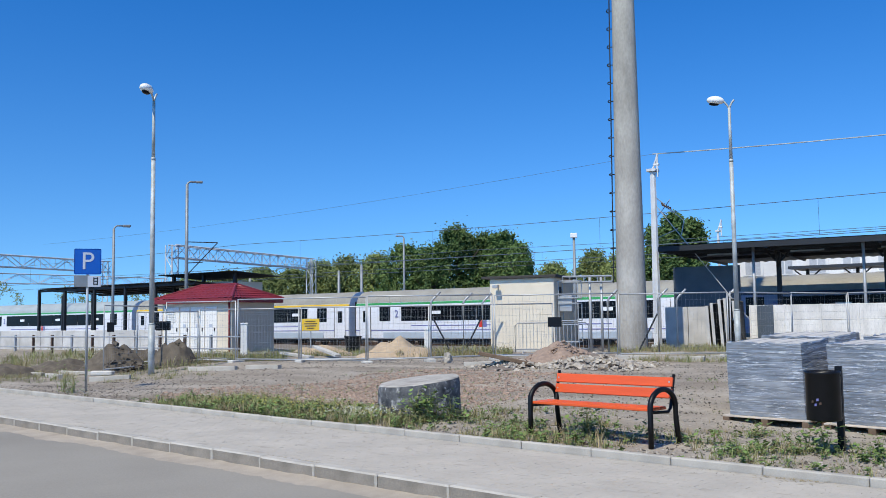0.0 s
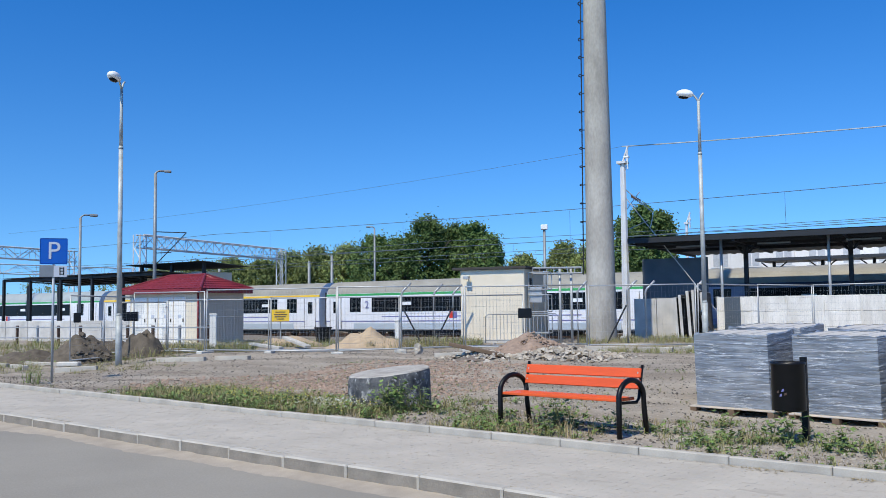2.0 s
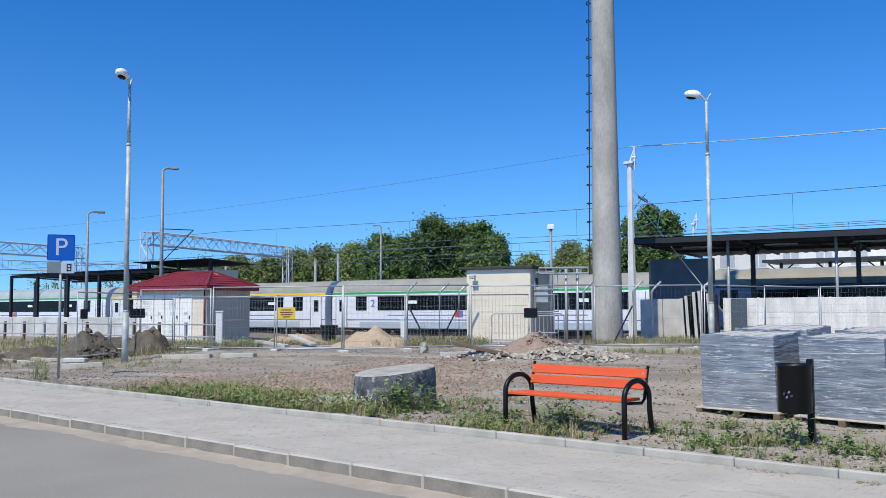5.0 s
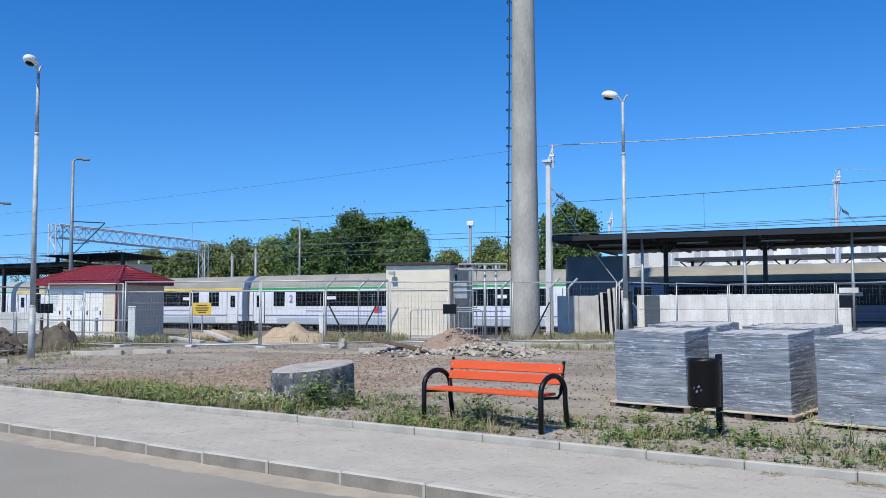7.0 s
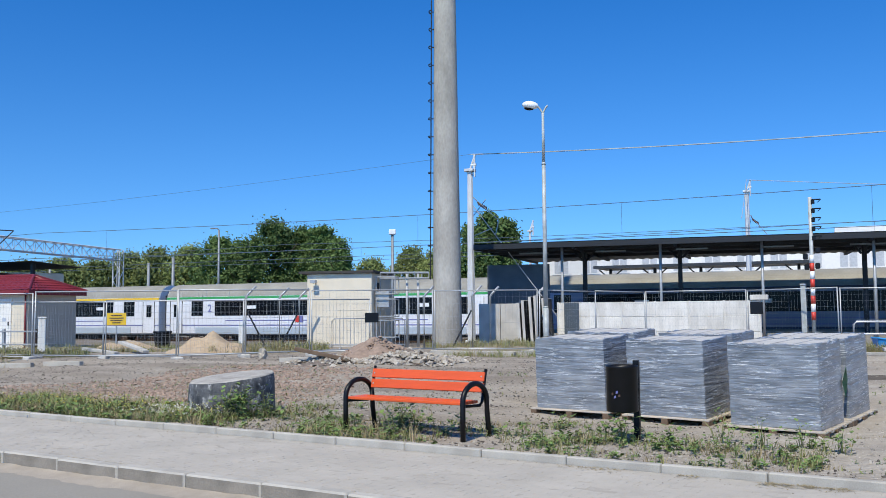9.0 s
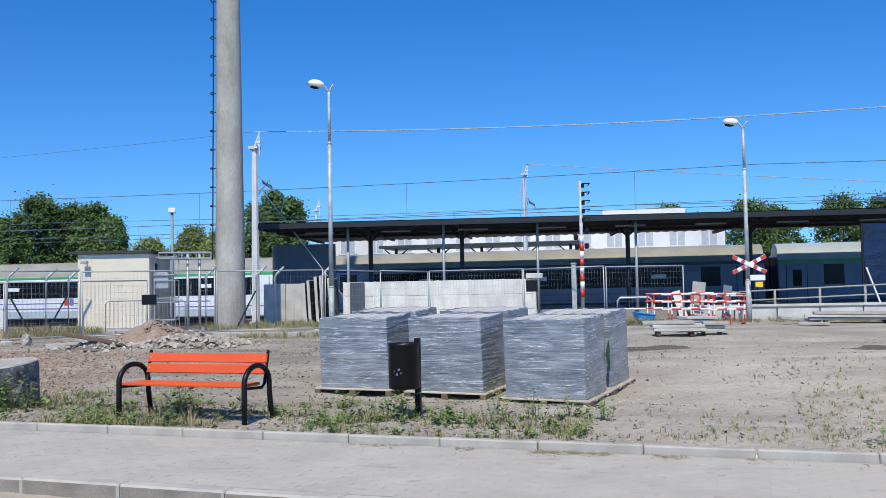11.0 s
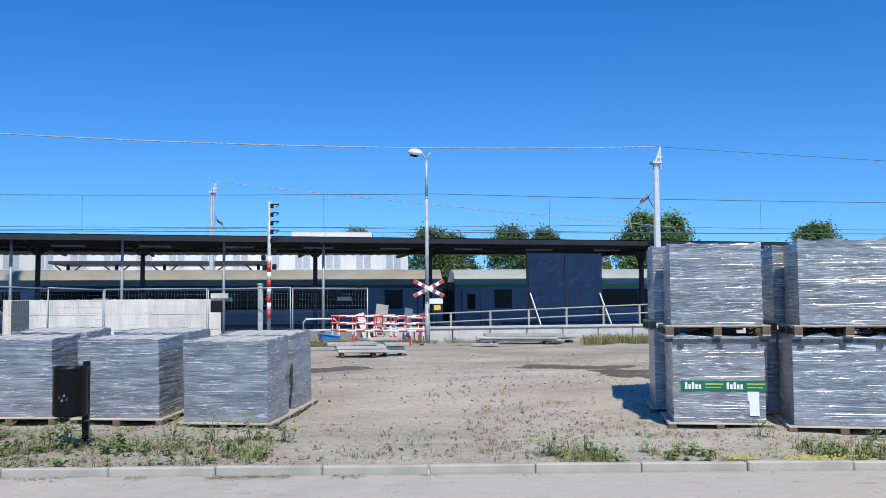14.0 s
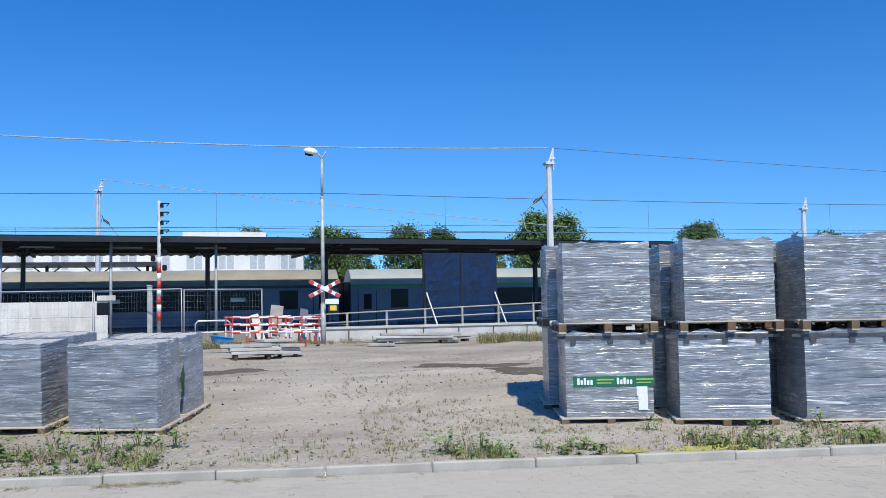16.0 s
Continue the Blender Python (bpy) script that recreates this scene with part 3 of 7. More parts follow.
def scuff(m, color, size, lo):
    """Scraped pale marks over a dark coat."""
    nt = m.node_tree
    n, l = nt.nodes.new, nt.links.new
    b = nt.nodes["Principled BSDF"]
    src = b.inputs["Base Color"].links[0].from_socket
    tx, k, mix = n("ShaderNodeTexNoise"), n("ShaderNodeMapRange"), n("ShaderNodeMix")
    tx.inputs["Scale"].default_value, tx.inputs["Detail"].default_value, tx.inputs["Roughness"].default_value = size, 9, 0.78
    k.inputs["From Min"].default_value, k.inputs["From Max"].default_value, k.inputs["To Max"].default_value = lo, lo + 0.06, 0.8
    mix.data_type = "RGBA"
    mix.inputs["B"].default_value = color
    l(nt.nodes["Texture Coordinate"].outputs["Object"], tx.inputs["Vector"])
    l(tx.outputs["Fac"], k.inputs["Value"])
    l(k.outputs[0], mix.inputs["Factor"])
    l(src, mix.inputs["A"])
    l(mix.outputs["Result"], b.inputs["Base Color"])


scuff(M_BITUMEN, (0.42, 0.41, 0.39, 1), 9.0, 0.535)
M_BASETOP = mat("weathered_concrete_top", (0.46, 0.43, 0.38), 0.95, var=0.25, scale=4, fine=30, bump=0.5, other=(0.27, 0.25, 0.22))
RB = round_base()
RB.matrix_world = pose(-6.98, 13.3, 0.02, 0, 0, 48) @ Matrix.Diagonal((1.08, 1.08, 1.17, 1))


# ---- the concrete tower ----
def tower():
    x, y = polar(14.55, 35.9)
    root = empty("concrete_tower", pose(x, y, gz(x, y), 0, 0, 14.7), label="tall round concrete radio tower with a caged ladder", category="tower")
    bm = BM()
    seg, prev = 40, None
    for i in range(61):
        z = -0.3 + i * 0.5
        r = 0.575 - 0.0105 * z
        row = [bm.verts.new((r * math.cos(k * math.tau / seg), r * math.sin(k * math.tau / seg), z)) for k in range(seg)]
        if prev:
            for k in range(seg):
                bm.faces.new((prev[k], prev[(k + 1) % seg], row[(k + 1) % seg], row[k]))
        prev = row
    bm.faces.new(prev)
    part("shaft", bm, M_TOWER, root, "tapered grey concrete shaft", smooth=True)
    bm = BM()
    for s in (-0.2, 0.2):
        rod(bm, (-0.65, s, 2.6), (-0.65 + 0.0105 * 27.4, s, 30), 0.02, seg=6)
    for i in range(90):
        z = 2.8 + 0.3 * i
        xx = -0.65 + 0.0105 * (z - 2.6)
        rod(bm, (xx, -0.2, z), (xx, 0.2, z), 0.012, seg=5)
    part("ladder", bm, M_DARKSTEEL, root, "dark steel ladder")
    for i in range(37):
        z = 3.2 + 0.72 * i
        xx = -0.65 + 0.0105 * (z - 2.6)
        bm = BM()
        tube(bm, [(xx - 0.1 * math.sin(t * math.pi / 6), 0.22 * math.cos(t * math.pi / 6), z) for t in range(7)], 0.022, 5)
        rod(bm, (xx, 0, z), (xx + 0.16, 0, z), 0.02, seg=5)
        part("bracket", bm, M_DARKSTEEL, root)
    return root


tower()


# ---- street lamps ----
def street_lamp(az, d, h, double, label, head_yaw=180.0):
    x, y = polar(az, d)
    root = empty("street_lamp", pose(x, y, gtop(x, y), 0, 0, az), label=label, category="street lamp", group="street lamps")
    bm = BM()
    rod(bm, (0, 0, -0.1), (0, 0, 1.4), 0.095, 0.09, 14)
    rod(bm, (0, 0, 1.4), (0, 0, 1.46), 0.09, 0.075, 14)
    rod(bm, (0, 0, 1.46), (0, 0, h * 0.76), 0.075, 0.062, 14)
    rod(bm, (0, 0, h * 0.76), (0, 0, h * 0.77), 0.07, 0.06, 14)
    rod(bm, (0, 0, h * 0.77), (0, 0, h - 0.2), 0.052, 0.042, 14)
    part("pole", bm, M_POLE, root, "stepped painted steel pole", smooth=True)
    for sgn in ((1, -1) if double else (1,)):
        bm = BM()
        c, s = math.cos(radians(head_yaw)), math.sin(radians(head_yaw))
        reach = 0.2 if sgn == 1 else 0.16
        tube(bm, [(sgn * c * reach * t, sgn * s * reach * t, h - 0.22 + 0.26 * math.sin(t * 1.4)) for t in (0, 0.25, 0.5, 0.75, 1)], 0.03, 8)
        arm = part("arm", bm, M_POLE, root, smooth=True)
        if sgn == 1:
            bm = BM()
            bmesh.ops.create_uvsphere(bm, u_segments=18, v_segments=10, radius=1)
            bmesh.ops.scale(bm, vec=(0.27, 0.17, 0.15), verts=bm.verts)
            for v in bm.verts:
                v.co.z *= 0.75 if v.co.z < 0 else 1
                v.co.y *= 1 + 0.35 * v.co.x
            part("lamp_head", bm, M_LAMPGLASS, root, "white drop-shaped lamp housing", smooth=True, m=pose(c * (reach + 0.2), s * (reach + 0.2), h + 0.05, 0, -8, head_yaw))
            bm = BM()
            bmesh.ops.create_uvsphere(bm, u_segments=14, v_segments=8, radius=1)
            bmesh.ops.scale(bm, vec=(0.16, 0.1, 0.05), verts=bm.verts)
            part("lens", bm, M_GLASS, root, "glass lens under the housing", smooth=True, m=pose(c * (reach + 0.25), s * (reach + 0.25), h - 0.05, 0, -8, head_yaw))
    return root


street_lamp(43.72, 27.8, 8.15, True, "grey street lamp with a worn stepped pole", 240)
street_lamp(8.44, 29.5, 7.9, True, "grey street lamp behind the pallets", 180)
street_lamp(-16.85, 33.2, 6.85, True, "grey street lamp beside the crossing sign", 180)

# ---- transformer hut with a red roof ----
def red_roof_hut():
    x, y = polar(39.1, 38.6)
    root = empty("transformer_hut", pose(x, y, gz(x, y) - 0.02, 0, 0, -5), label="small white transformer hut with a red hipped metal roof", category="utility hut")
    W, D, H = 4.05, 2.6, 2.15
    bm = BM()
    box(bm, -W, 0, 0, D, 0.0, H, 0.02)
    # the right wall's shade is put into its colour
    for f in bm.faces:
        if f.normal.x > 0.9:
            f.material_index = 1
    part("wall", bm, [M_CREAM, M_GREYORSHADED], root, "pale rendered walls")
    bm = BM()
    box(bm, -W - 0.05, 0.05, -0.05, D + 0.05, -0.15, 0.12, 0.01)
    part("plinth", bm, M_CONC, root)
    o = 0.28
    bm = BM()
    box(bm, -W - o, o, -o, D + o, H - 0.02, H + 0.16, 0.01)
    part("fascia", bm, M_REDROOF, root, "dark red sheet fascia")
    bm = BM()
    zt = H + 0.16
    a = [(-W - o, -o), (o, -o), (o, D + o), (-W - o, D + o)]
    r0, r1 = Vector((-W + 1.0, D / 2, zt + 0.62)), Vector((-1.0, D / 2, zt + 0.62))
    c = [Vector((p[0], p[1], zt)) for p in a]
    def slope(p, q, s, t):
        """One slope of the roof, with standing waves down its fall and steps like tiles."""
        n, k = 26, 6
        prev = None
        for j in range(k * 2):
            tj = (j // 2 + (j % 2) * 0.98) / k
            e0, e1 = p.lerp(s, tj), q.lerp(t, tj)
            nrm = (q - p).cross(s - p).normalized()
            row = [bm.verts.new(e0.lerp(e1, i / n) + nrm * (0.012 * math.cos(i * math.pi) + (0.022 if j % 2 == 0 else 0))) for i in range(n + 1)]
            if prev:
                for i in range(n):
                    bm.faces.new((prev[i], prev[i + 1], row[i + 1], row[i]))
            prev = row
    slope(c[0], c[1], r0, r1)
    slope(c[1], c[2], r1, r1 + Vector((0, 0.01, 0)))
    slope(c[2], c[3], r1, r0)
    slope(c[3], c[0], r0, r0 + Vector((0, 0.01, 0)))
    roof = part("roof", bm, M_REDROOF, root, "dark red hipped roof of tile-shaped sheet")
    bm = BM()
    for p, q in ((r0, r1), (c[0], r0), (c[1], r1), (c[2], r1), (c[3], r0)):
        rod(bm, p + Vector((0, 0, 0.02)), q + Vector((0, 0, 0.02)), 0.05, seg=6)
    part("ridge_cap", bm, M_REDROOF, roof)
    # doors with louvres on the front
    for x0, x1 in ((-3.9, -3.0), (-2.92, -2.38), (-2.3, -1.5), (-1.44, -0.8)):
        bm = BM()
        box(bm, x0, x1, -0.035, 0.0, 0.12, 1.98, 0.008)
        d = part("door", bm, M_WHITE, root, "white louvred steel door")
        for zb in (0.35, 1.35):
            if x1 - x0 > 0.7:
                bm = BM()
                for i in range(7):
                    box(bm, x0 + 0.2, x1 - 0.2, -0.055, -0.036, zb + i * 0.07, zb + i * 0.07 + 0.035)
                part("louvre", bm, M_WHITE, d)
        bm = BM()
        box(bm, x1 - 0.12, x1 - 0.08, -0.075, -0.035, 0.95, 1.1, 0.004)
        part("handle", bm, M_DARKSTEEL, d)
        bm = BM()
        box(bm, (x0 + x1) / 2 - 0.09, (x0 + x1) / 2 + 0.09, -0.042, -0.0355, 1.12, 1.26)
        part("warning_plate", bm, M_SIGNPALE, d)
    bm = BM()
    rod(bm, (-0.05, -0.08, 0.1), (-0.05, -0.08, H), 0.035, seg=8)
    rod(bm, (-0.05, -0.08, H), (0.1, -0.3, H + 0.1), 0.035, seg=8)
    part("downpipe", bm, M_REDROOF, root, smooth=True)


red_roof_hut()


# ---- flat-roofed equipment hut ----
def flat_hut():
    x, y = polar(19.25, 35.0)
    root = empty("equipment_hut", pose(x, y, gz(x, y) - 0.02, 0, 0, 1), label="cream rendered equipment hut with a flat dark roof", category="utility hut")
    W, D, H = 2.62, 2.5, 2.85
    bm = BM()
    box(bm, -W, 0, 0, D, 0.0, H, 0.02)
    part("wall", bm, M_CREAM, root, "cream rendered walls")
    bm = BM()
    box(bm, -W - 0.3, 0.12, -0.14, D + 0.12, H, H + 0.10, 0.01)
    part("roof", bm, M_ROOFFELT, root, "flat dark roof slab")
    bm = BM()
    box(bm, -W - 0.04, 0.04, -0.04, D, -0.2, 0.15, 0.01)
    part("plinth", bm, M_CONC, root)
    bm = BM()
    box(bm, 0.0, 0.03, 0.55, 0.85, 2.0, 2.5, 0.01)
    part("vent", bm, M_DARKSTEEL, root, "small dark vent")
    bm = BM()
    rod(bm, (-W + 0.35, -0.25, H - 0.35), (-W + 0.35, 0, H - 0.28), 0.03, seg=8)
    box(bm, -W + 0.24, -W + 0.46, -0.34, -0.14, H - 0.36, H - 0.24, 0.01)
    part("floodlight", bm, M_STEEL, root, "small wall floodlight")
    bm = BM()
    box(bm, 0.05, 0.6, 0.3, 0.7, 1.55, 2.15, 0.01)
    part("air_unit", bm, M_STEEL, root, "grey outdoor air unit on brackets")
    for z in (0.4, 1.2, 2.05):
        bm = BM()
        for k in range(2):
            for yy in (0.25, 0.75):
                rod(bm, (0.05, yy, z + 0.65 * k), (0.85, yy, z + 0.65 * k), 0.022, seg=6)
            rod(bm, (0.85, 0.25, z + 0.65 * k), (0.85, 0.75, z + 0.65 * k), 0.022, seg=6)
        for xx in (0.1, 0.85):
            for yy in (0.25, 0.75):
                rod(bm, (xx, yy, z), (xx, yy, z + 0.65), 0.022, seg=6)
        part("cable_frame", bm, M_STEEL, root, "galvanised cable frame")


flat_hut()

# ---- the coaches ----
FACE = 51.0      # the near side of the train


def coach_profile():
    """Half outline of a coach, from the skirt to the roof's crown: offset from the centre, height over the rail."""
    pts = [(1.30, 0.55), (1.36, 0.62), (1.40, 1.10), (1.41, 1.9), (1.40, 2.6), (1.36, 3.02), (1.30, 3.15)]
    pts += [(1.28 * math.cos(t), 3.15 + 0.88 * math.sin(t)) for t in [i * math.pi / 2 / 8 for i in range(1, 9)]]
    return pts


def coach(u0, length, band, roof, skirt, label, paint=None):
    paint = paint or M_COACH
    root = empty("railway_coach", RAIL.m(u0, FACE + 1.41, -0.30), label=label, category="railway coach", group="coaches of the passenger train")
    prof = coach_profile()
    full = [(-p[0], p[1]) for p in prof] + [(p[0], p[1]) for p in prof[::-1][1:]]
    e = 0.35
    def shell(sel, x0, x1, out=0.0):
        bm = BM()
        xs = [x0, x1]
        rows = [[bm.verts.new((x, yy * (1 + out / 1.4), zz + (out if zz > 3.2 else 0))) for yy, zz in sel] for x in xs]
        for k in range(len(sel) - 1):
            bm.faces.new((rows[0][k], rows[1][k], rows[1][k + 1], rows[0][k + 1]))
        return bm, rows
    # body, closed at both ends
    bm, rows = shell(full, e, length - e)
    bm.faces.new(rows[0])
    bm.faces.new(rows[1][::-1])
    bm.faces.new((rows[0][0], rows[0][-1], rows[1][-1], rows[1][0]))
    bmesh.ops.recalc_face_normals(bm, faces=bm.faces)
    part("body", bm, paint, root, "painted coach body")
    upper = [p for p in full if p[1] >= 3.15]
    bm, _ = shell(upper, e + 0.02, length - e - 0.02, 0.008)
    bmesh.ops.recalc_face_normals(bm, faces=bm.faces)
    part("roof", bm, roof, root, "grey rounded coach roof", smooth=True)
    bm = BM()
    for k in range(1, 9):
        y0 = -1.25 + k * 0.28
        zz = 3.15 + 0.88 * math.sqrt(max(0.05, 1 - (y0 / 1.28) ** 2))
        rod(bm, (e, y0, zz), (length - e, y0, zz), 0.012, seg=4)
    part("roof_seam", bm, roof, root)
    def strip(z0, z1, x0, x1, material, name, off, label=""):
        def yy(z):
            return -(1.41 if z < 2.3 else 1.41 - 0.05 * max(0, (z - 2.3) / 0.75)) - off
        b = BM()
        box(b, x0, x1, yy((z0 + z1) / 2), yy((z0 + z1) / 2) + 0.05, z0, z1)
        return part(name, b, material, root, label)
    strip(2.98, 3.13, e, length - e, band, "cantrail_stripe", 0.015, "coloured stripe below the roof")
    strip(0.60, 1.02, e + 2.6, length - e - 2.6, skirt, "skirt", 0.004, "grey lower skirt panel")
    strip(1.14, 1.20, e, length - e, M_STRIPE, "stripe", 0.006, "thin dark stripe")
    strip(1.46, 1.52, 5.5, length - 5.5, M_STRIPE, "stripe", 0.006)
    # windows: one dark band of panes, and single panes by the doors
    n, x0, x1 = 8, 4.6, length - 4.6
    w = (x1 - x0) / n
    for i in range(n):
        p = strip(1.82, 2.86, x0 + i * w + 0.012, x0 + (i + 1) * w - 0.012, M_GLASS, "window", 0.012, "dark tinted window")
        if i % 3 == 1:
            b = BM()
            box(b, x0 + (i + 0.25) * w, x0 + (i + 0.62) * w, -1.44, -1.43, 2.28, 2.5)
            part("notice", b, M_SIGNWHITE, p, "white paper notice in the window")
    for xx in (2.6, length - 3.6):
        strip(1.82, 2.86, xx, xx + 1.0, M_GLASS, "window", 0.012, "dark tinted window")
    for xx in (0.75, length - 1.75):
        d = strip(0.62, 2.86, xx, xx + 1.0, paint, "door", 0.010, "entrance door with a small window")
        b = BM()
        box(b, xx + 0.3, xx + 0.75, -1.435, -1.41, 1.75, 2.6, 0.01)
        part("door_window", b, M_GLASS, d)
        for q in (-0.035, 1.0):
            b = BM()
            box(b, xx + q, xx + q + 0.035, -1.432, -1.40, 0.66, 2.86)
            part("door_seal", b, M_BLACK, d, "black rubber door seal")
        b = BM()
        box(b, xx - 0.05, xx + 1.05, -1.45, -1.20, 0.30, 0.36)
        part("step", b, M_DARKSTEEL, d, "dark folding step")
    # big class figure and mark in plain shapes
    for k, (mx, mt) in enumerate(((11.2, M_RED), (11.55, M_STRIPE))):
        strip(1.36, 1.79, mx, mx + 0.28, mt, "mark", 0.009, "plain coloured mark")
    b = BM()
    cu = bpy.data.curves.new("figure", "FONT")
    cu.body, cu.size, cu.extrude = "2", 0.75, 0.006
    fig = new("class_figure", bpy.data.meshes.new_from_object(new("figure_tmp", cu)))
    bpy.data.objects.remove(bpy.data.objects["figure_tmp"])
    fig.data.materials.append(M_STRIPE)
    fig.parent, fig.matrix_basis = root, pose(4.0, -1.43, 2.08, 90, 0, 0)
    tagged(fig, label="dark second class figure")
    # gangways, bogies and boxes under the floor
    for xx, dx in ((0, 1), (length, -1)):
        b = BM()
        box(b, min(xx, xx + dx * e), max(xx, xx + dx * e), -0.75, 0.75, 0.95, 3.3, 0.04)
        part("gangway", b, M_BLACK, root, "black rubber gangway bellows")
    for xx in (3.6, length - 3.6):
        b = BM()
        box(b, xx - 1.7, xx + 1.7, -1.12, -0.95, 0.40, 0.66, 0.03)
        box(b, xx - 1.7, xx + 1.7, 0.95, 1.12, 0.40, 0.66, 0.03)
        box(b, xx - 0.3, xx + 0.3, -1.1, 1.1, 0.38, 0.6, 0.03)
        for dx in (-1.25, 1.25):
            box(b, xx + dx - 0.17, xx + dx + 0.17, -1.18, -0.95, 0.28, 0.62, 0.03)
        bog = part("bogie", b, M_DARKSTEEL, root, "dark steel bogie")
        for dx in (-1.25, 1.25):
            b = BM()
            for yy in (-0.82, 0.70):
                rod(b, (xx + dx, yy, 0.46), (xx + dx, yy + 0.12, 0.46), 0.46, seg=24)
            rod(b, (xx + dx, -0.8, 0.46), (xx + dx, 0.8, 0.46), 0.08, seg=10)
            part("wheelset", b, M_RUST, bog)
    b = BM()
    box(b, e + 0.3, length - e - 0.3, -1.28, 1.28, 0.46, 0.60, 0.02)
    box(b, 6.4, length - 6.4, -0.9, 0.9, 0.16, 0.46, 0.03)
    part("underframe", b, M_DARKSTEEL, root, "dark steel underframe")
    for xx, ww in ((7.2, 1.8), (9.6, 2.4), (13.0, 1.2), (15.2, 2.6)):
        b = BM()
        box(b, xx, xx + ww, -1.22, 1.22, 0.20, 0.62, 0.03)
        part("underfloor_box", b, M_DARKSTEEL, root)
    return root


CLEN, U0 = 26.4, -45.4
coach(U0 - 2 * CLEN, CLEN, M_GREEN, M_COACHROOF, M_COACHGREY, "white passenger coach with a green stripe and grey roof")
coach(U0 - CLEN, CLEN, M_YELLOW, M_COACHROOF2, M_COACHGREY, "white passenger coach with a yellow stripe and dull roof")
coach(U0, CLEN, M_GREEN, M_COACHROOF2, M_COACHGREY, "white passenger coach with a green stripe and dull roof")
# bodies, skirts and the dark stripe here carry the canopy's shade as colour
coach(U0 + CLEN, CLEN, M_COACHSHADENAVY, M_COACHROOF2, M_COACHSHADENAVY, "passenger coach beside the platform, canopy shade put into its blue-grey body and dark stripe", M_COACHSHADE)
coach(U0 + 2 * CLEN, CLEN, M_GREEN, M_COACHROOF, M_COACHSHADENAVY, "passenger coach beside the platform with a green stripe, canopy shade put into its blue-grey body", M_COACHSHADE)


def tracks():
    for k, v in enumerate((46.0, FACE + 1.41, 57.0, 61.5)):
        root = empty("railway_track", RAIL.m(0, v, -0.30), label="rusty rails on concrete sleepers in brown ballast", category="railway track", kind="structure")
        for s in (-0.75, 0.75):
            bm = BM()
            box(bm, -150, 120, s - 0.035, s + 0.035, -0.05, 0.0)
            box(bm, -150, 120, s - 0.07, s + 0.07, -0.17, -0.15)
            box(bm, -150, 120, s - 0.01, s + 0.01, -0.15, -0.05)
            part("rail", bm, M_RUST, root)
        bm = BM()
        for i in range(140):
            x = -70 + i * 0.65
            box(bm, x - 0.13, x + 0.13, -1.3, 1.3, -0.32, -0.171)
        tagged(part("sleepers", bm, M_CONC, root), kind="stuff")
        bm = BM()
        vs = []
        for i in range(271):
            for yy, zz in ((-2.3, -0.5), (-1.5, -0.2), (0, -0.2), (1.5, -0.2), (2.3, -0.5)):
                vs.append(bm.verts.new((-150 + i, yy, zz + 0.02 * noise.noise(Vector((i * 1.7, yy * 3, k))))))
        for i in range(270):
            for j in range(4):
                bm.faces.new((vs[i * 5 + j], vs[i * 5 + 5 + j], vs[i * 5 + 6 + j], vs[i * 5 + j + 1]))
        part("ballast", bm, M_BALLAST, root)


tracks()


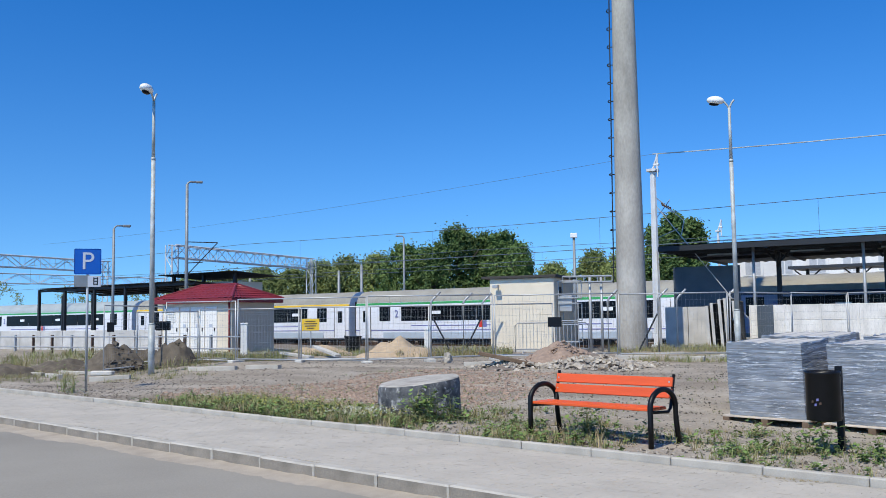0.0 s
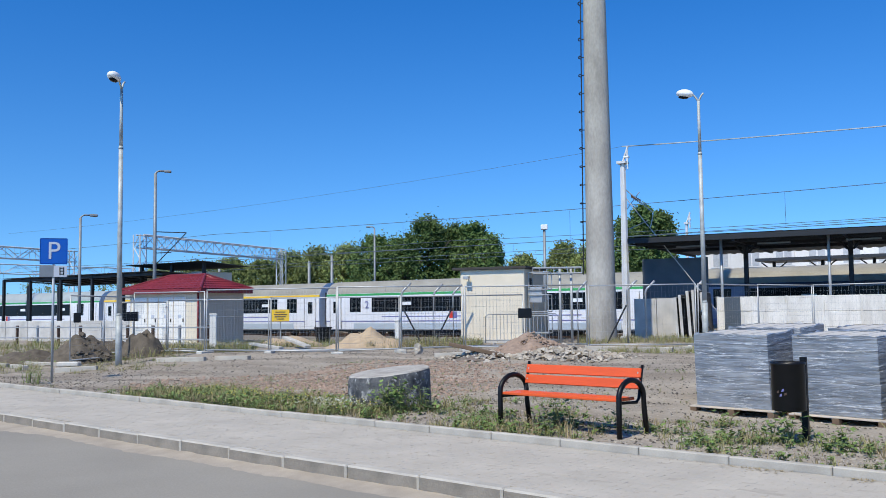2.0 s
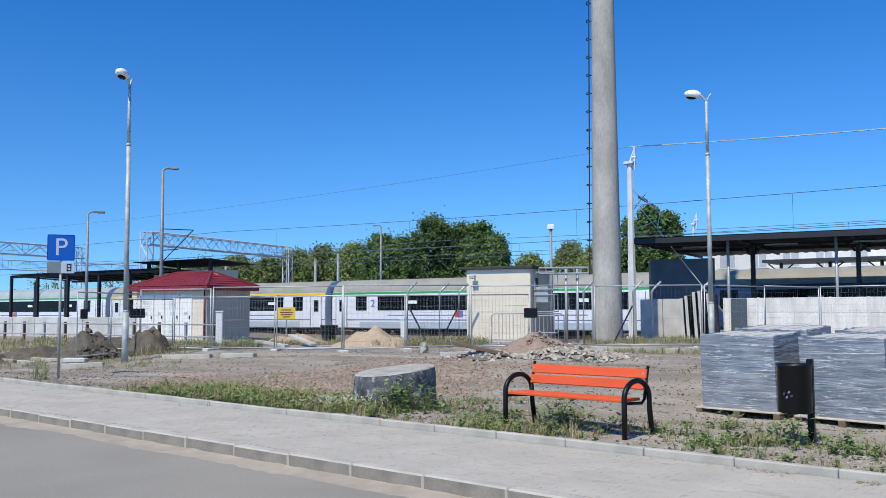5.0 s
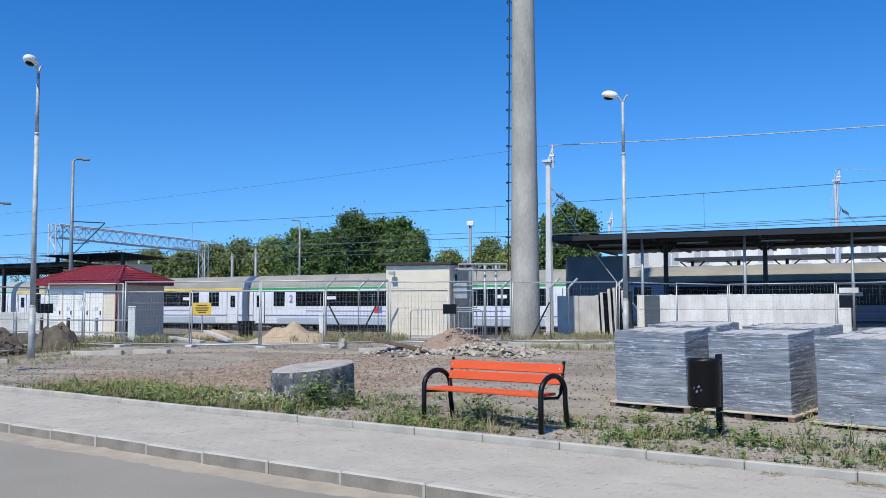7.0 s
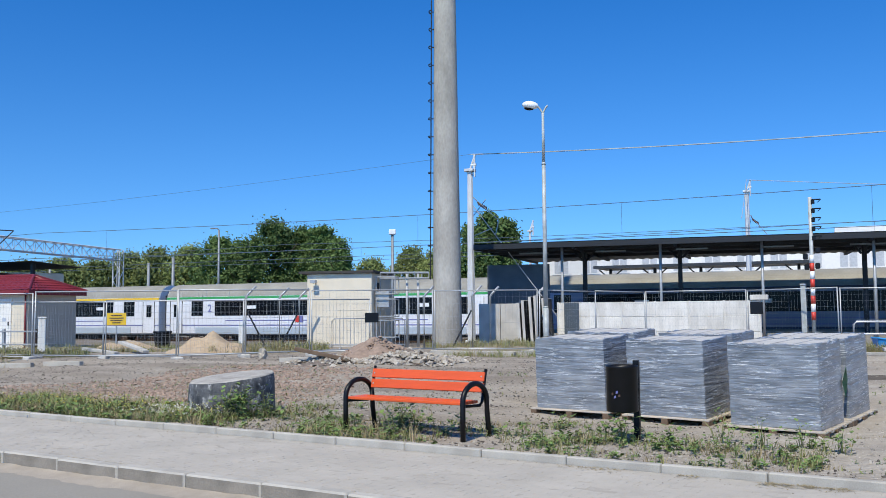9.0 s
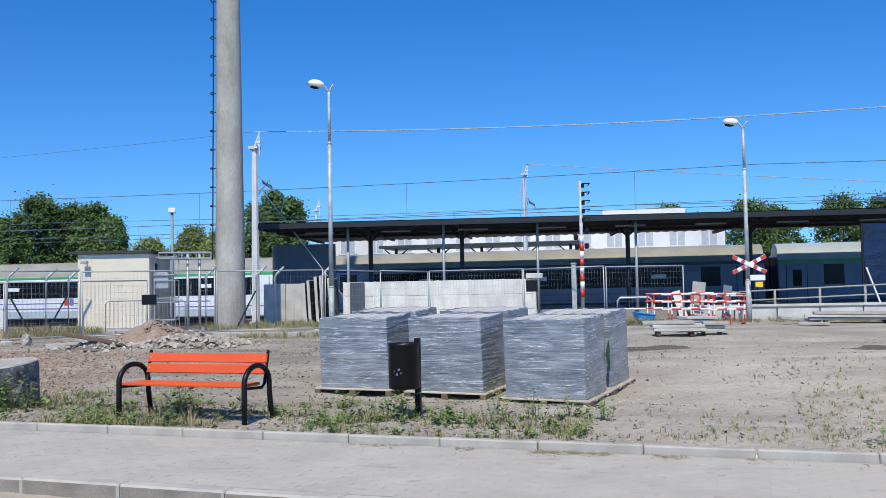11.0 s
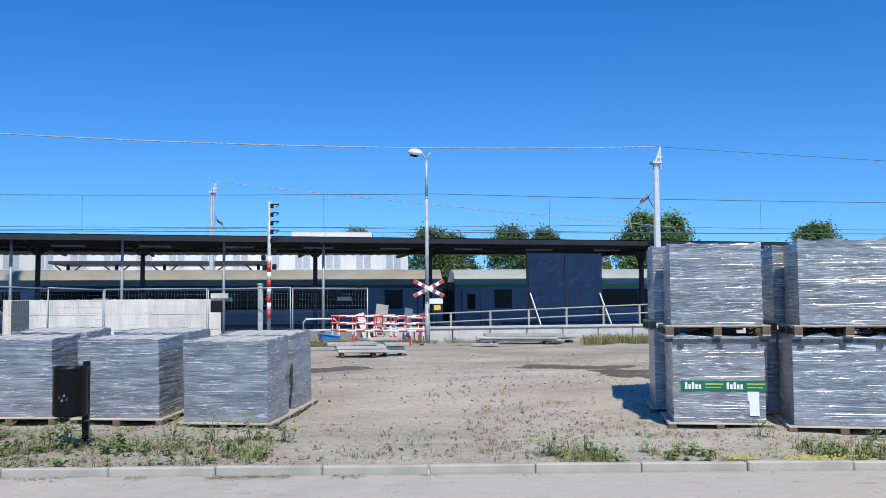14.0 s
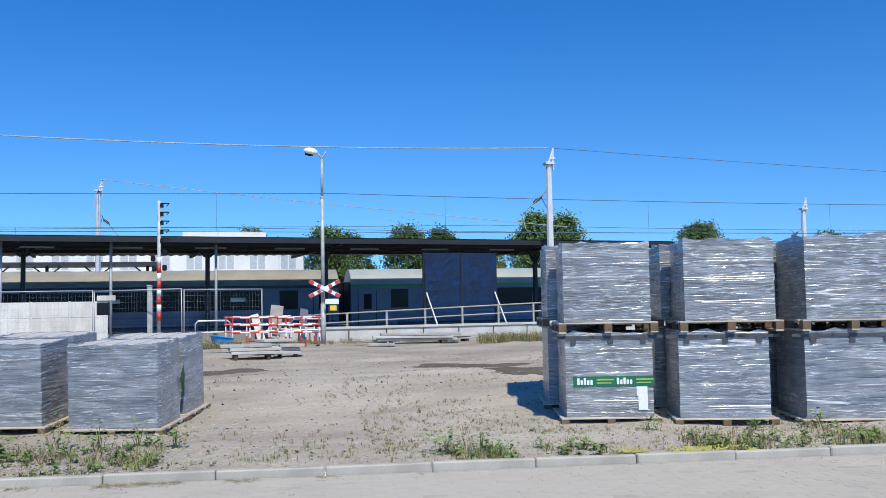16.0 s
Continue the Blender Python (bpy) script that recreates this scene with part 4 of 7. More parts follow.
# ---- the platform canopy ----
def canopy():
    F, B, ZF, ZB = 38.5, 49.2, 4.48, 4.52
    def back(u):
        return (50.2 - u * 0.1132) / 0.9936
    ul, ur = PLAT.u(12.75, F), 27.0
    root = empty("platform_canopy", PLAT.m(0, 0, 0), label="long dark steel platform canopy with a ribbed flat roof", category="platform canopy")
    bm = BM()
    n = int((ur - ul) / 0.12)
    for y0, y1 in ((F, (F + B) / 2), ((F + B) / 2, B)):
        z0, z1 = ZF + (ZB - ZF) * (y0 - F) / (B - F), ZF + (ZB - ZF) * (y1 - F) / (B - F)
        prev = None
        for i in range(n + 1):
            x = ul + (ur - ul) * i / n
            dz = 0.035 if i % 4 < 2 else 0.0
            yb = y1 if y1 < B else back(x)
            row = [bm.verts.new((x, y0 + 0.06, z0 - 0.05 - dz)), bm.verts.new((x, yb, z1 - 0.05 - dz))]
            if prev:
                bm.faces.new((prev[0], prev[1], row[1], row[0]))
            prev = row
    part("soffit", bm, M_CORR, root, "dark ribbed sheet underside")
    bm = BM()
    vs = [bm.verts.new(p) for p in ((ul - 0.1, F - 0.02, ZF + 0.09), (ur, F - 0.02, ZF + 0.09), (ur, back(ur), ZB + 0.05), (ul - 0.1, back(ul), ZB + 0.05))]
    bm.faces.new(vs)
    bmesh.ops.solidify(bm, geom=bm.faces[:], thickness=0.055)
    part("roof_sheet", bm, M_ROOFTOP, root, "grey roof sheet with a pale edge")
    bm = BM()
    box(bm, ul - 0.1, ur, F, F + 0.05, ZF - 0.16, ZF + 0.06)
    part("fascia", bm, M_DARKSTEEL, root, "dark front fascia")
    bm = BM()
    vs = [bm.verts.new(p) for p in ((ul - 0.1, F, ZF - 0.16), (ul - 0.1, F, ZF + 0.06), (ul - 0.1, back(ul), ZB + 0.04), (ul - 0.1, back(ul), ZB - 0.2))]
    bm.faces.new(vs)
    bmesh.ops.solidify(bm, geom=bm.faces[:], thickness=0.04)
    part("end_fascia", bm, M_DARKSTEEL, root)
    for az in (6.0, 0.3, -9.9, -17.0, -30.0):
        u = PLAT.u(az, 41.5)
        bm = BM()
        box(bm, u - 0.09, u + 0.09, 41.4, 41.6, 0.2, ZF - 0.05, 0.01)
        for s in (-1, 1):
            rod(bm, (u, 41.5 + s * 0.1, 3.65), (u, 41.5 + s * 0.9, 4.4), 0.05, seg=6)
            rod(bm, (u + s * 0.1, 41.5, 3.9), (u + s * 0.55, 41.5, 4.4), 0.05, seg=6)
        part("post", bm, M_DARKSTEEL, root, "dark steel canopy post with braces")
        bm = BM()
        box(bm, u - 0.07, u + 0.07, F + 0.1, B - 0.1, ZF - 0.22, ZF - 0.09)
        part("cross_beam", bm, M_DARKSTEEL, root)
    for v in (F + 1.0, 41.5, 45.0):
        bm = BM()
        z = ZF + (ZB - ZF) * (v - F) / (B - F)
        box(bm, ul, ur, v - 0.05, v + 0.05, z - 0.24, z - 0.1)
        part("purlin", bm, M_DARKSTEEL, root)
    for u in [ul + 1.6 + 3.4 * i for i in range(11)]:
        bm = BM()
        box(bm, u, u + 1.3, 40.0, 40.1, ZF - 0.32, ZF - 0.25, 0.01)
        part("strip_light", bm, M_SIGNBACK, root, "narrow strip light under the roof")
    for az in (7.4, 1.45, -4.4, -10.4):
        u = PLAT.u(az, 39.3)
        bm = BM()
        rod(bm, (u, 39.3, 0.2), (u, 39.3, ZF - 0.05), 0.06, seg=10)
        part("front_post", bm, M_STEEL, root, "slim grey front post", smooth=True)
    # closed end of the shelter
    u = PLAT.u(12.0, 41.0)
    bm = BM()
    box(bm, u, u + 2.9, 40.9, 41.0, 0.2, 3.75)
    part("end_screen", bm, M_DARKBOARD, root, "dark sheet screen at the canopy's end")
    return root


canopy()

# ---- platform walls, ramp and the pieces in front of the platform ----
def rear(u):
    """How far back the canopy reaches, along the train's side."""
    return (50.2 - u * 0.1132) / 0.9936


M_WALLPANEL = mat("weathered_white_panel", (0.60, 0.585, 0.55), 0.9, var=0.2, scale=1.2, fine=16, bump=0.1, other=(0.40, 0.38, 0.34), rand=0.12)


def platform():
    bm = BM()
    ul, ur = PLAT.u(11.5, 41), 30.0
    vs0 = [(ul, 40.6), (ur, 40.6), (ur, rear(ur) - 0.1), (ul, rear(ul) - 0.1)]
    lo = [bm.verts.new((x, y, -0.4)) for x, y in vs0]
    hi = [bm.verts.new((x, y, 0.62)) for x, y in vs0]
    bm.faces.new(hi)
    for k in range(4):
        bm.faces.new((lo[k], lo[(k + 1) % 4], hi[(k + 1) % 4], hi[k]))
    tagged(part("platform", bm, M_ASPHALT, m=PLAT.m()), "grey concrete station platform under the canopy", "platform", kind="structure")
    root = empty("platform_wall", PLAT.m(0, 34.0, 0), label="low white concrete platform wall of cast panels", category="wall", kind="structure")
    u, k = PLAT.u(-13.6, 34), 0
    bm = BM()
    box(bm, 0.02, 1.48, 0, 0.16, 0.1, 0.73, 0.015)
    me = mesh_of("panel", bm, M_WALLPANEL)
    while u < 26:
        share("panel", me, root, pose(u, 0, 0))
        u += 1.5
    bm = BM()
    box(bm, PLAT.u(-13.6, 34) - 0.05, 26.4, -0.06, 0.22, 0.75, 0.84, 0.01)
    part("coping", bm, M_CONC, root, "pale coping slab")
    bm = BM()
    box(bm, PLAT.u(-13.6, 34), 26, 0.2, 3.4, 0.1, 0.6)
    part("ramp_fill", bm, M_SOIL, root)
    # the ramp's railing, rising to the right
    root = empty("ramp_railing", PLAT.m(0, 34.6, 0), label="weathered pale railing rising along the ramp", category="railing")
    u0, u1 = PLAT.u(-15.8, 34.6), 24.0
    def rz(u):
        return 0.66 + 0.034 * (u - u0)
    us = [u0 + i * 1.6 for i in range(int((u1 - u0) / 1.6) + 1)]
    for u in us:
        bm = BM()
        box(bm, u - 0.04, u + 0.04, -0.04, 0.04, 0.55, rz(u) + 0.62, 0.005)
        part("post", bm, M_WOODGREY, root)
    for dz in (0.28, 0.62):
        bm = BM()
        rod(bm, (us[0] - 0.2, 0, rz(us[0]) + dz), (us[-1], 0, rz(us[-1]) + dz), 0.03, seg=8)
        part("handrail", bm, M_WOODGREY, root, smooth=True)


platform()


M_WALLWHITE = mat("pale_cast_concrete", (0.76, 0.735, 0.68), 0.9, var=0.2, scale=1.1, fine=14, bump=0.15, other=(0.54, 0.515, 0.465), rand=0.1, stretch=(2.2, 2.2, 0.6))


def concrete_fence():
    """The wall of cast concrete panels, and the loose panels leaning at its end."""
    Lw = Line(-8)
    root = empty("concrete_panel_wall", Lw.m(0, 36.2, 0.2), label="pale precast concrete panel wall behind the mesh fence", category="wall", kind="structure")
    u0, u1 = Lw.u(7.7, 36.2), Lw.u(-4.2, 36.2)
    n = 6
    w = (u1 - u0) / n
    for i in range(n):
        for k in range(3):
            bm = BM()
            box(bm, u0 + i * w + 0.012, u0 + (i + 1) * w - 0.012, 0, 0.09, k * 0.585, k * 0.585 + 0.578, 0.01)
            part("panel", bm, M_WALLWHITE, root, m=pose(0, 0.006 * ((i + k) % 2), 0))
    for i in range(n + 1):
        bm = BM()
        box(bm, u0 + i * w - 0.035, u0 + i * w + 0.035, -0.012, 0.12, -0.1, 1.765, 0.01)
        part("post", bm, M_WALLWHITE, root)
    bm = BM()
    box(bm, Lw.u(7.3, 36.2), Lw.u(6.4, 36.2), -0.06, -0.02, 0.05, 1.74, 0.01)
    part("dark_panel", bm, M_DARKBOARD, root, "dark blue-grey panel on the wall's front")
    bm = BM()
    box(bm, u1 - 0.35, u1 + 0.3, -0.1, 0.25, 1.76, 1.96, 0.02)
    part("cap_block", bm, M_WALLWHITE, root)
    root = empty("concrete_panel_wall", Lw.m(0, 37.6, 0.2), label="short stretch of stained concrete panel wall by the tower", category="wall", kind="structure")
    u0, u1 = Lw.u(12.6, 37.6), Lw.u(9.9, 37.6)
    for i in range(2):
        w = (u1 - u0) / 2
        bm = BM()
        box(bm, u0 + i * w + 0.01, u0 + (i + 1) * w - 0.01, 0, 0.1, 0, 1.75, 0.01)
        part("panel", bm, M_CONC, root)
    for k, (az, h, rz) in enumerate(((9.75, 1.65, 84), (9.4, 1.75, 80), (9.0, 1.9, 83), (8.62, 1.95, 79), (8.25, 1.85, 86))):
        x, y = polar(az, 36.9)
        bm = BM()
        box(bm, -0.7, 0.7, -0.06, 0.06, 0, h, 0.012)
        # broad faces black, narrow edges pale concrete
        for f in bm.faces:
            f.material_index = 1 if abs(f.normal.y) > 0.9 else 0
        tagged(part("concrete_slab", bm, [M_CONC, M_BLACK], m=pose(x, y, gtop(x, y) - 0.03, -3, 0, rz)), "pale concrete slab with black broad faces stood on edge", "concrete slab", "upright concrete slabs")
    # low pale wall before the train, far along the tracks
    root = empty("low_wall", RAIL.m(0, 26.5, 0.1), label="low white wall of cast panels before the tracks", category="wall", kind="structure")
    u = RAIL.u(56, 26.5)
    while u < RAIL.u(41.5, 26.5):
        bm = BM()
        box(bm, u, u + 1.96, 0, 0.2, -0.3, 1.18, 0.015)
        part("panel", bm, M_WALLPANEL, root)
        u += 2.0


concrete_fence()


# ---- fences ----
def mesh_panel(w, h):
    bm = BM()
    r = 0.021
    for x in (0, w):
        rod(bm, (x, 0, 0.0), (x, 0, h), r, seg=6)
    for z in (0.12, h - 0.02):
        rod(bm, (0, 0, z), (w, 0, z), r, seg=6)
    frame_me = mesh_of("panel_frame", bm, M_STEEL, True)
    bm = BM()
    n = int(w / 0.11)
    for i in range(1, n):
        x = i * w / n
        v = [bm.verts.new(p) for p in ((x - 0.0018, 0, 0.12), (x + 0.0018, 0, 0.12), (x + 0.0018, 0, h - 0.02), (x - 0.0018, 0, h - 0.02))]
        bm.faces.new(v)
    for i in range(1, 9):
        z = 0.12 + i * (h - 0.14) / 9
        v = [bm.verts.new(p) for p in ((0, 0, z - 0.0018), (w, 0, z - 0.0018), (w, 0, z + 0.0018), (0, 0, z + 0.0018))]
        bm.faces.new(v)
    bmesh.ops.solidify(bm, geom=bm.faces[:], thickness=0.004)
    return frame_me, mesh_of("wire_mesh", bm, M_STEEL)


def mobile_fence(pts, h=2.0, boxes=()):
    bm = BM()
    box(bm, -0.33, 0.33, -0.11, 0.11, 0, 0.13, 0.025)
    foot = mesh_of("foot", bm, M_CONC)
    k = 0
    for (x0, y0), (x1, y1) in zip(pts, pts[1:]):
        L = math.hypot(x1 - x0, y1 - y0)
        n = max(1, round(L / 3.45))
        rz = math.degrees(math.atan2(y1 - y0, x1 - x0))
        fr, me = mesh_panel(L / n - 0.07, h)
        for i in range(n):
            x, y = x0 + (x1 - x0) * i / n, y0 + (y1 - y0) * i / n
            xm, ym = x0 + (x1 - x0) * (i + 0.5) / n, y0 + (y1 - y0) * (i + 0.5) / n
            root = empty("site_fence", pose(x, y, gz(xm, ym) - 0.02, 0.8 * math.sin(k * 2.1), 0.5 * math.sin(k * 1.3), rz), label="galvanised mesh site fence panel in a concrete foot", category="site fence", group="site fence panels")
            share("panel_frame", fr, root, pose(0.035, 0, 0.04))
            share("wire_mesh", me, root, pose(0.035, 0, 0.04))
            share("foot", foot, root, pose(0, 0, 0, 0, 0, 90))
            k += 1


A1 = [polar(46.4, 28.5), polar(42.9, 32.0), polar(38.8, 29.7), polar(30.9, 27.2), polar(23.0, 28.4), polar(15.4, 29.4)]
A2 = [polar(15.4, 29.4), polar(8.9, 29.6), polar(2.4, 34.2), polar(-3.5, 34.2), polar(-8.5, 32.9), polar(-13.2, 33.6)]
mobile_fence(A1)
mobile_fence([polar(44.6, 31.0), polar(41.0, 31.4), polar(35.0, 28.6), polar(27.0, 28.2), polar(19.3, 29.6)], 1.72)
mobile_fence(A2)


def fence_box(az, d, el, w, h):
    """A dark box hung on the fence."""
    x, y = polar(az, d)
    z = EYE + d * math.tan(radians(el))
    bm = BM()
    box(bm, -w / 2, w / 2, -0.05, 0.05, -h / 2, h / 2, 0.012)
    tagged(part("hanging_board", bm, M_BLACK, m=pose(x, y, z, 0, 0, az)), "small black board hung on the mesh fence", "board", "black boards on the fence")


fence_box(43.05, 31.6, -0.12, 0.46, 0.30)
fence_box(19.25, 28.6, -0.22, 0.42, 0.30)
fence_box(-4.0, 33.9, 0.18, 0.42, 0.42)
fence_box(46.0, 28.4, -0.15, 0.20, 0.28)


def crowd_barrier(az0, d0, az1, d1):
    (x0, y0), (x1, y1) = polar(az0, d0), polar(az1, d1)
    L = math.hypot(x1 - x0, y1 - y0)
    root = empty("crowd_barrier", pose(x0, y0, gtop(x0, y0) + 0.01, 0, 0, math.degrees(math.atan2(y1 - y0, x1 - x0))), label="galvanised crowd barrier with upright bars", category="crowd barrier", group="crowd barriers")
    bm = BM()
    tube(bm, [(0, 0, 0.1), (0, 0, 1.0), (0.1, 0, 1.1), (L - 0.1, 0, 1.1), (L, 0, 1.0), (L, 0, 0.1)], 0.02, 8)
    rod(bm, (0, 0, 0.2), (L, 0, 0.2), 0.018, seg=6)
    part("barrier_frame", bm, M_STEEL, root, smooth=True)
    for i in range(1, int(L / 0.13)):
        bm = BM()
        rod(bm, (i * 0.13, 0, 0.2), (i * 0.13, 0, 1.1), 0.008, seg=5)
        part("bar", bm, M_STEEL, root)
    for x in (0.3, L - 0.3):
        bm = BM()
        tube(bm, [(x, -0.28, 0), (x, -0.2, 0.1), (x, 0.2, 0.1), (x, 0.28, 0)], 0.015, 6)
        part("foot", bm, M_STEEL, root)


crowd_barrier(21.7, 32.0, 17.2, 31.6)


def cranked_fence():
    """The permanent fence with bent post tops and raking struts by the hut and the tower."""
    for az, d, s in ((26.9, 34.0, 1), (24.9, 34.6, 0), (23.7, 35.0, -1), (16.0, 33.2, 0), (13.0, 33.5, -1), (11.9, 35.5, 0), (9.0, 35.6, 1)):
        x, y = polar(az, d)
        root = empty("fence_post", pose(x, y, gtop(x, y) - 0.1, 0, 0, az), label="grey steel fence post with a cranked top", category="fence post", group="cranked fence posts")
        bm = BM()
        tube(bm, [(0, 0, 0), (0, 0, 1.95), (0.06 , 0, 2.05), (0.35, 0.0, 2.35)], 0.04, 8)
        part("post", bm, M_STEEL, root, smooth=True)
        if s:
            bm = BM()
            rod(bm, (s * 0.03, 0, 1.45), (s * 0.75, 0, 0.05), 0.03, seg=6)
            part("strut", bm, M_DARKSTEEL, root)


cranked_fence()


# ---- parking sign ----
def text_mesh(body, size, depth=0.003):
    cu = bpy.data.curves.new("letters", "FONT")
    cu.body, cu.size, cu.extrude, cu.align_x, cu.align_y = body, size, depth, "CENTER", "CENTER"
    ob = bpy.data.objects.new("letters", cu)
    scene.collection.objects.link(ob)
    me = bpy.data.meshes.new_from_object(ob)
    bpy.data.objects.remove(ob)
    return me


def parking_sign():
    x, y = polar(47.3, 23.3)
    root = empty("parking_sign", pose(x, y, 0.0, 0, 0, 44), label="blue parking sign with a white plate on a steel post", category="road sign")
    bm = BM()
    rod(bm, (0, 0, -0.1), (0, 0, 3.32), 0.03, seg=10)
    part("post", bm, M_STEEL, root, smooth=True)
    bm = BM()
    box(bm, -0.3, 0.3, -0.045, -0.03, 2.74, 3.35, 0.02)
    face = part("sign_face", bm, M_SIGNBLUE, root, "blue square sign plate")
    me = text_mesh("P", 0.58)
    me.materials.append(M_SIGNPALE)
    share("letter", me, face, pose(0, -0.05, 3.04, 90, 0, 0), "white letter P")
    bm = BM()
    box(bm, -0.3, 0.05, -0.045, -0.03, 2.44, 2.72, 0.01)
    part("lower_plate", bm, M_SIGNBACK, root, "grey supplementary plate")
    bm = BM()
    box(bm, 0.0, 0.30, -0.05, -0.035, 2.44, 2.71, 0.01)
    p = part("side_plate", bm, M_SIGNPALE, root, "pale supplementary plate with a car outline")
    bm = BM()
    box(bm, 0.13, 0.15, -0.056, -0.0505, 2.49, 2.67)
    box(bm, 0.21, 0.23, -0.056, -0.0505, 2.49, 2.67)
    for zz in (2.51, 2.58, 2.65):
        box(bm, 0.15, 0.21, -0.056, -0.0505, zz - 0.01, zz + 0.01)
    part("symbol", bm, M_BLACK, p)


parking_sign()


# ---- crossing sign on the lamp, signal mast, barriers ----
def crossing_sign():
    x, y = polar(-16.95, 33.0)
    z = EYE + 33.0 * math.tan(radians(1.2))
    root = empty("crossing_sign", pose(x, y, z, 0, 0, -17), label="red and white railway crossing cross on the lamp post", category="road sign")
    for s in (1, -1):
        bm = BM()
        box(bm, -0.6, 0.6, -0.015, 0.015, -0.065, 0.065, 0.004)
        arm = part("arm", bm, M_SIGNWHITE, root, "white arm with red ends", m=pose(0, -0.13 - 0.02 * s, 0, 0, s * 27, 0))
        for x0, x1 in ((-0.606, -0.42), (-0.28, -0.16), (0.16, 0.28), (0.42, 0.606)):
            b = BM()
            box(b, x0, x1, -0.02, 0.02, -0.055, 0.055)
            part("red_field", b, M_RED, arm)
    bm = BM()
    box(bm, 0.02, 0.5, -0.12, -0.1, -0.55, -0.36, 0.005)
    part("plate", bm, M_SIGNWHITE, root, "small white plate")
    bm = BM()
    box(bm, 0.18, 0.42, -0.12, -0.1, -0.78, -0.60, 0.005)
    part("plate", bm, M_YELLOW, root, "small yellow plate")


crossing_sign()


def signal_mast():
    x, y = polar(-7.12, 33.4)
    root = empty("signal_mast", pose(x, y, gtop(x, y), 0, 0, -7), label="slim signal mast with red and white bands and rungs", category="signal mast")
    bm = BM()
    rod(bm, (0, 0, -0.1), (0, 0, 5.12), 0.065, seg=10)
    part("post", bm, M_POLE, root, smooth=True)
    for i in range(4):
        bm = BM()
        rod(bm, (0, 0, 0.95 + i * 0.55), (0, 0, 0.95 + i * 0.55 + 0.28), 0.075, seg=12)
        part("red_band", bm, M_RED, root, smooth=True)
        bm = BM()
        rod(bm, (0, 0, 1.23 + i * 0.55), (0, 0, 1.50 + i * 0.55), 0.075, seg=12)
        part("white_band", bm, M_SIGNWHITE, root, smooth=True)
    for i in range(5):
        z = 3.72 + i * 0.31
        bm = BM()
        box(bm, 0.03, 0.15, -0.07, 0.07, z - 0.07, z + 0.07, 0.01)
        box(bm, 0.06, 0.34, -0.09, 0.09, z + 0.06, z + 0.085)
        rod(bm, (0.34, 0, z + 0.07), (0.24, 0, z - 0.03), 0.014, seg=5)
        part("lamp_hood", bm, M_BLACK, root, "black hooded signal lamp")
    for dx, dz in ((-0.16, 2.75), (0.18, 2.78), (0.2, 3.3), (-0.2, 3.1)):
        bm = BM()
        box(bm, dx - 0.08, dx + 0.08, -0.12, 0.1, dz - 0.1, dz + 0.1, 0.03)
        part("lamp_box", bm, M_BLACK, root)
    x, y = polar(-6.6, 34.0)
    root = empty("control_post", pose(x, y, gtop(x, y), 0, 0, -7), label="tall pale grey cabinet post beside the signal mast", category="post")
    bm = BM()
    box(bm, -0.09, 0.09, -0.09, 0.09, -0.1, 2.1, 0.01)
    part("body", bm, M_POLE, root)
    bm = BM()
    box(bm, -0.11, 0.11, -0.11, 0.11, 2.1, 2.16, 0.01)
    part("cap", bm, M_STEEL, root)


signal_mast()


def striped_rod(root, name, a, b, r):
    a, b = Vector(a), Vector(b)
    n = max(2, round((b - a).length / 0.3))
    bm = BM()
    tube(bm, [a.lerp(b, i / n) for i in range(n + 1)], r, 8)
    for f in bm.faces:
        f.material_index = min(n - 1, int((f.calc_center_median() - a).length / (b - a).length * n)) % 2
    part(name, bm, [M_RED, M_SIGNWHITE], root)


def striped_barrier(az, d, w, rz, label):
    x, y = polar(az, d)
    root = empty("striped_barrier", pose(x, y, gtop(x, y), 0, 0, rz), label=label, category="barrier", group="red and white barriers")
    for z in (1.0, 0.75, 0.5):
        striped_rod(root, "rail", (0, 0, z), (w, 0, z), 0.03)
    for px in (0.05, w / 3, w * 2 / 3, w - 0.05):
        striped_rod(root, "post", (px, 0, 0), (px, 0, 1.0), 0.024)
    for px in (0.1, w - 0.1):
        bm = BM()
        box(bm, px - 0.05, px + 0.05, -0.35, 0.35, -0.05, 0.06, 0.01)
        part("foot", bm, M_DARKSTEEL, root)


BL = "red and white tubular site barrier"
striped_barrier(-10.9, 33.2, 2.3, -12, BL)
striped_barrier(-11.3, 31.9, 1.9, -22, BL + " standing askew")
striped_barrier(-13.6, 32.7, 1.7, 5, BL)
striped_barrier(-14.0, 31.9, 1.5, -20, BL + " standing askew")
for az, d, w in ((-9.2, 33.4, 1.2), (-14.9, 33.1, 1.2)):
    x, y = polar(az, d)
    root = empty("white_rail", pose(x, y, gtop(x, y), 0, 0, -10), label="white tubular hoop rail", category="rail", group="white hoop rails")
    bm = BM()
    tube(bm, [(0, 0, 0), (0, 0, 0.8), (0.1, 0, 0.9), (w - 0.1, 0, 0.9), (w, 0, 0.8), (w, 0, 0)], 0.035, 8)
    part("hoop", bm, M_SIGNWHITE, root, smooth=True)
    bm = BM()
    rod(bm, (0, 0, 0.5), (w, 0, 0.5), 0.03, seg=8)
    part("mid_rail", bm, M_SIGNWHITE, root, smooth=True)


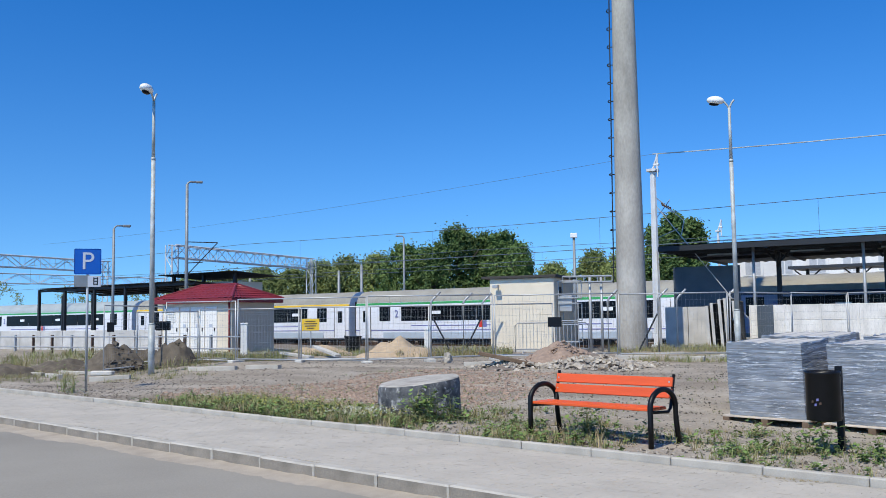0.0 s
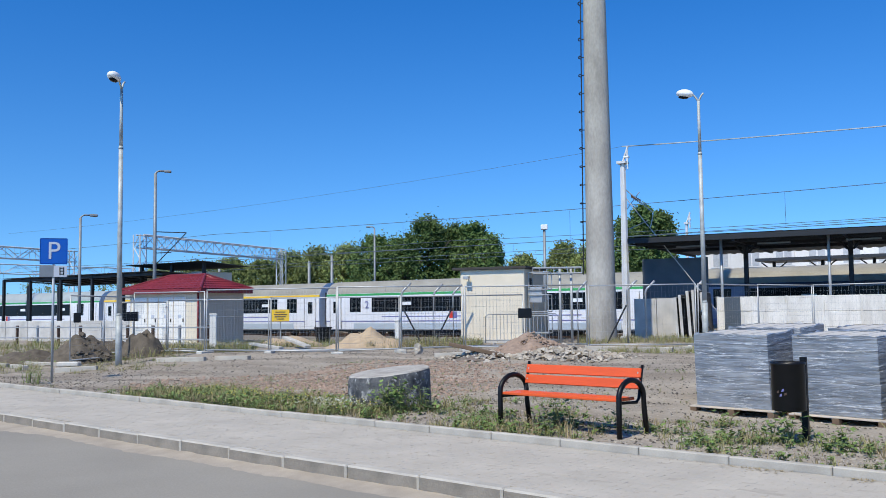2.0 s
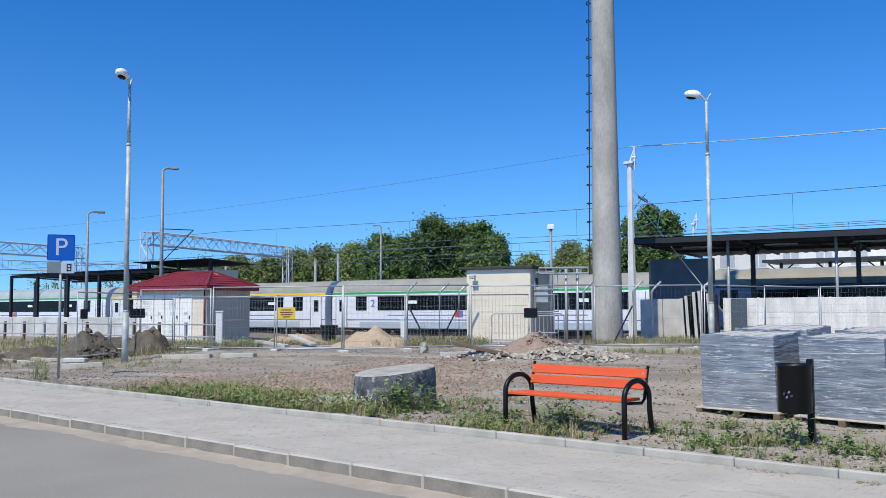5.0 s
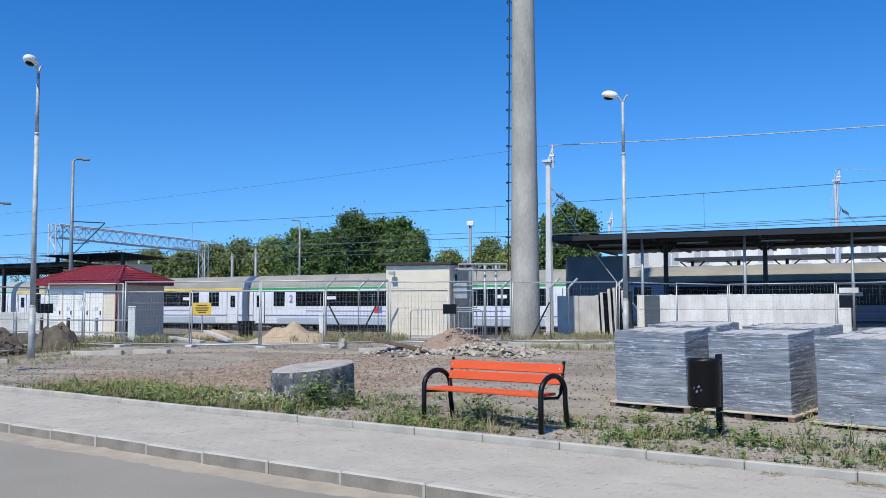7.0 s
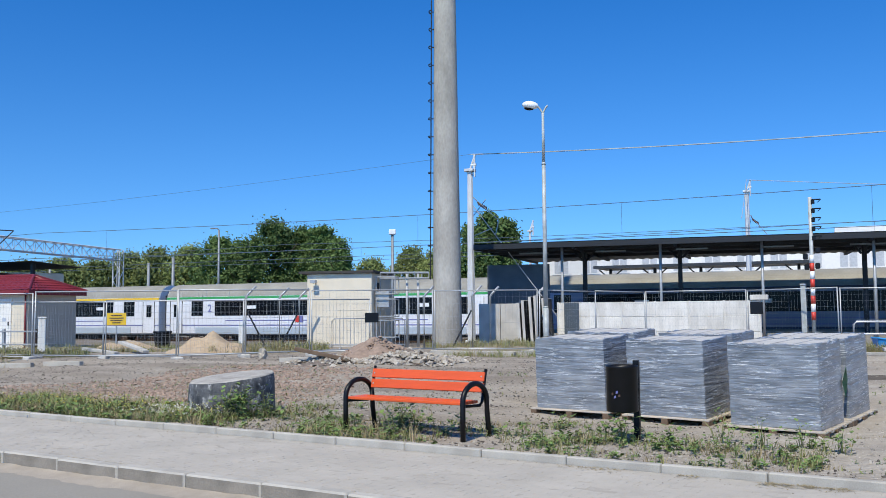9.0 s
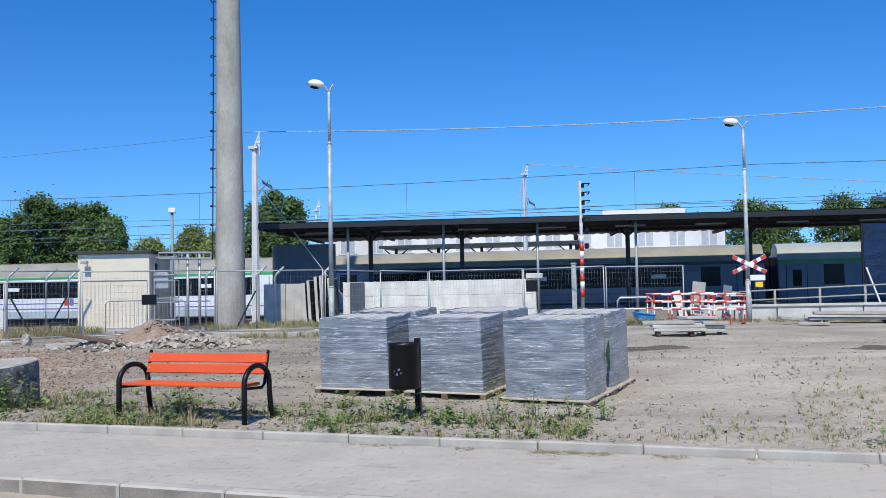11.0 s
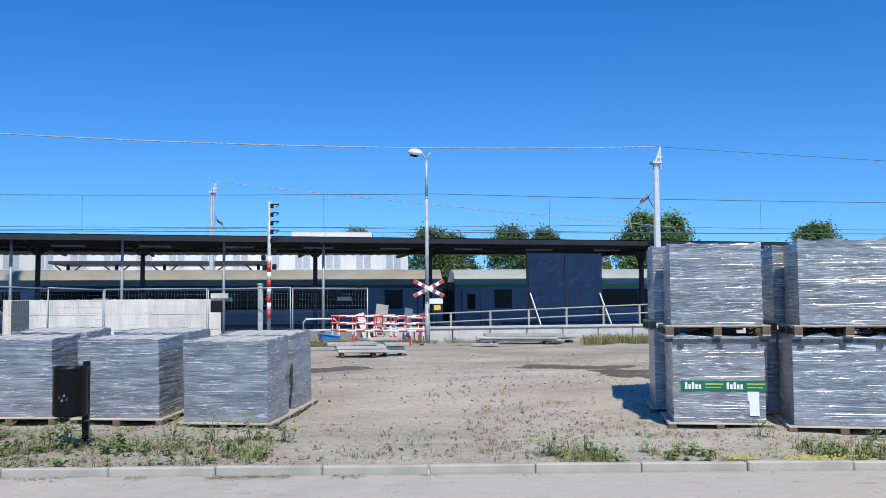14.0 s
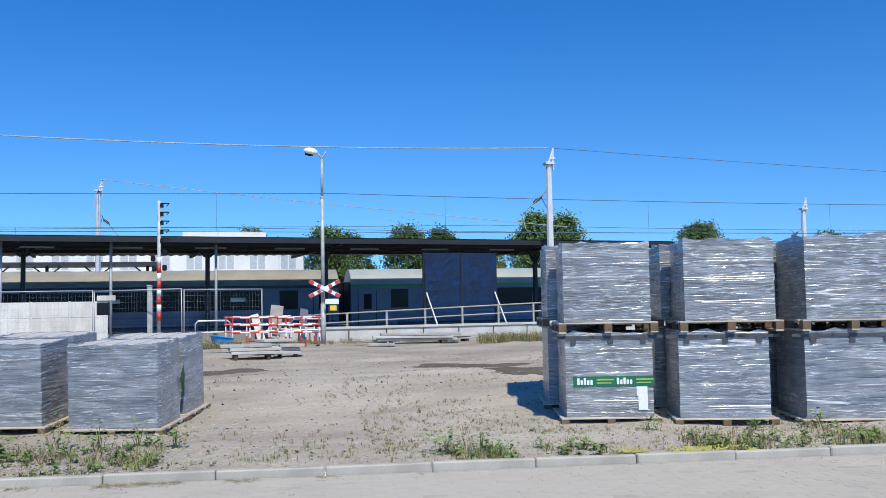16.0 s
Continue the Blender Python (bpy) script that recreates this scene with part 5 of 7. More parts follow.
def blue_crate():
    x, y = polar(-10.7, 31.0)
    bm = BM()
    vs = box(bm, -0.30, 0.30, -0.25, 0.25, 0, 0.32, 0.02)
    for v in bm.verts:
        if v.co.z < 0.2:
            v.co.x *= 0.75
            v.co.y *= 0.8
    box(bm, -0.33, 0.33, -0.28, 0.28, 0.28, 0.34, 0.02)
    tagged(part("plastic_crate", bm, M_TEAL, m=pose(x, y, gtop(x, y) + 0.02, 0, 8, 10)), "bright blue plastic tub on the ground", "tub")


blue_crate()


def slab_stack(az, d, w, rz, layers, label, dd=0.75):
    x, y = polar(az, d)
    root = empty("slab_stack", pose(x, y, gtop(x, y), 0, 0, rz), label=label, category="slab stack", group="stacks of slabs")
    rnd = random.Random(int(az * 10))
    for px in (-w * 0.32, w * 0.32):
        bm = BM()
        box(bm, px - 0.05, px + 0.05, -dd / 2, dd / 2, -0.03, 0.09, 0.005)
        part("bearer", bm, M_RUST, root)
    for k in range(layers):
        bm = BM()
        box(bm, -w / 2, w / 2, -dd / 2, dd / 2, 0, 0.075, 0.01)
        part("slab", bm, M_CONC if k % 3 != 2 else M_WOODGREY, root, m=pose(rnd.uniform(-0.15, 0.15), rnd.uniform(-0.1, 0.1), 0.095 + k * 0.085, 0, rnd.uniform(-0.6, 0.6), rnd.uniform(-5, 5)))


slab_stack(-12.55, 23.6, 1.25, -8, 3, "stack of pale concrete slabs on bearers")
slab_stack(-14.7, 24.0, 0.62, -14, 3, "low stack of pale concrete slabs")
slab_stack(-13.8, 25.6, 0.9, 12, 4, "untidy stack of pale concrete slabs", 0.6)
slab_stack(-22.6, 31.2, 2.7, -16, 3, "long pale concrete slabs laid on the ground", 0.6)
slab_stack(-24.9, 32.4, 1.3, -4, 2, "white slabs laid flat beside the weeds", 0.6)


def loose_boards():
    for az, d, L, rz, tilt in ((-19.6, 30.9, 1.3, 8, 6), (-20.4, 30.2, 0.9, -20, 0), (-10.1, 27.5, 2.2, -12, 0), (22.2, 23.3, 1.5, 14, 12), (20.9, 24.4, 1.2, 26, 4), (33.4, 32.4, 1.8, -30, 9), (35.2, 31.5, 1.5, -14, 5)):
        x, y = polar(az, d)
        bm = BM()
        box(bm, -L / 2, L / 2, -0.11, 0.11, 0, 0.09, 0.01)
        tagged(part("loose_beam", bm, M_CONC if az > 30 else M_WOODDARK if az > 20 else M_WOODGREY, m=pose(x, y, gtop(x, y) + 0.02 + 0.5 * L * math.sin(radians(tilt)), 0, tilt, rz)), "weathered loose beam lying on the ground", "beam", "loose beams")


loose_boards()


def blue_board():
    v = 35.0
    u0, u1 = PLAT.u(-23.15, v), PLAT.u(-27.6, v)
    root = empty("sheeted_board", PLAT.m(u0, v, 0), label="large dark blue sheeted board on posts before the platform", category="board")
    w = u1 - u0
    bm = BM()
    nx, nz = 16, 12
    grid = [[bm.verts.new((w * i / nx, 0.02 * noise.noise(Vector((i * 0.7, j * 0.9, 3))), 1.42 + 2.3 * j / nz)) for i in range(nx + 1)] for j in range(nz + 1)]
    for j in range(nz):
        for i in range(nx):
            bm.faces.new((grid[j][i], grid[j][i + 1], grid[j + 1][i + 1], grid[j + 1][i]))
    bmesh.ops.solidify(bm, geom=bm.faces[:], thickness=0.03)
    part("sheet", bm, M_TARP, root, "dark blue sheeting")
    bm = BM()
    box(bm, w / 2 - 0.03, w / 2 + 0.03, -0.05, -0.035, 1.45, 3.7)
    part("batten", bm, M_DARKSTEEL, root, "dark upright batten over the sheeting's joint")
    for x in (0, w / 2, w):
        bm = BM()
        box(bm, x - 0.05, x + 0.05, 0.05, 0.15, 0.0 if x != w / 2 else 1.4, 3.74, 0.005)
        part("post", bm, M_DARKSTEEL, root)
    for x, s in ((0.05, 0.3), (w - 0.1, 0.3)):
        bm = BM()
        rod(bm, (x, -0.03, 2.1), (x + s, -1.1, 0.1), 0.035, seg=8)
        part("prop", bm, M_STEEL, root, "pale raking prop")


blue_board()


def small_posts():
    for az, d, w, h, label in ((38.35, 33.0, 0.24, 1.18, "white plastic cable cabinet post"), (27.15, 34.2, 0.22, 0.85, "white concrete marker post")):
        x, y = polar(az, d)
        bm = BM()
        box(bm, -w / 2, w / 2, -w / 2, w / 2, -0.1, h, 0.02)
        box(bm, -w / 2 - 0.015, w / 2 + 0.015, -w / 2 - 0.015, w / 2 + 0.015, h, h + 0.05, 0.01)
        tagged(part("cabinet_post", bm, M_WHITE, m=pose(x, y, gtop(x, y), 0, 0, az)), label, "post")
    x, y = polar(31.75, 37.0)
    bm = BM()
    vs = rod(bm, (0, 0, 0), (0, 0, 0.62), 0.27, 0.33, 14)
    rod(bm, (0, 0, 0.62), (0, 0, 0.68), 0.36, 0.36, 14)
    tagged(part("black_bin", bm, M_BLACK, m=pose(x, y, gtop(x, y))), "black plastic refuse tub near the tracks", "refuse tub")
    # yellow notice hung beyond the fence
    x, y = polar(34.35, 38.0)
    z = EYE + 38 * math.tan(radians(-0.18))
    root = empty("yellow_notice", pose(x, y, z, 0, 0, 30), label="yellow notice board on a post near the tracks", category="notice board")
    bm = BM()
    box(bm, -0.36, 0.36, -0.01, 0.01, -0.24, 0.24, 0.005)
    board = part("board", bm, M_YELLOW, root)
    bm = BM()
    for zz, ww in ((0.14, 0.2), (0.04, 0.26), (-0.05, 0.22), (-0.14, 0.15)):
        box(bm, -ww, ww, -0.016, -0.0105, zz - 0.02, zz + 0.02)
    part("printed_bar", bm, M_RUST, board)
    bm = BM()
    rod(bm, (0, 0.04, -1.6), (0, 0.04, 0.26), 0.03, seg=8)
    part("post", bm, M_STEEL, root)


small_posts()


# ---- heaps ----
def heap(name, az, d, w, dep, h, material, label, seed, az_turn=0):
    x, y = polar(az, d)
    bm = BM()
    n = 36
    rows = []
    for j in range(n + 1):
        row = []
        for i in range(n + 1):
            px, py = (i / n - 0.5) * 2, (j / n - 0.5) * 2
            q = Vector((px * 1.7 + seed, py * 1.7, seed))
            r = math.hypot(px, py) * (1 + 0.25 * noise.noise(q))
            k = max(0, 1 - r)
            z = h * (math.sin(min(1, 1.15 * k) * math.pi / 2) ** 1.3 if material is M_SOIL else k ** 0.9) * (1 + 0.35 * noise.noise(q * 2)) + (0.035 * noise.noise(q * 8) if k > 0 else 0) - 0.03
            row.append(bm.verts.new((px * w / 2, py * dep / 2, z)))
        rows.append(row)
    for j in range(n):
        for i in range(n):
            bm.faces.new((rows[j][i], rows[j][i + 1], rows[j + 1][i + 1], rows[j + 1][i]))
    return tagged(part(name, bm, material, m=pose(x, y, gtop(x, y), 0, 0, az + az_turn), smooth=True), label, "heap")


heap("sand_mound", 29.1, 31.5, 2.7, 2.2, 0.66, M_SAND, "heap of pale yellow sand behind the fence", 3)
heap("soil_mound", 45.7, 31.0, 2.4, 1.9, 0.78, M_SOIL, "dark heap of dug soil with clods", 7)
heap("soil_mound", 42.4, 31.0, 1.8, 1.6, 0.78, M_SOIL, "dark heap of dug soil beside the hut", 9)
heap("soil_mound", 44.2, 32.5, 2.6, 1.5, 0.45, M_SOIL, "low spread heap of dug soil", 12)
heap("earth_mound", 33.8, 35.5, 3.2, 1.8, 0.45, M_SAND, "low pale heap of earth near the tracks", 15)
heap("earth_mound", 18.9, 25.0, 2.6, 2.0, 0.62, M_BRICKBIT, "heap of reddish broken brick and earth", 21)
heap("debris_mound", 16.9, 23.8, 2.9, 1.6, 0.40, M_BALLAST, "low heap of earth and pale broken concrete", 24)
heap("debris_mound", 21.8, 23.6, 2.0, 1.3, 0.28, M_BALLAST, "low spread of grey rubble", 27)


# ---- stones: broken pieces lying about ----
def stones(name, spots, material, label):
    """spots: x, y, size, lift. Irregular broken stones joined into one."""
    verts, faces = [], []
    rnd = random.Random(len(spots))
    base = [Vector(p) for p in ((-1, -1, -0.6), (1, -0.9, -0.6), (0.9, 1, -0.6), (-0.9, 0.9, -0.6), (-0.6, -0.7, 0.6), (0.7, -0.5, 0.7), (0.5, 0.7, 0.55), (-0.7, 0.5, 0.75))]
    quads = [(0, 3, 2, 1), (4, 5, 6, 7), (0, 1, 5, 4), (1, 2, 6, 5), (2, 3, 7, 6), (3, 0, 4, 7)]
    for x, y, s, lift in spots:
        o = len(verts)
        r = Euler((rnd.uniform(-0.5, 0.5), rnd.uniform(-0.5, 0.5), rnd.uniform(0, 6.3))).to_matrix()
        k = Vector((rnd.uniform(0.6, 1.2), rnd.uniform(0.6, 1.0), rnd.uniform(0.4, 0.8))) * s / 2
        for b in base:
            q = r @ Vector((b.x * k.x * rnd.uniform(0.8, 1.2), b.y * k.y * rnd.uniform(0.8, 1.2), b.z * k.z))
            verts.append((x + q.x, y + q.y, gtop(x, y) + lift + q.z + s * 0.12))
        faces += [tuple(o + i for i in f) for f in quads]
    me = bpy.data.meshes.new(name)
    me.from_pydata(verts, [], faces)
    me.materials.append(material)
    return tagged(new(name, me), label, "stones", kind="stuff")


def scatter(n, u0, u1, v0, v1, smin, smax, seed, keep=None):
    rnd = random.Random(seed)
    out = []
    while len(out) < n:
        u, v = rnd.uniform(u0, u1), v0 + (v1 - v0) * rnd.random() ** 1.4
        p = KERB.at(u, v)
        if keep and not keep(p.x, p.y, rnd):
            continue
        out.append((p.x, p.y, smin + (smax - smin) * rnd.random() ** 3, 0.0))
    return out


def near_spot(az, d, w, n, smin, smax, hh, seed, dd=None):
    rnd = random.Random(seed)
    cx, cy = polar(az, d)
    out = []
    for _ in range(n):
        a, r = rnd.uniform(0, math.tau), rnd.random() ** 0.7
        x, y = cx + w / 2 * r * math.cos(a), cy + (dd or w * 0.7) / 2 * r * math.sin(a)
        out.append((x, y, smin + (smax - smin) * rnd.random() ** 2, hh * max(0, 1 - r) * rnd.uniform(0.7, 1.05)))
    return out


M_RUBBLEMIX = mat("mixed_rubble", (0.40, 0.36, 0.30), 0.95, var=0.2, scale=9, fine=60, bump=0.5, rand=0.5, other=(0.26, 0.22, 0.17))
stones("gravel", scatter(14000, -26, 16, KERB_IN + 0.15, KERB_IN + 16, 0.012, 0.06, 1), M_RUBBLE, "scattered gravel and small stones on bare ground")
stones("dark_gravel", scatter(20000, -24, 16, KERB_IN + 0.1, KERB_IN + 13, 0.012, 0.045, 12, lambda x, y, r: x < 1.5 or r.random() < 0.12), M_PEBBLE, "dark gravel strewn over the bare ground")
stones("fine_gravel", scatter(18000, -12, 14, KERB_IN + 0.1, KERB_IN + 6, 0.008, 0.03, 11), M_RUBBLE, "fine gravel strewn over the sandy ground")
stones("pale_rubble", near_spot(16.9, 23.8, 3.3, 800, 0.03, 0.19, 0.36, 2) + near_spot(21.8, 23.6, 2.4, 340, 0.03, 0.17, 0.22, 3) + near_spot(14.5, 24.5, 2.2, 160, 0.03, 0.11, 0.1, 4), M_RUBBLEMIX, "pale broken concrete pieces on the rubble heap")
stones("brick_pieces", near_spot(18.9, 25.0, 2.9, 1100, 0.03, 0.13, 0.6, 5) + near_spot(32.5, 19.5, 8.5, 5200, 0.02, 0.10, 0.0, 6, 5.5) + near_spot(25, 21.0, 7.0, 2600, 0.02, 0.09, 0.0, 7, 4.5), M_BRICKBIT, "spread of reddish brick and stone chippings")
stones("soil_clods", near_spot(45.7, 31.0, 2.4, 320, 0.05, 0.28, 0.85, 8) + near_spot(42.4, 31.0, 1.8, 160, 0.04, 0.2, 0.85, 9) + near_spot(44, 31.5, 4.5, 250, 0.04, 0.2, 0.1, 10), M_SOIL, "dark clods of dug soil")
for az, d, s in ((25.9, 26.9, 0.34), (7.0, 17.9, 0.2)):
    x, y = polar(az, d)
    bm = BM()
    bmesh.ops.create_icosphere(bm, subdivisions=2, radius=s / 2)
    for v in bm.verts:
        v.co *= 1 + 0.75 * noise.noise(v.co * 7) + 0.25 * noise.noise(v.co * 17)
        v.co.x *= 0.75
    tagged(part("boulder", bm, M_RUBBLE, m=pose(x, y, gtop(x, y) + s * 0.35, 0, 25, 10)), "pale lump of broken concrete on bare ground", "stone")


def damp_patch(az, d, w, dep, seed):
    x0, y0 = polar(az, d)
    bm = BM()
    c = bm.verts.new((x0, y0, gtop(x0, y0) + 0.006))
    rings, n = [], 40
    for r in (0.33, 0.66, 1.0):
        row = []
        for k in range(n):
            t = k * math.tau / n
            q = r * (1 + 0.35 * noise.noise(Vector((math.cos(t) * 1.5, math.sin(t) * 1.5, seed))))
            x, y = x0 + q * w / 2 * math.cos(t), y0 + q * dep / 2 * math.sin(t)
            row.append(bm.verts.new((x, y, gtop(x, y) + (0.012 if r < 1 else -0.01))))
        rings.append(row)
    for k in range(n):
        bm.faces.new((c, rings[0][k], rings[0][(k + 1) % n]))
        for a, b in zip(rings, rings[1:]):
            bm.faces.new((a[k], b[k], b[(k + 1) % n], a[(k + 1) % n]))
    tagged(part("damp_patch", bm, M_SOIL, smooth=True), "dark damp patch of trodden soil", "ground patch", kind="structure")


damp_patch(-10.8, 19.5, 2.6, 1.4, 1)
damp_patch(-26.5, 19.5, 3.4, 1.7, 2)
damp_patch(-30.0, 17.5, 2.4, 1.6, 5)

# ---- masts, gantries, wires ----
M_MASTWHITE = mat("mast_paint", (0.66, 0.67, 0.67), 0.55, var=0.12, scale=2, fine=20, bump=0.05)


def mast(az, d, top, label, arm=-1, thick=0.155, tip=True):
    x, y = polar(az, d)
    zb = gz(x, y)
    root = empty("catenary_mast", pose(x, y, zb, 0, 0, RAIL.az), label=label, category="catenary mast", group="catenary masts")
    h = top - zb
    bm = BM()
    rod(bm, (0, 0, -0.2), (0, 0, h * 0.42), thick * 1.25, thick * 1.15, 8)
    rod(bm, (0, 0, h * 0.42), (0, 0, h), thick * 1.1, thick * 0.85, 8)
    box(bm, -thick * 1.4, thick * 1.4, -thick * 1.4, thick * 1.4, h, h + 0.12, 0.01)
    box(bm, -thick * 1.5, thick * 1.5, -thick * 1.5, thick * 1.5, -0.2, 0.25, 0.02)
    part("post", bm, M_MASTWHITE, root, "pale painted steel mast")
    bm = BM()
    rod(bm, (0, 0, h + 0.1), (0.25, 0, h + 0.75), 0.05, seg=6)
    rod(bm, (0.05, 0, h + 0.3), (0.3, 0, h + 0.3), 0.06, seg=8)
    rod(bm, (0.22, 0, h - 0.25), (0.22, 0, h + 0.8), 0.045, seg=6)
    part("top_bracket", bm, M_MASTWHITE, root, "pale bracket with insulators")
    bm = BM()
    rod(bm, (0, 0, h * 0.72), (0.1, 1.6 , h * 0.86), 0.02, seg=6)
    rod(bm, (0, 0, h * 0.62), (0.1, 2.5, h * 0.70), 0.02, seg=6)
    rod(bm, (arm * 0.05, 0, h * 0.86), (arm * 1.1, 0.7, h * 0.72), 0.022, seg=6)
    rod(bm, (arm * 1.1, 0.7, h * 0.72), (arm * 0.95, 0.7, h * 0.64), 0.025, seg=6)
    part("cantilever", bm, M_STEEL, root, "dark steel cantilever arm")
    bm = BM()
    for k in range(5):
        rod(bm, (arm * (0.3 + k * 0.07), 0.2 + k * 0.05, h * 0.825 - k * 0.05), (arm * (0.33 + k * 0.07), 0.22 + k * 0.05, h * 0.805 - k * 0.05), 0.045, seg=8)
    part("insulator", bm, M_RUST, root)
    return Vector((x, y, top + 0.8))


T1 = mast(13.05, 41.6, 8.0, "pale catenary mast beside the concrete tower", 1)
T3 = mast(-31.0, 42.6, 8.0, "pale catenary mast behind the stacked pallets", -1)
T2 = mast(-3.65, 62.0, 9.2, "pale catenary mast behind the platform canopy", 1)
T4 = mast(-45.8, 62.0, 7.2, "distant pale catenary mast", -1)
mast(9.35, 62.0, 7.0, "slim catenary mast behind the canopy", -1, 0.1)


def guy(a, b, name="guy_wire", r=0.014):
    bm = BM()
    rod(bm, a, b, r, seg=5)
    tagged(part(name, bm, M_STEEL), "taut steel guy wire of the catenary mast", "guy wire")


gx, gy = polar(6.4, 39.5)
guy((T1.x, T1.y, 6.6), (gx, gy, gz(gx, gy)), r=0.022)


def wire(a, b, sag, r, label, material=M_WIRE, n=24):
    a, b = Vector(a), Vector(b)
    bm = BM()
    tube(bm, [a.lerp(b, i / n) - Vector((0, 0, sag * 4 * (i / n) * (1 - i / n))) for i in range(n + 1)], r, 5)
    return tagged(part("overhead_wire", bm, material), label, "overhead wire", "overhead wires")


wire(T1, T3, 0.35, 0.026, "pale thick feeder wire between the masts", M_POLE)
wire(T3, RAIL.at(75, 44, 8.0), 0.3, 0.012, "thin feeder wire running on from the mast")
wire(T1, RAIL.at(-75, 44, 8.6), 0.4, 0.007, "thin feeder wire running on from the mast")
wire(T2, RAIL.at(-6, 52, 6.6), 0.1, 0.020, "pale feeder wire drooping from the mast", M_POLE)
wire(T2, RAIL.at(22, 54, 6.4), 0.1, 0.022, "pale feeder wire drooping from the mast", M_POLE)


def catenary(v, zc, zm, u0, u1, span, shift, sag=0.25):
    """Messenger, contact wire and droppers over one track."""
    root = empty("catenary", RAIL.m(0, v, 0), label="dark catenary wires with droppers over the track", category="overhead wire", group="track catenaries")
    bm = BM()
    u = u0 + shift
    pts = []
    while u < u1:
        for k in range(10):
            t = k / 10
            pts.append((u + span * t, 0, zm - sag * 4 * t * (1 - t)))
        u += span
    tube(bm, pts, 0.016, 5)
    part("messenger_wire", bm, M_WIRE, root)
    bm = BM()
    tube(bm, [(u0 + shift, 0, zc), (u, 0, zc)], 0.016, 5)
    part("contact_wire", bm, M_WIRE, root)
    for p in pts[1::2]:
        bm = BM()
        rod(bm, p, (p[0], 0, zc), 0.008, seg=4)
        part("dropper", bm, M_WIRE, root)


catenary(44.6, 5.25, 7.15, -120, 110, 56, 14)
catenary(52.4, 5.35, 6.15, -120, 110, 60, 0)
catenary(58.5, 5.5, 6.9, -120, 110, 58, 22)


def lattice_beam(root, a, b, depth, width, bays):
    a, b = Vector(a), Vector(b)
    side = (b - a).cross(Vector((0, 0, 1))).normalized() * width / 2
    dn = Vector((0, 0, -depth))
    for nm, o in (("chord", side), ("chord", -side), ("chord", side + dn), ("chord", -side + dn)):
        bm = BM()
        rod(bm, a + o, b + o, 0.06, seg=5)
        part(nm, bm, M_MASTWHITE, root)
    for s in (side, -side):
        for i in range(bays):
            p, q = a.lerp(b, i / bays) + s, a.lerp(b, (i + 1) / bays) + s
            bm = BM()
            rod(bm, p if i % 2 else p + dn, q + dn if i % 2 else q, 0.04, seg=4)
            rod(bm, p, p + dn, 0.03, seg=4)
            part("brace", bm, M_MASTWHITE, root)


def lattice_leg(root, p, h):
    for sx, sy in ((-1, -1), (1, -1), (1, 1), (-1, 1)):
        bm = BM()
        rod(bm, p + Vector((sx * 0.35, sy * 0.35, -0.5)), p + Vector((sx * 0.35, sy * 0.35, h)), 0.06, seg=5)
        part("leg", bm, M_MASTWHITE, root)
    for i in range(8):
        z0, z1 = h * i / 8, h * (i + 1) / 8
        s = 1 if i % 2 else -1
        bm = BM()
        rod(bm, p + Vector((-0.35 * s, -0.35, z0)), p + Vector((0.35 * s, -0.35, z1)), 0.04, seg=4)
        rod(bm, p + Vector((0.35, -0.35 * s, z0)), p + Vector((0.35, 0.35 * s, z1)), 0.04, seg=4)
        part("brace", bm, M_MASTWHITE, root)


def gantry(az0, d0, az1, d1, top, depth, label):
    (x0, y0), (x1, y1) = polar(az0, d0), polar(az1, d1)
    root = empty("catenary_gantry", label=label, category="gantry", group="catenary gantries")
    lattice_beam(root, (x0, y0, top), (x1, y1, top), depth, 0.8, 16)
    lattice_leg(root, Vector((x0, y0, 0)), top)
    lattice_leg(root, Vector((x1, y1, 0)), top)


gantry(42.6, 79, 34.3, 96, 8.05, 1.05, "pale lattice steel gantry across the tracks")
gantry(60.0, 85, 46.2, 102, 8.1, 1.1, "pale lattice steel gantry far along the tracks")
gantry(58.0, 130, 43.0, 150, 8.6, 1.3, "distant lattice steel gantry")


M_FARPOLE = mat("grey_pole_steel", (0.26, 0.28, 0.29), 0.55, 0.3, var=0.15, scale=3, fine=30, bump=0.05)


def tall_pole(az, d, top, r, label, head=0.0):
    x, y = polar(az, d)
    root = empty("lamp_pole", pose(x, y, gz(x, y), 0, 0, az), label=label, category="lamp pole", group="distant lamp poles")
    bm = BM()
    rod(bm, (0, 0, -0.2), (0, 0, top), r, r * 0.7, 10)
    part("pole", bm, M_FARPOLE, root, smooth=True)
    if head:
        bm = BM()
        tube(bm, [(0, 0, top - 0.2), (0.05 * head, 0, top + 0.05), (0.3 * head, 0, top + 0.15), (0.9 * head, 0, top + 0.15)], r * 0.5, 6)
        part("arm", bm, M_FARPOLE, root, smooth=True)
        bm = BM()
        box(bm, min(0.8 * head, 1.5 * head), max(0.8 * head, 1.5 * head), -0.14, 0.14, top + 0.08, top + 0.2, 0.03)
        part("lamp_head", bm, M_FARPOLE, root)


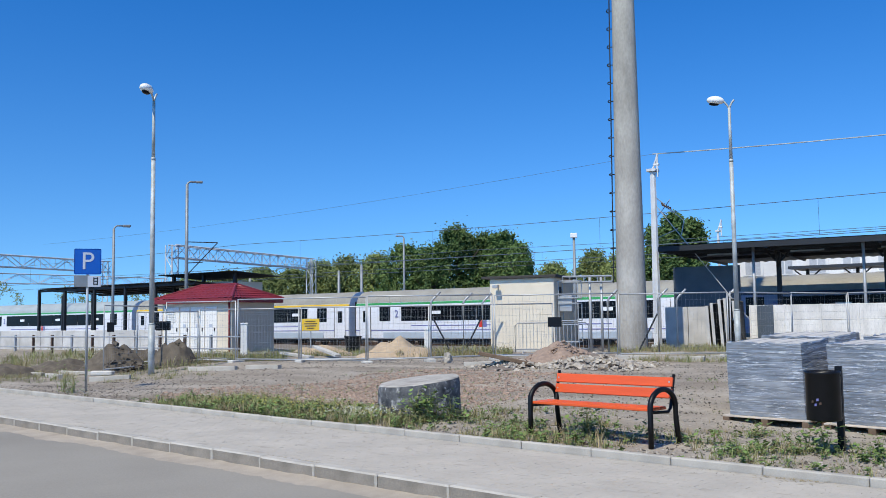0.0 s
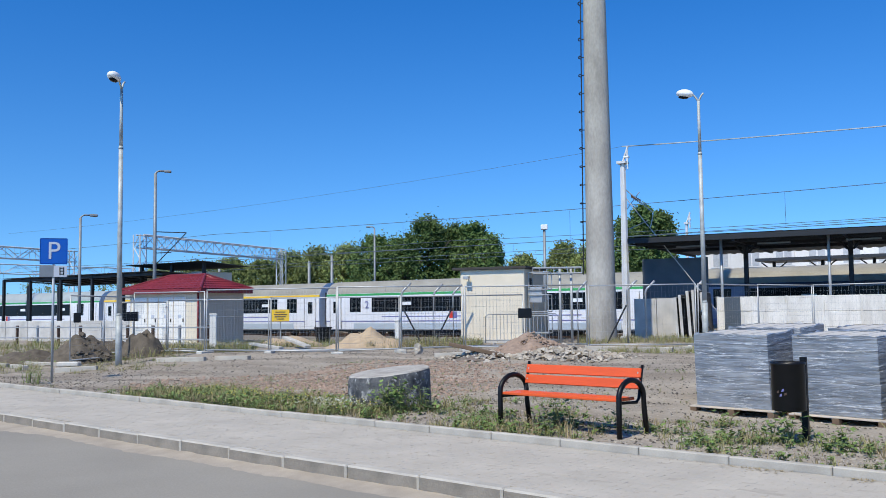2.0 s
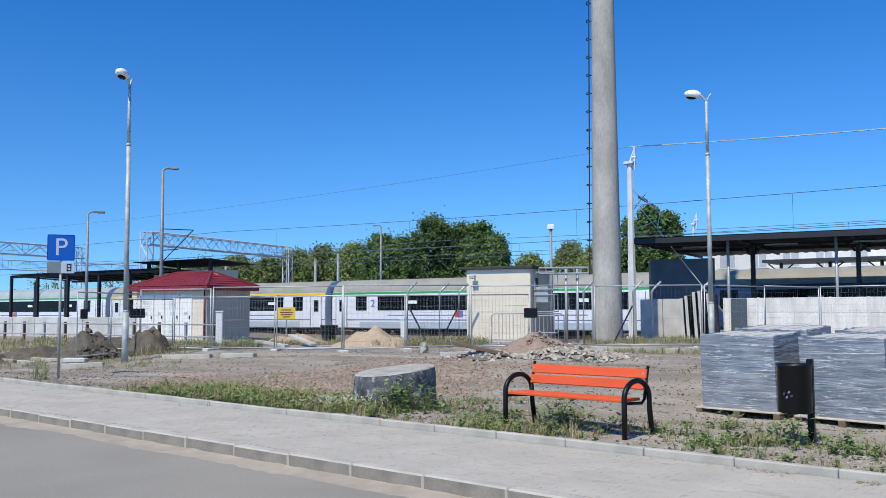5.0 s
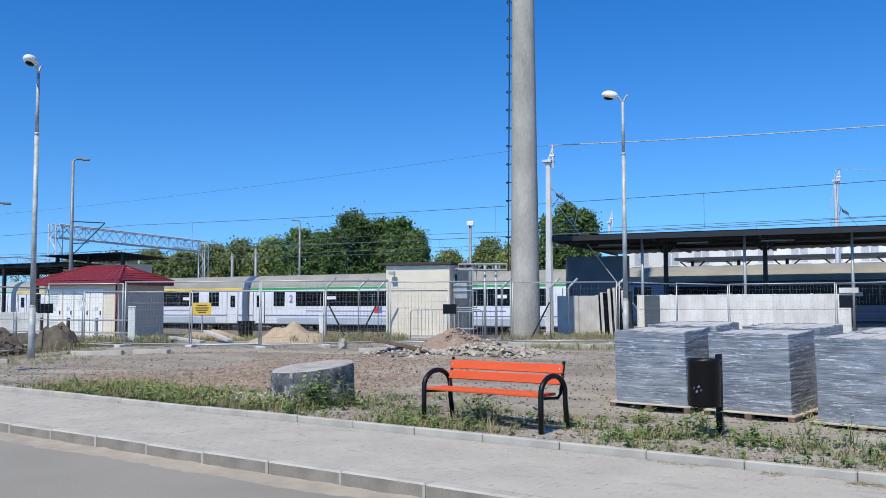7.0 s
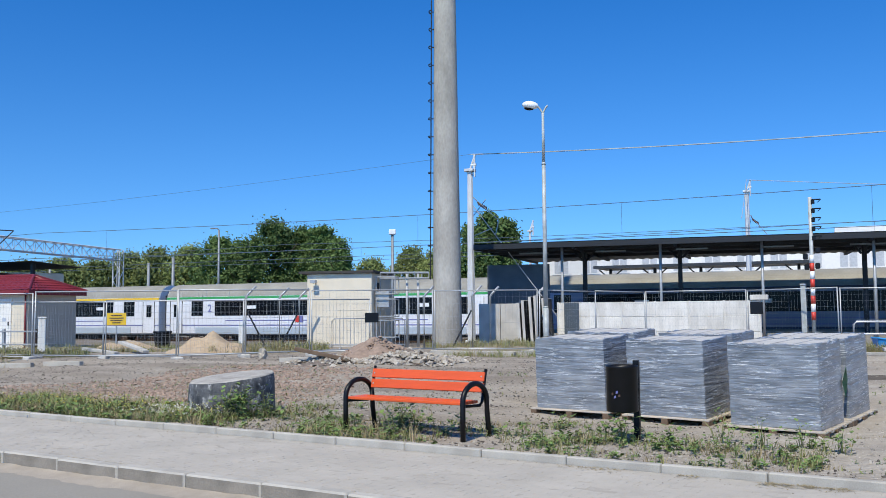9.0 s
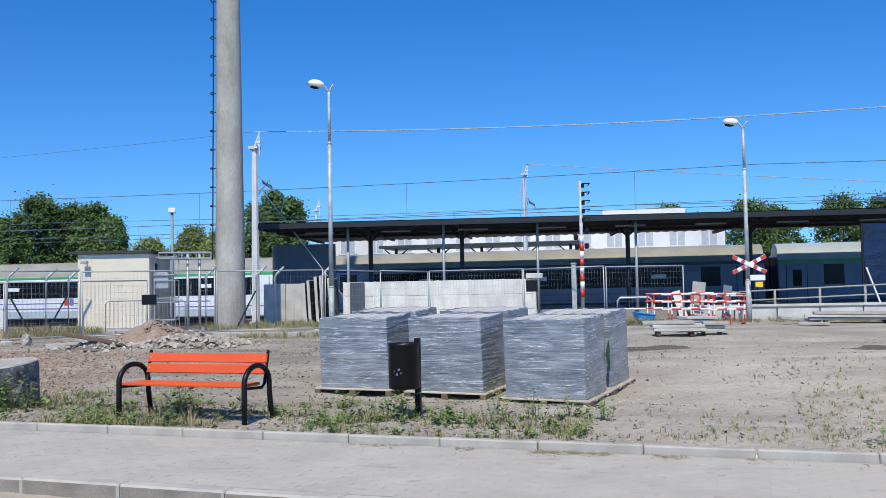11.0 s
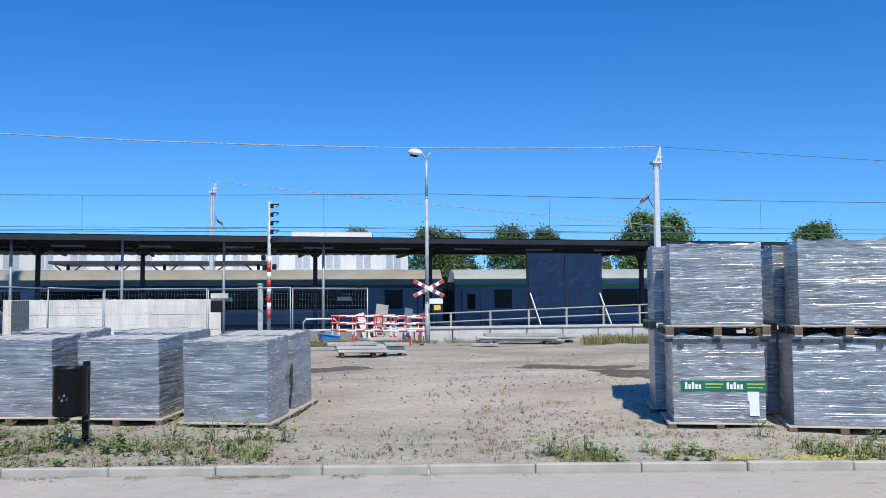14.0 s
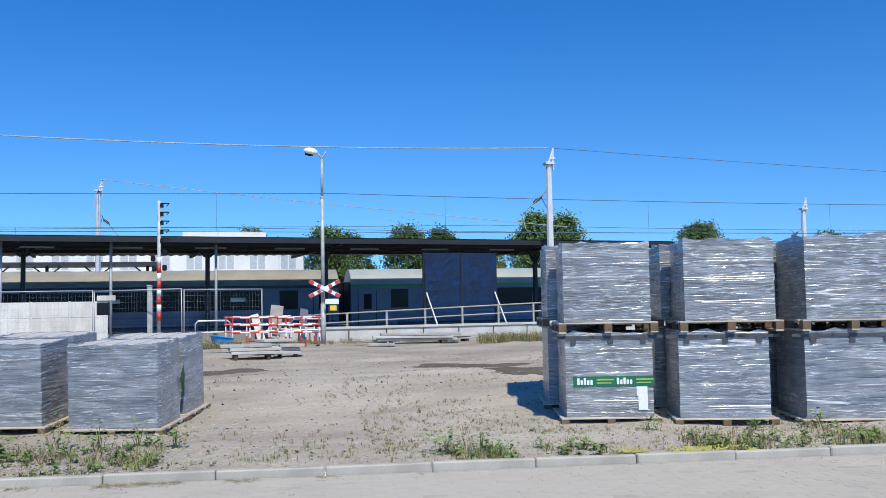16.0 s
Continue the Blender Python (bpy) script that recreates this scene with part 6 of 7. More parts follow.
tall_pole(41.75, 56.0, 9.5, 0.125, "grey lamp pole with a short arm", 0.6)
tall_pole(45.9, 50.0, 6.2, 0.09, "slim grey lamp pole", 0.55)
tall_pole(28.55, 84.0, 9.6, 0.12, "grey lamp pole beyond the train", -0.5)
tall_pole(17.95, 48.0, 6.1, 0.10, "grey pole with a pale box on top")
tall_pole(31.2, 75.0, 6.6, 0.16, "pale concrete pole beyond the train")
tall_pole(32.6, 78.0, 6.3, 0.16, "pale concrete pole beyond the train")
tall_pole(38.0, 80.0, 6.3, 0.14, "pale concrete pole beyond the train")
x, y = polar(41.72, 56.0)
root = empty("cantilever", pose(x, y, 0, 0, 0, 35), label="dark tubular catenary cantilever on the lamp pole", category="cantilever")
for nm, p, q in (("tie", (0, 0, 6.35), (1.75, 0, 6.3)), ("strut", (0, 0, 4.4), (1.75, 0, 6.3)), ("tie", (0, 0, 5.1), (0.9, 0, 5.15))):
    bm = BM()
    rod(bm, p, q, 0.028, seg=6)
    part(nm, bm, M_DARKSTEEL, root)
bm = BM()
box(bm, -0.18, 0.18, -0.15, 0.15, 0, 0.26, 0.03)
tagged(part("pole_box", bm, M_SIGNWHITE, m=pose(*polar(17.95, 48.0), 6.1 + gz(*polar(17.95, 48.0)), 0, 0, 18)), "pale equipment box on top of the grey pole", "equipment box")


# ---- the far platform's canopy ----
def far_canopy():
    root = empty("platform_canopy", RAIL.m(0, 0, 0), label="dark canopy of the far platform on slim posts", category="platform canopy")
    F, B = 36.0, 42.0
    u0, u1 = RAIL.u(50.0, F), RAIL.u(41.5, F)
    n = 60
    bm = BM()
    rows = [[bm.verts.new((u0 + (u1 - u0) * i / n, y, z + (0.03 if i % 2 else 0.0))) for y, z in ((F, 4.14), (B, 3.86))] for i in range(n + 1)]
    for r0, r1 in zip(rows, rows[1:]):
        bm.faces.new((r0[0], r1[0], r1[1], r0[1]))
    bmesh.ops.solidify(bm, geom=bm.faces[:], thickness=0.05)
    part("roof_sheet", bm, M_CORR, root, "dark ribbed roof sheet")
    for az, y, w in ((49.85, F + 0.3, 0.09), (48.5, F + 0.3, 0.09), (46.9, F + 0.3, 0.09), (45.2, F + 0.3, 0.09), (43.5, F + 0.3, 0.09), (48.6, B - 1, 0.09), (47.0, B - 1, 0.09)):
        u = RAIL.u(az, y)
        bm = BM()
        box(bm, u - w, u + w, y - w, y + w, -0.4, 4.1 - 0.045 * (y - F), 0.01)
        part("post", bm, M_DARKSTEEL, root)
    for y in (F + 0.3, B - 1):
        bm = BM()
        box(bm, u0, u1, y - 0.06, y + 0.06, 3.93 - 0.045 * (y - F), 4.07 - 0.045 * (y - F))
        part("purlin", bm, M_DARKSTEEL, root)
    for i in range(9):
        u = u0 + 0.2 + (u1 - u0 - 0.4) * i / 8
        bm = BM()
        rod(bm, (u, F + 0.1, 4.06), (u, B - 0.1, 3.78), 0.05, seg=5)
        part("rafter", bm, M_DARKSTEEL, root)
    # the higher roof behind the transformer hut, over a cream stair housing
    root = empty("platform_canopy", RAIL.m(0, 0, 0), label="raised dark canopy roof over a cream stair housing", category="platform canopy")
    F, B = 38.0, 42.0
    u0, u1 = RAIL.u(43.4, F), RAIL.u(38.9, F)
    bm = BM()
    rows = [[bm.verts.new((u0 + (u1 - u0) * i / n, y, z + (0.03 if i % 2 else 0.0))) for y, z in ((F, 4.74), (B, 4.5))] for i in range(n + 1)]
    for r0, r1 in zip(rows, rows[1:]):
        bm.faces.new((r0[0], r1[0], r1[1], r0[1]))
    bmesh.ops.solidify(bm, geom=bm.faces[:], thickness=0.06)
    part("roof_sheet", bm, M_CORR, root, "dark ribbed roof sheet")
    for u in (u0 + 0.8, (u0 + u1) / 2, u1 - 0.8):
        bm = BM()
        box(bm, u - 0.09, u + 0.09, F + 0.6, F + 0.8, -0.4, 4.68, 0.01)
        part("post", bm, M_DARKSTEEL, root)
    bm = BM()
    box(bm, RAIL.u(42.9, F), RAIL.u(39.4, F), F + 1.0, F + 3.0, -0.5, 4.15, 0.03)
    part("stair_housing", bm, M_CREAM, root, "cream rendered stair housing")
    root = empty("track_railing", RAIL.m(0, 24.0, 0.1), label="grey weathered railing along the yard's edge", category="railing")
    for i in range(14):
        bm = BM()
        box(bm, -48.05 + i * 1.6, -47.95 + i * 1.6, -0.05, 0.05, -0.1, 1.0, 0.006)
        part("post", bm, M_RUST if i % 3 else M_STEEL, root)
    for z in (0.45, 0.92):
        bm = BM()
        rod(bm, (-48.2, -0.06, z), (-48 + 13.1 * 1.6, -0.06, z), 0.03, seg=6)
        part("rail", bm, M_STEEL, root)


far_canopy()


M_PANE = mat("pale_pane", (0.46, 0.465, 0.47), 0.3, var=0.15, bump=0)
# ---- the building beyond the platforms ----
def far_building():
    Lb = Line(-8)
    v = 84.0
    u0, u1 = Lb.u(8.3, v), Lb.u(-15.6, v)
    root = empty("station_building", Lb.m(0, v, -0.5), label="long pale rendered building with rows of windows", category="building")
    bm = BM()
    box(bm, u0, u1, 0, 12, 0, 7.55)
    part("wall", bm, M_BLDG, root, "pale rendered walls")
    bm = BM()
    box(bm, u0 - 0.3, u1 + 0.3, -0.3, 12.3, 7.55, 7.75)
    part("roof", bm, M_ROOFTOP, root, "flat grey roof")
    bm = BM()
    box(bm, Lb.u(-8.4, v), Lb.u(-13.4, v), 1, 9, 7.75, 9.15)
    part("upper_storey", bm, M_BLDG, root, "white upper storey")
    bm = BM()
    box(bm, Lb.u(4.75, v), Lb.u(4.35, v), 3, 3.6, 7.6, 9.0)
    part("chimney", bm, M_RUST, root)
    for z, hgt in ((2.9, 0.18), (5.2, 0.14), (7.25, 0.25)):
        bm = BM()
        box(bm, u0, u1, -0.1, 0.0, z, z + hgt)
        part("string_course", bm, M_GREYORSHADED, root, "grey string course")
    n = 13
    w = (u1 - u0) / n
    for i in range(n):
        for z in (1.0, 3.4, 5.6):
            x = u0 + (i + 0.5) * w
            bm = BM()
            box(bm, x - 0.9, x + 0.9, -0.06, 0.03, z, z + 1.5)
            f = part("window", bm, M_BLDG, root, "pale framed window")
            for s in (-0.36, 0.36):
                bm = BM()
                box(bm, x + s - 0.3, x + s + 0.3, -0.075, -0.055, z + 0.1, z + 1.4)
                part("pane", bm, M_PANE, f)
    # second, lower block farther along
    bm = BM()
    box(bm, u0 + 8, u1 - 3, -6, -0.4, 0, 4.6)
    part("annexe", bm, M_BLDG, root, "lower pale annexe")


far_building()


# ---- labels on the wrapped loads ----
def load_labels():
    (x, y, rz) = HIGHROW[0]
    m = pose_at(x, y, rz)
    root = empty("brand_tape", m @ pose(0, -PD / 2 - 0.012, 0.60), label="green printed tape round the wrapped pavers", category="printed tape")
    bm = BM()
    box(bm, -0.47, 0.57, 0, 0.004, -0.065, 0.065)
    tape = part("tape", bm, M_TAPE, root)
    for x0 in (-0.42, 0.09):
        bm = BM()
        for k in range(5):
            box(bm, x0 + k * 0.042, x0 + 0.030 + k * 0.042, -0.004, -0.001, -0.04, 0.045 if k in (0, 2) else 0.02)
        part("white_mark", bm, M_SIGNWHITE, tape, "plain white mark on the tape")
        for z0, z1, x1 in ((0.012, 0.033, 0.47), (-0.028, -0.012, 0.44)):
            bm = BM()
            box(bm, x0 + 0.25, x0 + x1, -0.004, -0.001, z0, z1)
            part("small_mark", bm, M_LIGHTGREEN, tape)
    bm = BM()
    box(bm, 0.36, 0.48, -0.004, 0.001, -0.37, -0.18)
    box(bm, 0.34, 0.48, -0.003, 0.002, -0.19, -0.07)
    part("paper_label", bm, M_SIGNWHITE, root, "white paper delivery label")
    (x, y, rz) = LOWROW[2]
    bm = BM()
    vs = [bm.verts.new(p) for p in ((0, -0.10, 0), (0, 0.02, -0.22), (0.005, 0.10, 0.02), (0.01, 0.03, 0.2))]
    bm.faces.new(vs)
    bmesh.ops.solidify(bm, geom=bm.faces[:], thickness=0.004)
    tagged(part("torn_tape", bm, M_TAPE, m=pose_at(x, y, rz) @ pose(LW / 2 + 0.02, LD / 2 - 0.02, 0.68)), "torn green printed tape hanging from the wrapped pavers", "printed tape")
    # dark strips that paint in the shadow below the upper pallets' decks
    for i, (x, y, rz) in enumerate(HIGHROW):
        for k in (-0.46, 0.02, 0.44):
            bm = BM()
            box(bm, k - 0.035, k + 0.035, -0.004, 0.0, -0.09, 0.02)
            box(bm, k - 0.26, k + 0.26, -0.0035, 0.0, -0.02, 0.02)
            tagged(part("deck_shadow", bm, M_DECKSHADOW, m=pose_at(x, y, rz) @ pose(0, -PD / 2 - 0.014, 1.17)), "dark strip painting in the upper pallet deck's shadow", "card strip", "card strips under pallets")


M_TAPE = mat("green_tape", (0.01, 0.16, 0.075), 0.35, var=0.1, scale=6, bump=0.1)
M_LIGHTGREEN = mat("light_green_print", (0.35, 0.50, 0.12), 0.4, bump=0)
M_DECKSHADOW = mat("deck_shadow_grey", (0.07, 0.075, 0.085), 0.7, var=0.2)
load_labels()


def cable_bridge():
    """The ladder-like cable tray from the hut to the tower, on two posts."""
    (x0, y0), (x1, y1) = polar(18.7, 35.6), polar(15.7, 35.6)
    root = empty("cable_bridge", pose(x0, y0, 0, 0, 0, math.degrees(math.atan2(y1 - y0, x1 - x0))), label="galvanised cable bridge between hut and tower", category="cable bridge")
    L = math.hypot(x1 - x0, y1 - y0)
    for yy in (-0.2, 0.2):
        for z in (2.92, 3.14):
            bm = BM()
            rod(bm, (0, yy, z), (L, yy, z), 0.03, seg=6)
            part("rail", bm, M_STEEL, root)
    for i in range(8):
        bm = BM()
        rod(bm, (i * L / 7, -0.2, 2.92), (i * L / 7, -0.2, 3.14), 0.02, seg=5)
        rod(bm, (i * L / 7, -0.2, 2.92), (i * L / 7, 0.2, 2.92), 0.02, seg=5)
        part("rung", bm, M_STEEL, root)
    for x in (L * 0.55, L * 0.78):
        bm = BM()
        rod(bm, (x, 0, 0.1), (x, 0, 3.1), 0.05, seg=8)
        part("post", bm, M_STEEL, root, smooth=True)


cable_bridge()


def sand_drift():
    """Sand washed against the foot of the outer kerb."""
    bm = BM()
    prev = None
    for i in range(900):
        u = -32 + i * 0.05
        w = 0.26 + 0.45 * max(0, 0.35 + noise.noise(Vector((u * 0.6, 1, 0)))) + 0.10 * noise.noise(Vector((u * 4, 2, 0)))
        v0 = KERB_OUT - 0.028
        row = [bm.verts.new(KERB.at(u, v0, ROAD + 0.028 + 0.012 * noise.noise(Vector((u * 3, 0, 0))))), bm.verts.new(KERB.at(u, v0 - 0.4 * w, ROAD + 0.012 + 0.006 * noise.noise(Vector((u * 5, 3, 0))))), bm.verts.new(KERB.at(u, v0 - w, ROAD - 0.009))]
        if prev:
            for k in range(2):
                bm.faces.new((prev[k], row[k], row[k + 1], prev[k + 1]))
        prev = row
    tagged(part("sand_drift", bm, M_DRIFT, smooth=True), "sand drifted along the foot of the kerb", "sand", kind="structure")
    spots = []
    rnd = random.Random(77)
    for _ in range(2600):
        p = KERB.at(rnd.uniform(-30, 12), KERB_OUT - 0.05 - abs(rnd.gauss(0, 0.45)))
        spots.append((p.x, p.y, rnd.uniform(0.006, 0.02), ROAD - 0.008 - gtop(p.x, p.y)))
    stones("road_grit", spots, M_RUBBLE, "small grit on the road by the kerb")
    spots = []
    for _ in range(700):
        p = KERB.at(rnd.uniform(-26, 13), KERB_IN - 0.08 - abs(rnd.gauss(0, 0.3)))
        spots.append((p.x, p.y, rnd.uniform(0.005, 0.016), -gtop(p.x, p.y)))
    stones("pavement_grit", spots, M_RUBBLE, "small grit strewn on the pavement")


M_DRIFT = mat("drift_sand", (0.40, 0.345, 0.275), 0.95, var=0.16, scale=3, fine=70, bump=0.5)
sand_drift()


def middle_canopy():
    """The thin roof of a farther platform, seen between the posts."""
    root = empty("platform_canopy", RAIL.m(0, 66, 0), label="thin dark canopy roof of a farther platform", category="platform canopy")
    u0, u1 = RAIL.u(5.5, 66), RAIL.u(-7.0, 66)
    bm = BM()
    box(bm, u0, u1, 0, 4, 4.75, 4.95)
    part("roof_sheet", bm, M_CORR, root)
    for i in range(5):
        u = u0 + 0.8 + i * (u1 - u0 - 1.6) / 4
        bm = BM()
        box(bm, u - 0.1, u + 0.1, 1.9, 2.1, -0.3, 4.75, 0.01)
        rod(bm, (u, 2, 4.0), (u - 0.9, 2, 4.75), 0.05, seg=6)
        rod(bm, (u, 2, 4.0), (u + 0.9, 2, 4.75), 0.05, seg=6)
        part("post", bm, M_DARKSTEEL, root)


middle_canopy()


def yard_debris():
    """Lengths of kerb and slabs lying along the fence line, and a low concrete edge before the huts."""
    rnd = random.Random(19)
    for az, d, L, rz in ((47.5, 30.5, 1.6, 12), (49.0, 29.0, 1.2, -24), (50.6, 31.0, 1.5, 8), (46.0, 27.0, 1.1, 30), (40.2, 27.6, 1.6, 6), (37.2, 27.0, 1.3, -8), (24.0, 25.6, 0.8, 30), (13.0, 27.3, 2.6, -6), (10.4, 27.5, 2.6, -3)):
        x, y = polar(az, d)
        bm = BM()
        box(bm, -L / 2, L / 2, -0.08, 0.08, -0.04, 0.12, 0.012)
        tagged(part("kerb_block", bm, M_KERB, m=pose(x, y, gtop(x, y), rnd.uniform(-4, 4), rnd.uniform(-3, 3), rz)), "loose pale concrete kerb block on the ground", "kerb block", "loose kerb blocks")
    for az, d, w, h, s in ((51.5, 31, 2.4, 0.35, 31), (48.6, 33, 2.6, 0.4, 33), (53.5, 34, 3.0, 0.45, 35)):
        heap("earth_mound", az, d, w, w * 0.7, h, M_SOIL, "low dark mound of dug earth in the yard", s)


yard_debris()


def leaning_panels():
    for az, d, w, h, z, tilt, rz, mt, label in ((-13.95, 33.6, 0.45, 0.62, 0.75, 8, -5, M_WOODGREY, "grey board leaning on the site barrier"), (-12.9, 33.9, 0.3, 0.5, 0.6, -14, 10, M_WHITE, "small white board leaning on the barrier"), (-15.6, 33.7, 0.35, 0.7, 0.5, 12, 20, M_SIGNBACK, "grey board leaning by the lamp post")):
        x, y = polar(az, d)
        bm = BM()
        box(bm, -w / 2, w / 2, -0.012, 0.012, -0.5, h, 0.004)
        tagged(part("leaning_board", bm, mt, m=pose(x, y, gtop(x, y) + z, -8, tilt, rz)), label, "board", "leaning boards")


leaning_panels()

# ---- trees ----
def tree(x, y, h, w, seed, material, label, base=0.15, clumps=330, leaves=58):
    rnd = random.Random(seed)
    root = empty("tree", pose(x, y, gz(x, y) - 0.3), label=label, category="tree", group="trees beyond the tracks")
    bm = BM()
    rod(bm, (0, 0, 0), (0.1, 0, h * 0.35), 0.028 * h, 0.018 * h, 8)
    rod(bm, (0.1, 0, h * 0.35), (0, 0.2, h * 0.8), 0.018 * h, 0.005 * h, 7)
    for k in range(9):
        a, z = rnd.uniform(0, math.tau), h * rnd.uniform(0.25, 0.6)
        rod(bm, (0.05, 0, z), (w * 0.38 * math.cos(a), w * 0.38 * math.sin(a), z + h * rnd.uniform(0.12, 0.3)), 0.009 * h, 0.003 * h, 5)
    part("trunk", bm, M_BARK, root, "brown trunk with limbs")
    verts, faces = [], []
    cl = []
    for k in range(clumps):
        a, t = rnd.uniform(0, math.tau), rnd.random() ** 0.85
        z = h * (base + (0.97 - base) * t)
        env = w / 2 * (math.sin(math.pi * (0.12 + 0.84 * t)) ** 0.6) * (0.78 + 0.55 * noise.noise(Vector((math.cos(a) * 1.6, math.sin(a) * 1.6, t * 4 + seed))))
        r = env * rnd.random() ** 0.45
        cl.append((r * math.cos(a), r * math.sin(a), z, rnd.uniform(0.022, 0.075) * (h + w) / 2))
    for cx, cy, cz, cr in cl:
        lean = Vector((rnd.gauss(0, 0.5), rnd.gauss(0, 0.5), rnd.uniform(0.2, 1.0))).normalized()
        for i in range(leaves):
            d = Vector((rnd.gauss(0, 0.6), rnd.gauss(0, 0.6), rnd.gauss(0, 0.45))) * cr + lean * cr * rnd.gauss(0, 0.7)
            p = Vector((cx, cy, cz)) + d
            n = Vector((rnd.gauss(0, 0.6), rnd.gauss(0, 0.6) - 0.2, rnd.gauss(0.5, 0.5))).normalized()
            s = rnd.uniform(0.07, 0.17) * (0.6 + h / 24)
            t1 = n.orthogonal().normalized()
            t1 = Matrix.Rotation(rnd.uniform(0, 6.3), 3, n) @ t1
            t2 = n.cross(t1)
            o = len(verts)
            verts += [p - t1 * s, p + t2 * s * 0.6, p + t1 * s, p - t2 * s * 0.6]
            faces.append((o, o + 1, o + 2, o + 3))
    me = bpy.data.meshes.new("crown")
    me.from_pydata([tuple(v) for v in verts], [], faces)
    me.materials.append(material)
    ob = new("crown", me)
    ob.parent = root
    tagged(ob, label="uneven leafy green crown")
    return root


def tree_at(az, d, el, w, seed, material, label, **k):
    x, y = polar(az, d)
    tree(x, y, EYE + d * math.tan(radians(el)) - gz(x, y) + 0.3, w, seed, material, label, **k)


TD, TLL = "broad dark green leafy tree beyond the tracks", "light green bushy tree beyond the tracks"
for i, (az, d, el, w, mt) in enumerate((
        (41.5, 100, 2.7, 8, 2), (39.3, 98, 3.1, 8, 2), (37.2, 100, 3.3, 8, 2), (35.4, 98, 3.2, 7, 2), (33.8, 102, 3.7, 7, 2), (32.1, 98, 4.0, 7, 2), (30.3, 96, 4.1, 6.5, 2), (28.5, 92, 4.7, 6.5, 1),
        (26.9, 90, 4.5, 5.5, 1), (25.3, 92, 5.8, 7, 1), (23.7, 94, 5.3, 6.5, 1), (22.3, 92, 5.45, 6, 1), (21.3, 90, 4.6, 4, 1),
        (19.2, 110, 3.4, 6, 2), (16.8, 108, 4.1, 7, 2), (15.2, 105, 3.9, 7, 2), (13.0, 80, 5.5, 4, 1), (11.9, 82, 6.3, 4.6, 1), (10.9, 84, 5.9, 3.8, 1),
        (-12.4, 112, 5.0, 6.5, 1), (-14.5, 118, 4.0, 7, 2), (-16.9, 104, 5.0, 8, 1), (-18.4, 104, 4.6, 7, 1), (-22.1, 106, 5.0, 8.5, 1), (-24.0, 104, 4.8, 7, 1), (-27.0, 108, 3.5, 7, 2),
        (-30.0, 100, 5.6, 7.5, 1), (-31.9, 100, 5.4, 7.5, 1), (-39.9, 104, 4.7, 8, 1), (-47.0, 110, 3.8, 7, 1))):
    tree_at(az, d, el, w, 100 + i, M_LEAF if mt == 1 else M_LEAF2, TD if mt == 1 else TLL)
# a hedge of far bushes that closes the view below the trees
tree_bush = [(az, 116 + 6 * math.sin(az * 3.3), 2.2 + 0.35 * math.sin(az * 1.7)) for az in range(-52, 60, 4)]
for i, (az, d, el) in enumerate(tree_bush):
    tree_at(az, d, el, 10, 300 + i, M_LEAF2, "far low bushes closing the view", base=0.02, clumps=45, leaves=40)


# ---- weeds ----
class Tufts:
    def __init__(self):
        self.v, self.f = [], []
    def blade(self, x, y, z, h, lean, a, w):
        """A bent blade of two quads and a tip."""
        dx, dy = math.cos(a), math.sin(a)
        px, py = -dy * w, dx * w
        o = len(self.v)
        self.v += [(x - px, y - py, z), (x + px, y + py, z),
                   (x + dx * lean * 0.35 + px * 0.8, y + dy * lean * 0.35 + py * 0.8, z + h * 0.6), (x + dx * lean * 0.35 - px * 0.8, y + dy * lean * 0.35 - py * 0.8, z + h * 0.6),
                   (x + dx * lean, y + dy * lean, z + h)]
        self.f += [(o, o + 1, o + 2, o + 3), (o + 3, o + 2, o + 4)]
    def leaf(self, p, d, s):
        """A broad pointed leaf at p, pointing along d."""
        d = d.normalized()
        side = d.cross(Vector((0, 0, 1)))
        side = (side if side.length > 0.1 else Vector((1, 0, 0))).normalized() * s * 0.38
        o = len(self.v)
        mid = p + d * s * 0.45 + Vector((0, 0, 0.06 * s))
        self.v += [tuple(p), tuple(mid + side), tuple(p + d * s), tuple(mid - side)]
        self.f += [(o, o + 1, o + 2), (o, o + 2, o + 3)]
    def out(self, name, material, label):
        me = bpy.data.meshes.new(name)
        me.from_pydata(self.v, [], self.f)
        me.materials.append(material)
        return tagged(new(name, me), label, "weeds", kind="stuff")


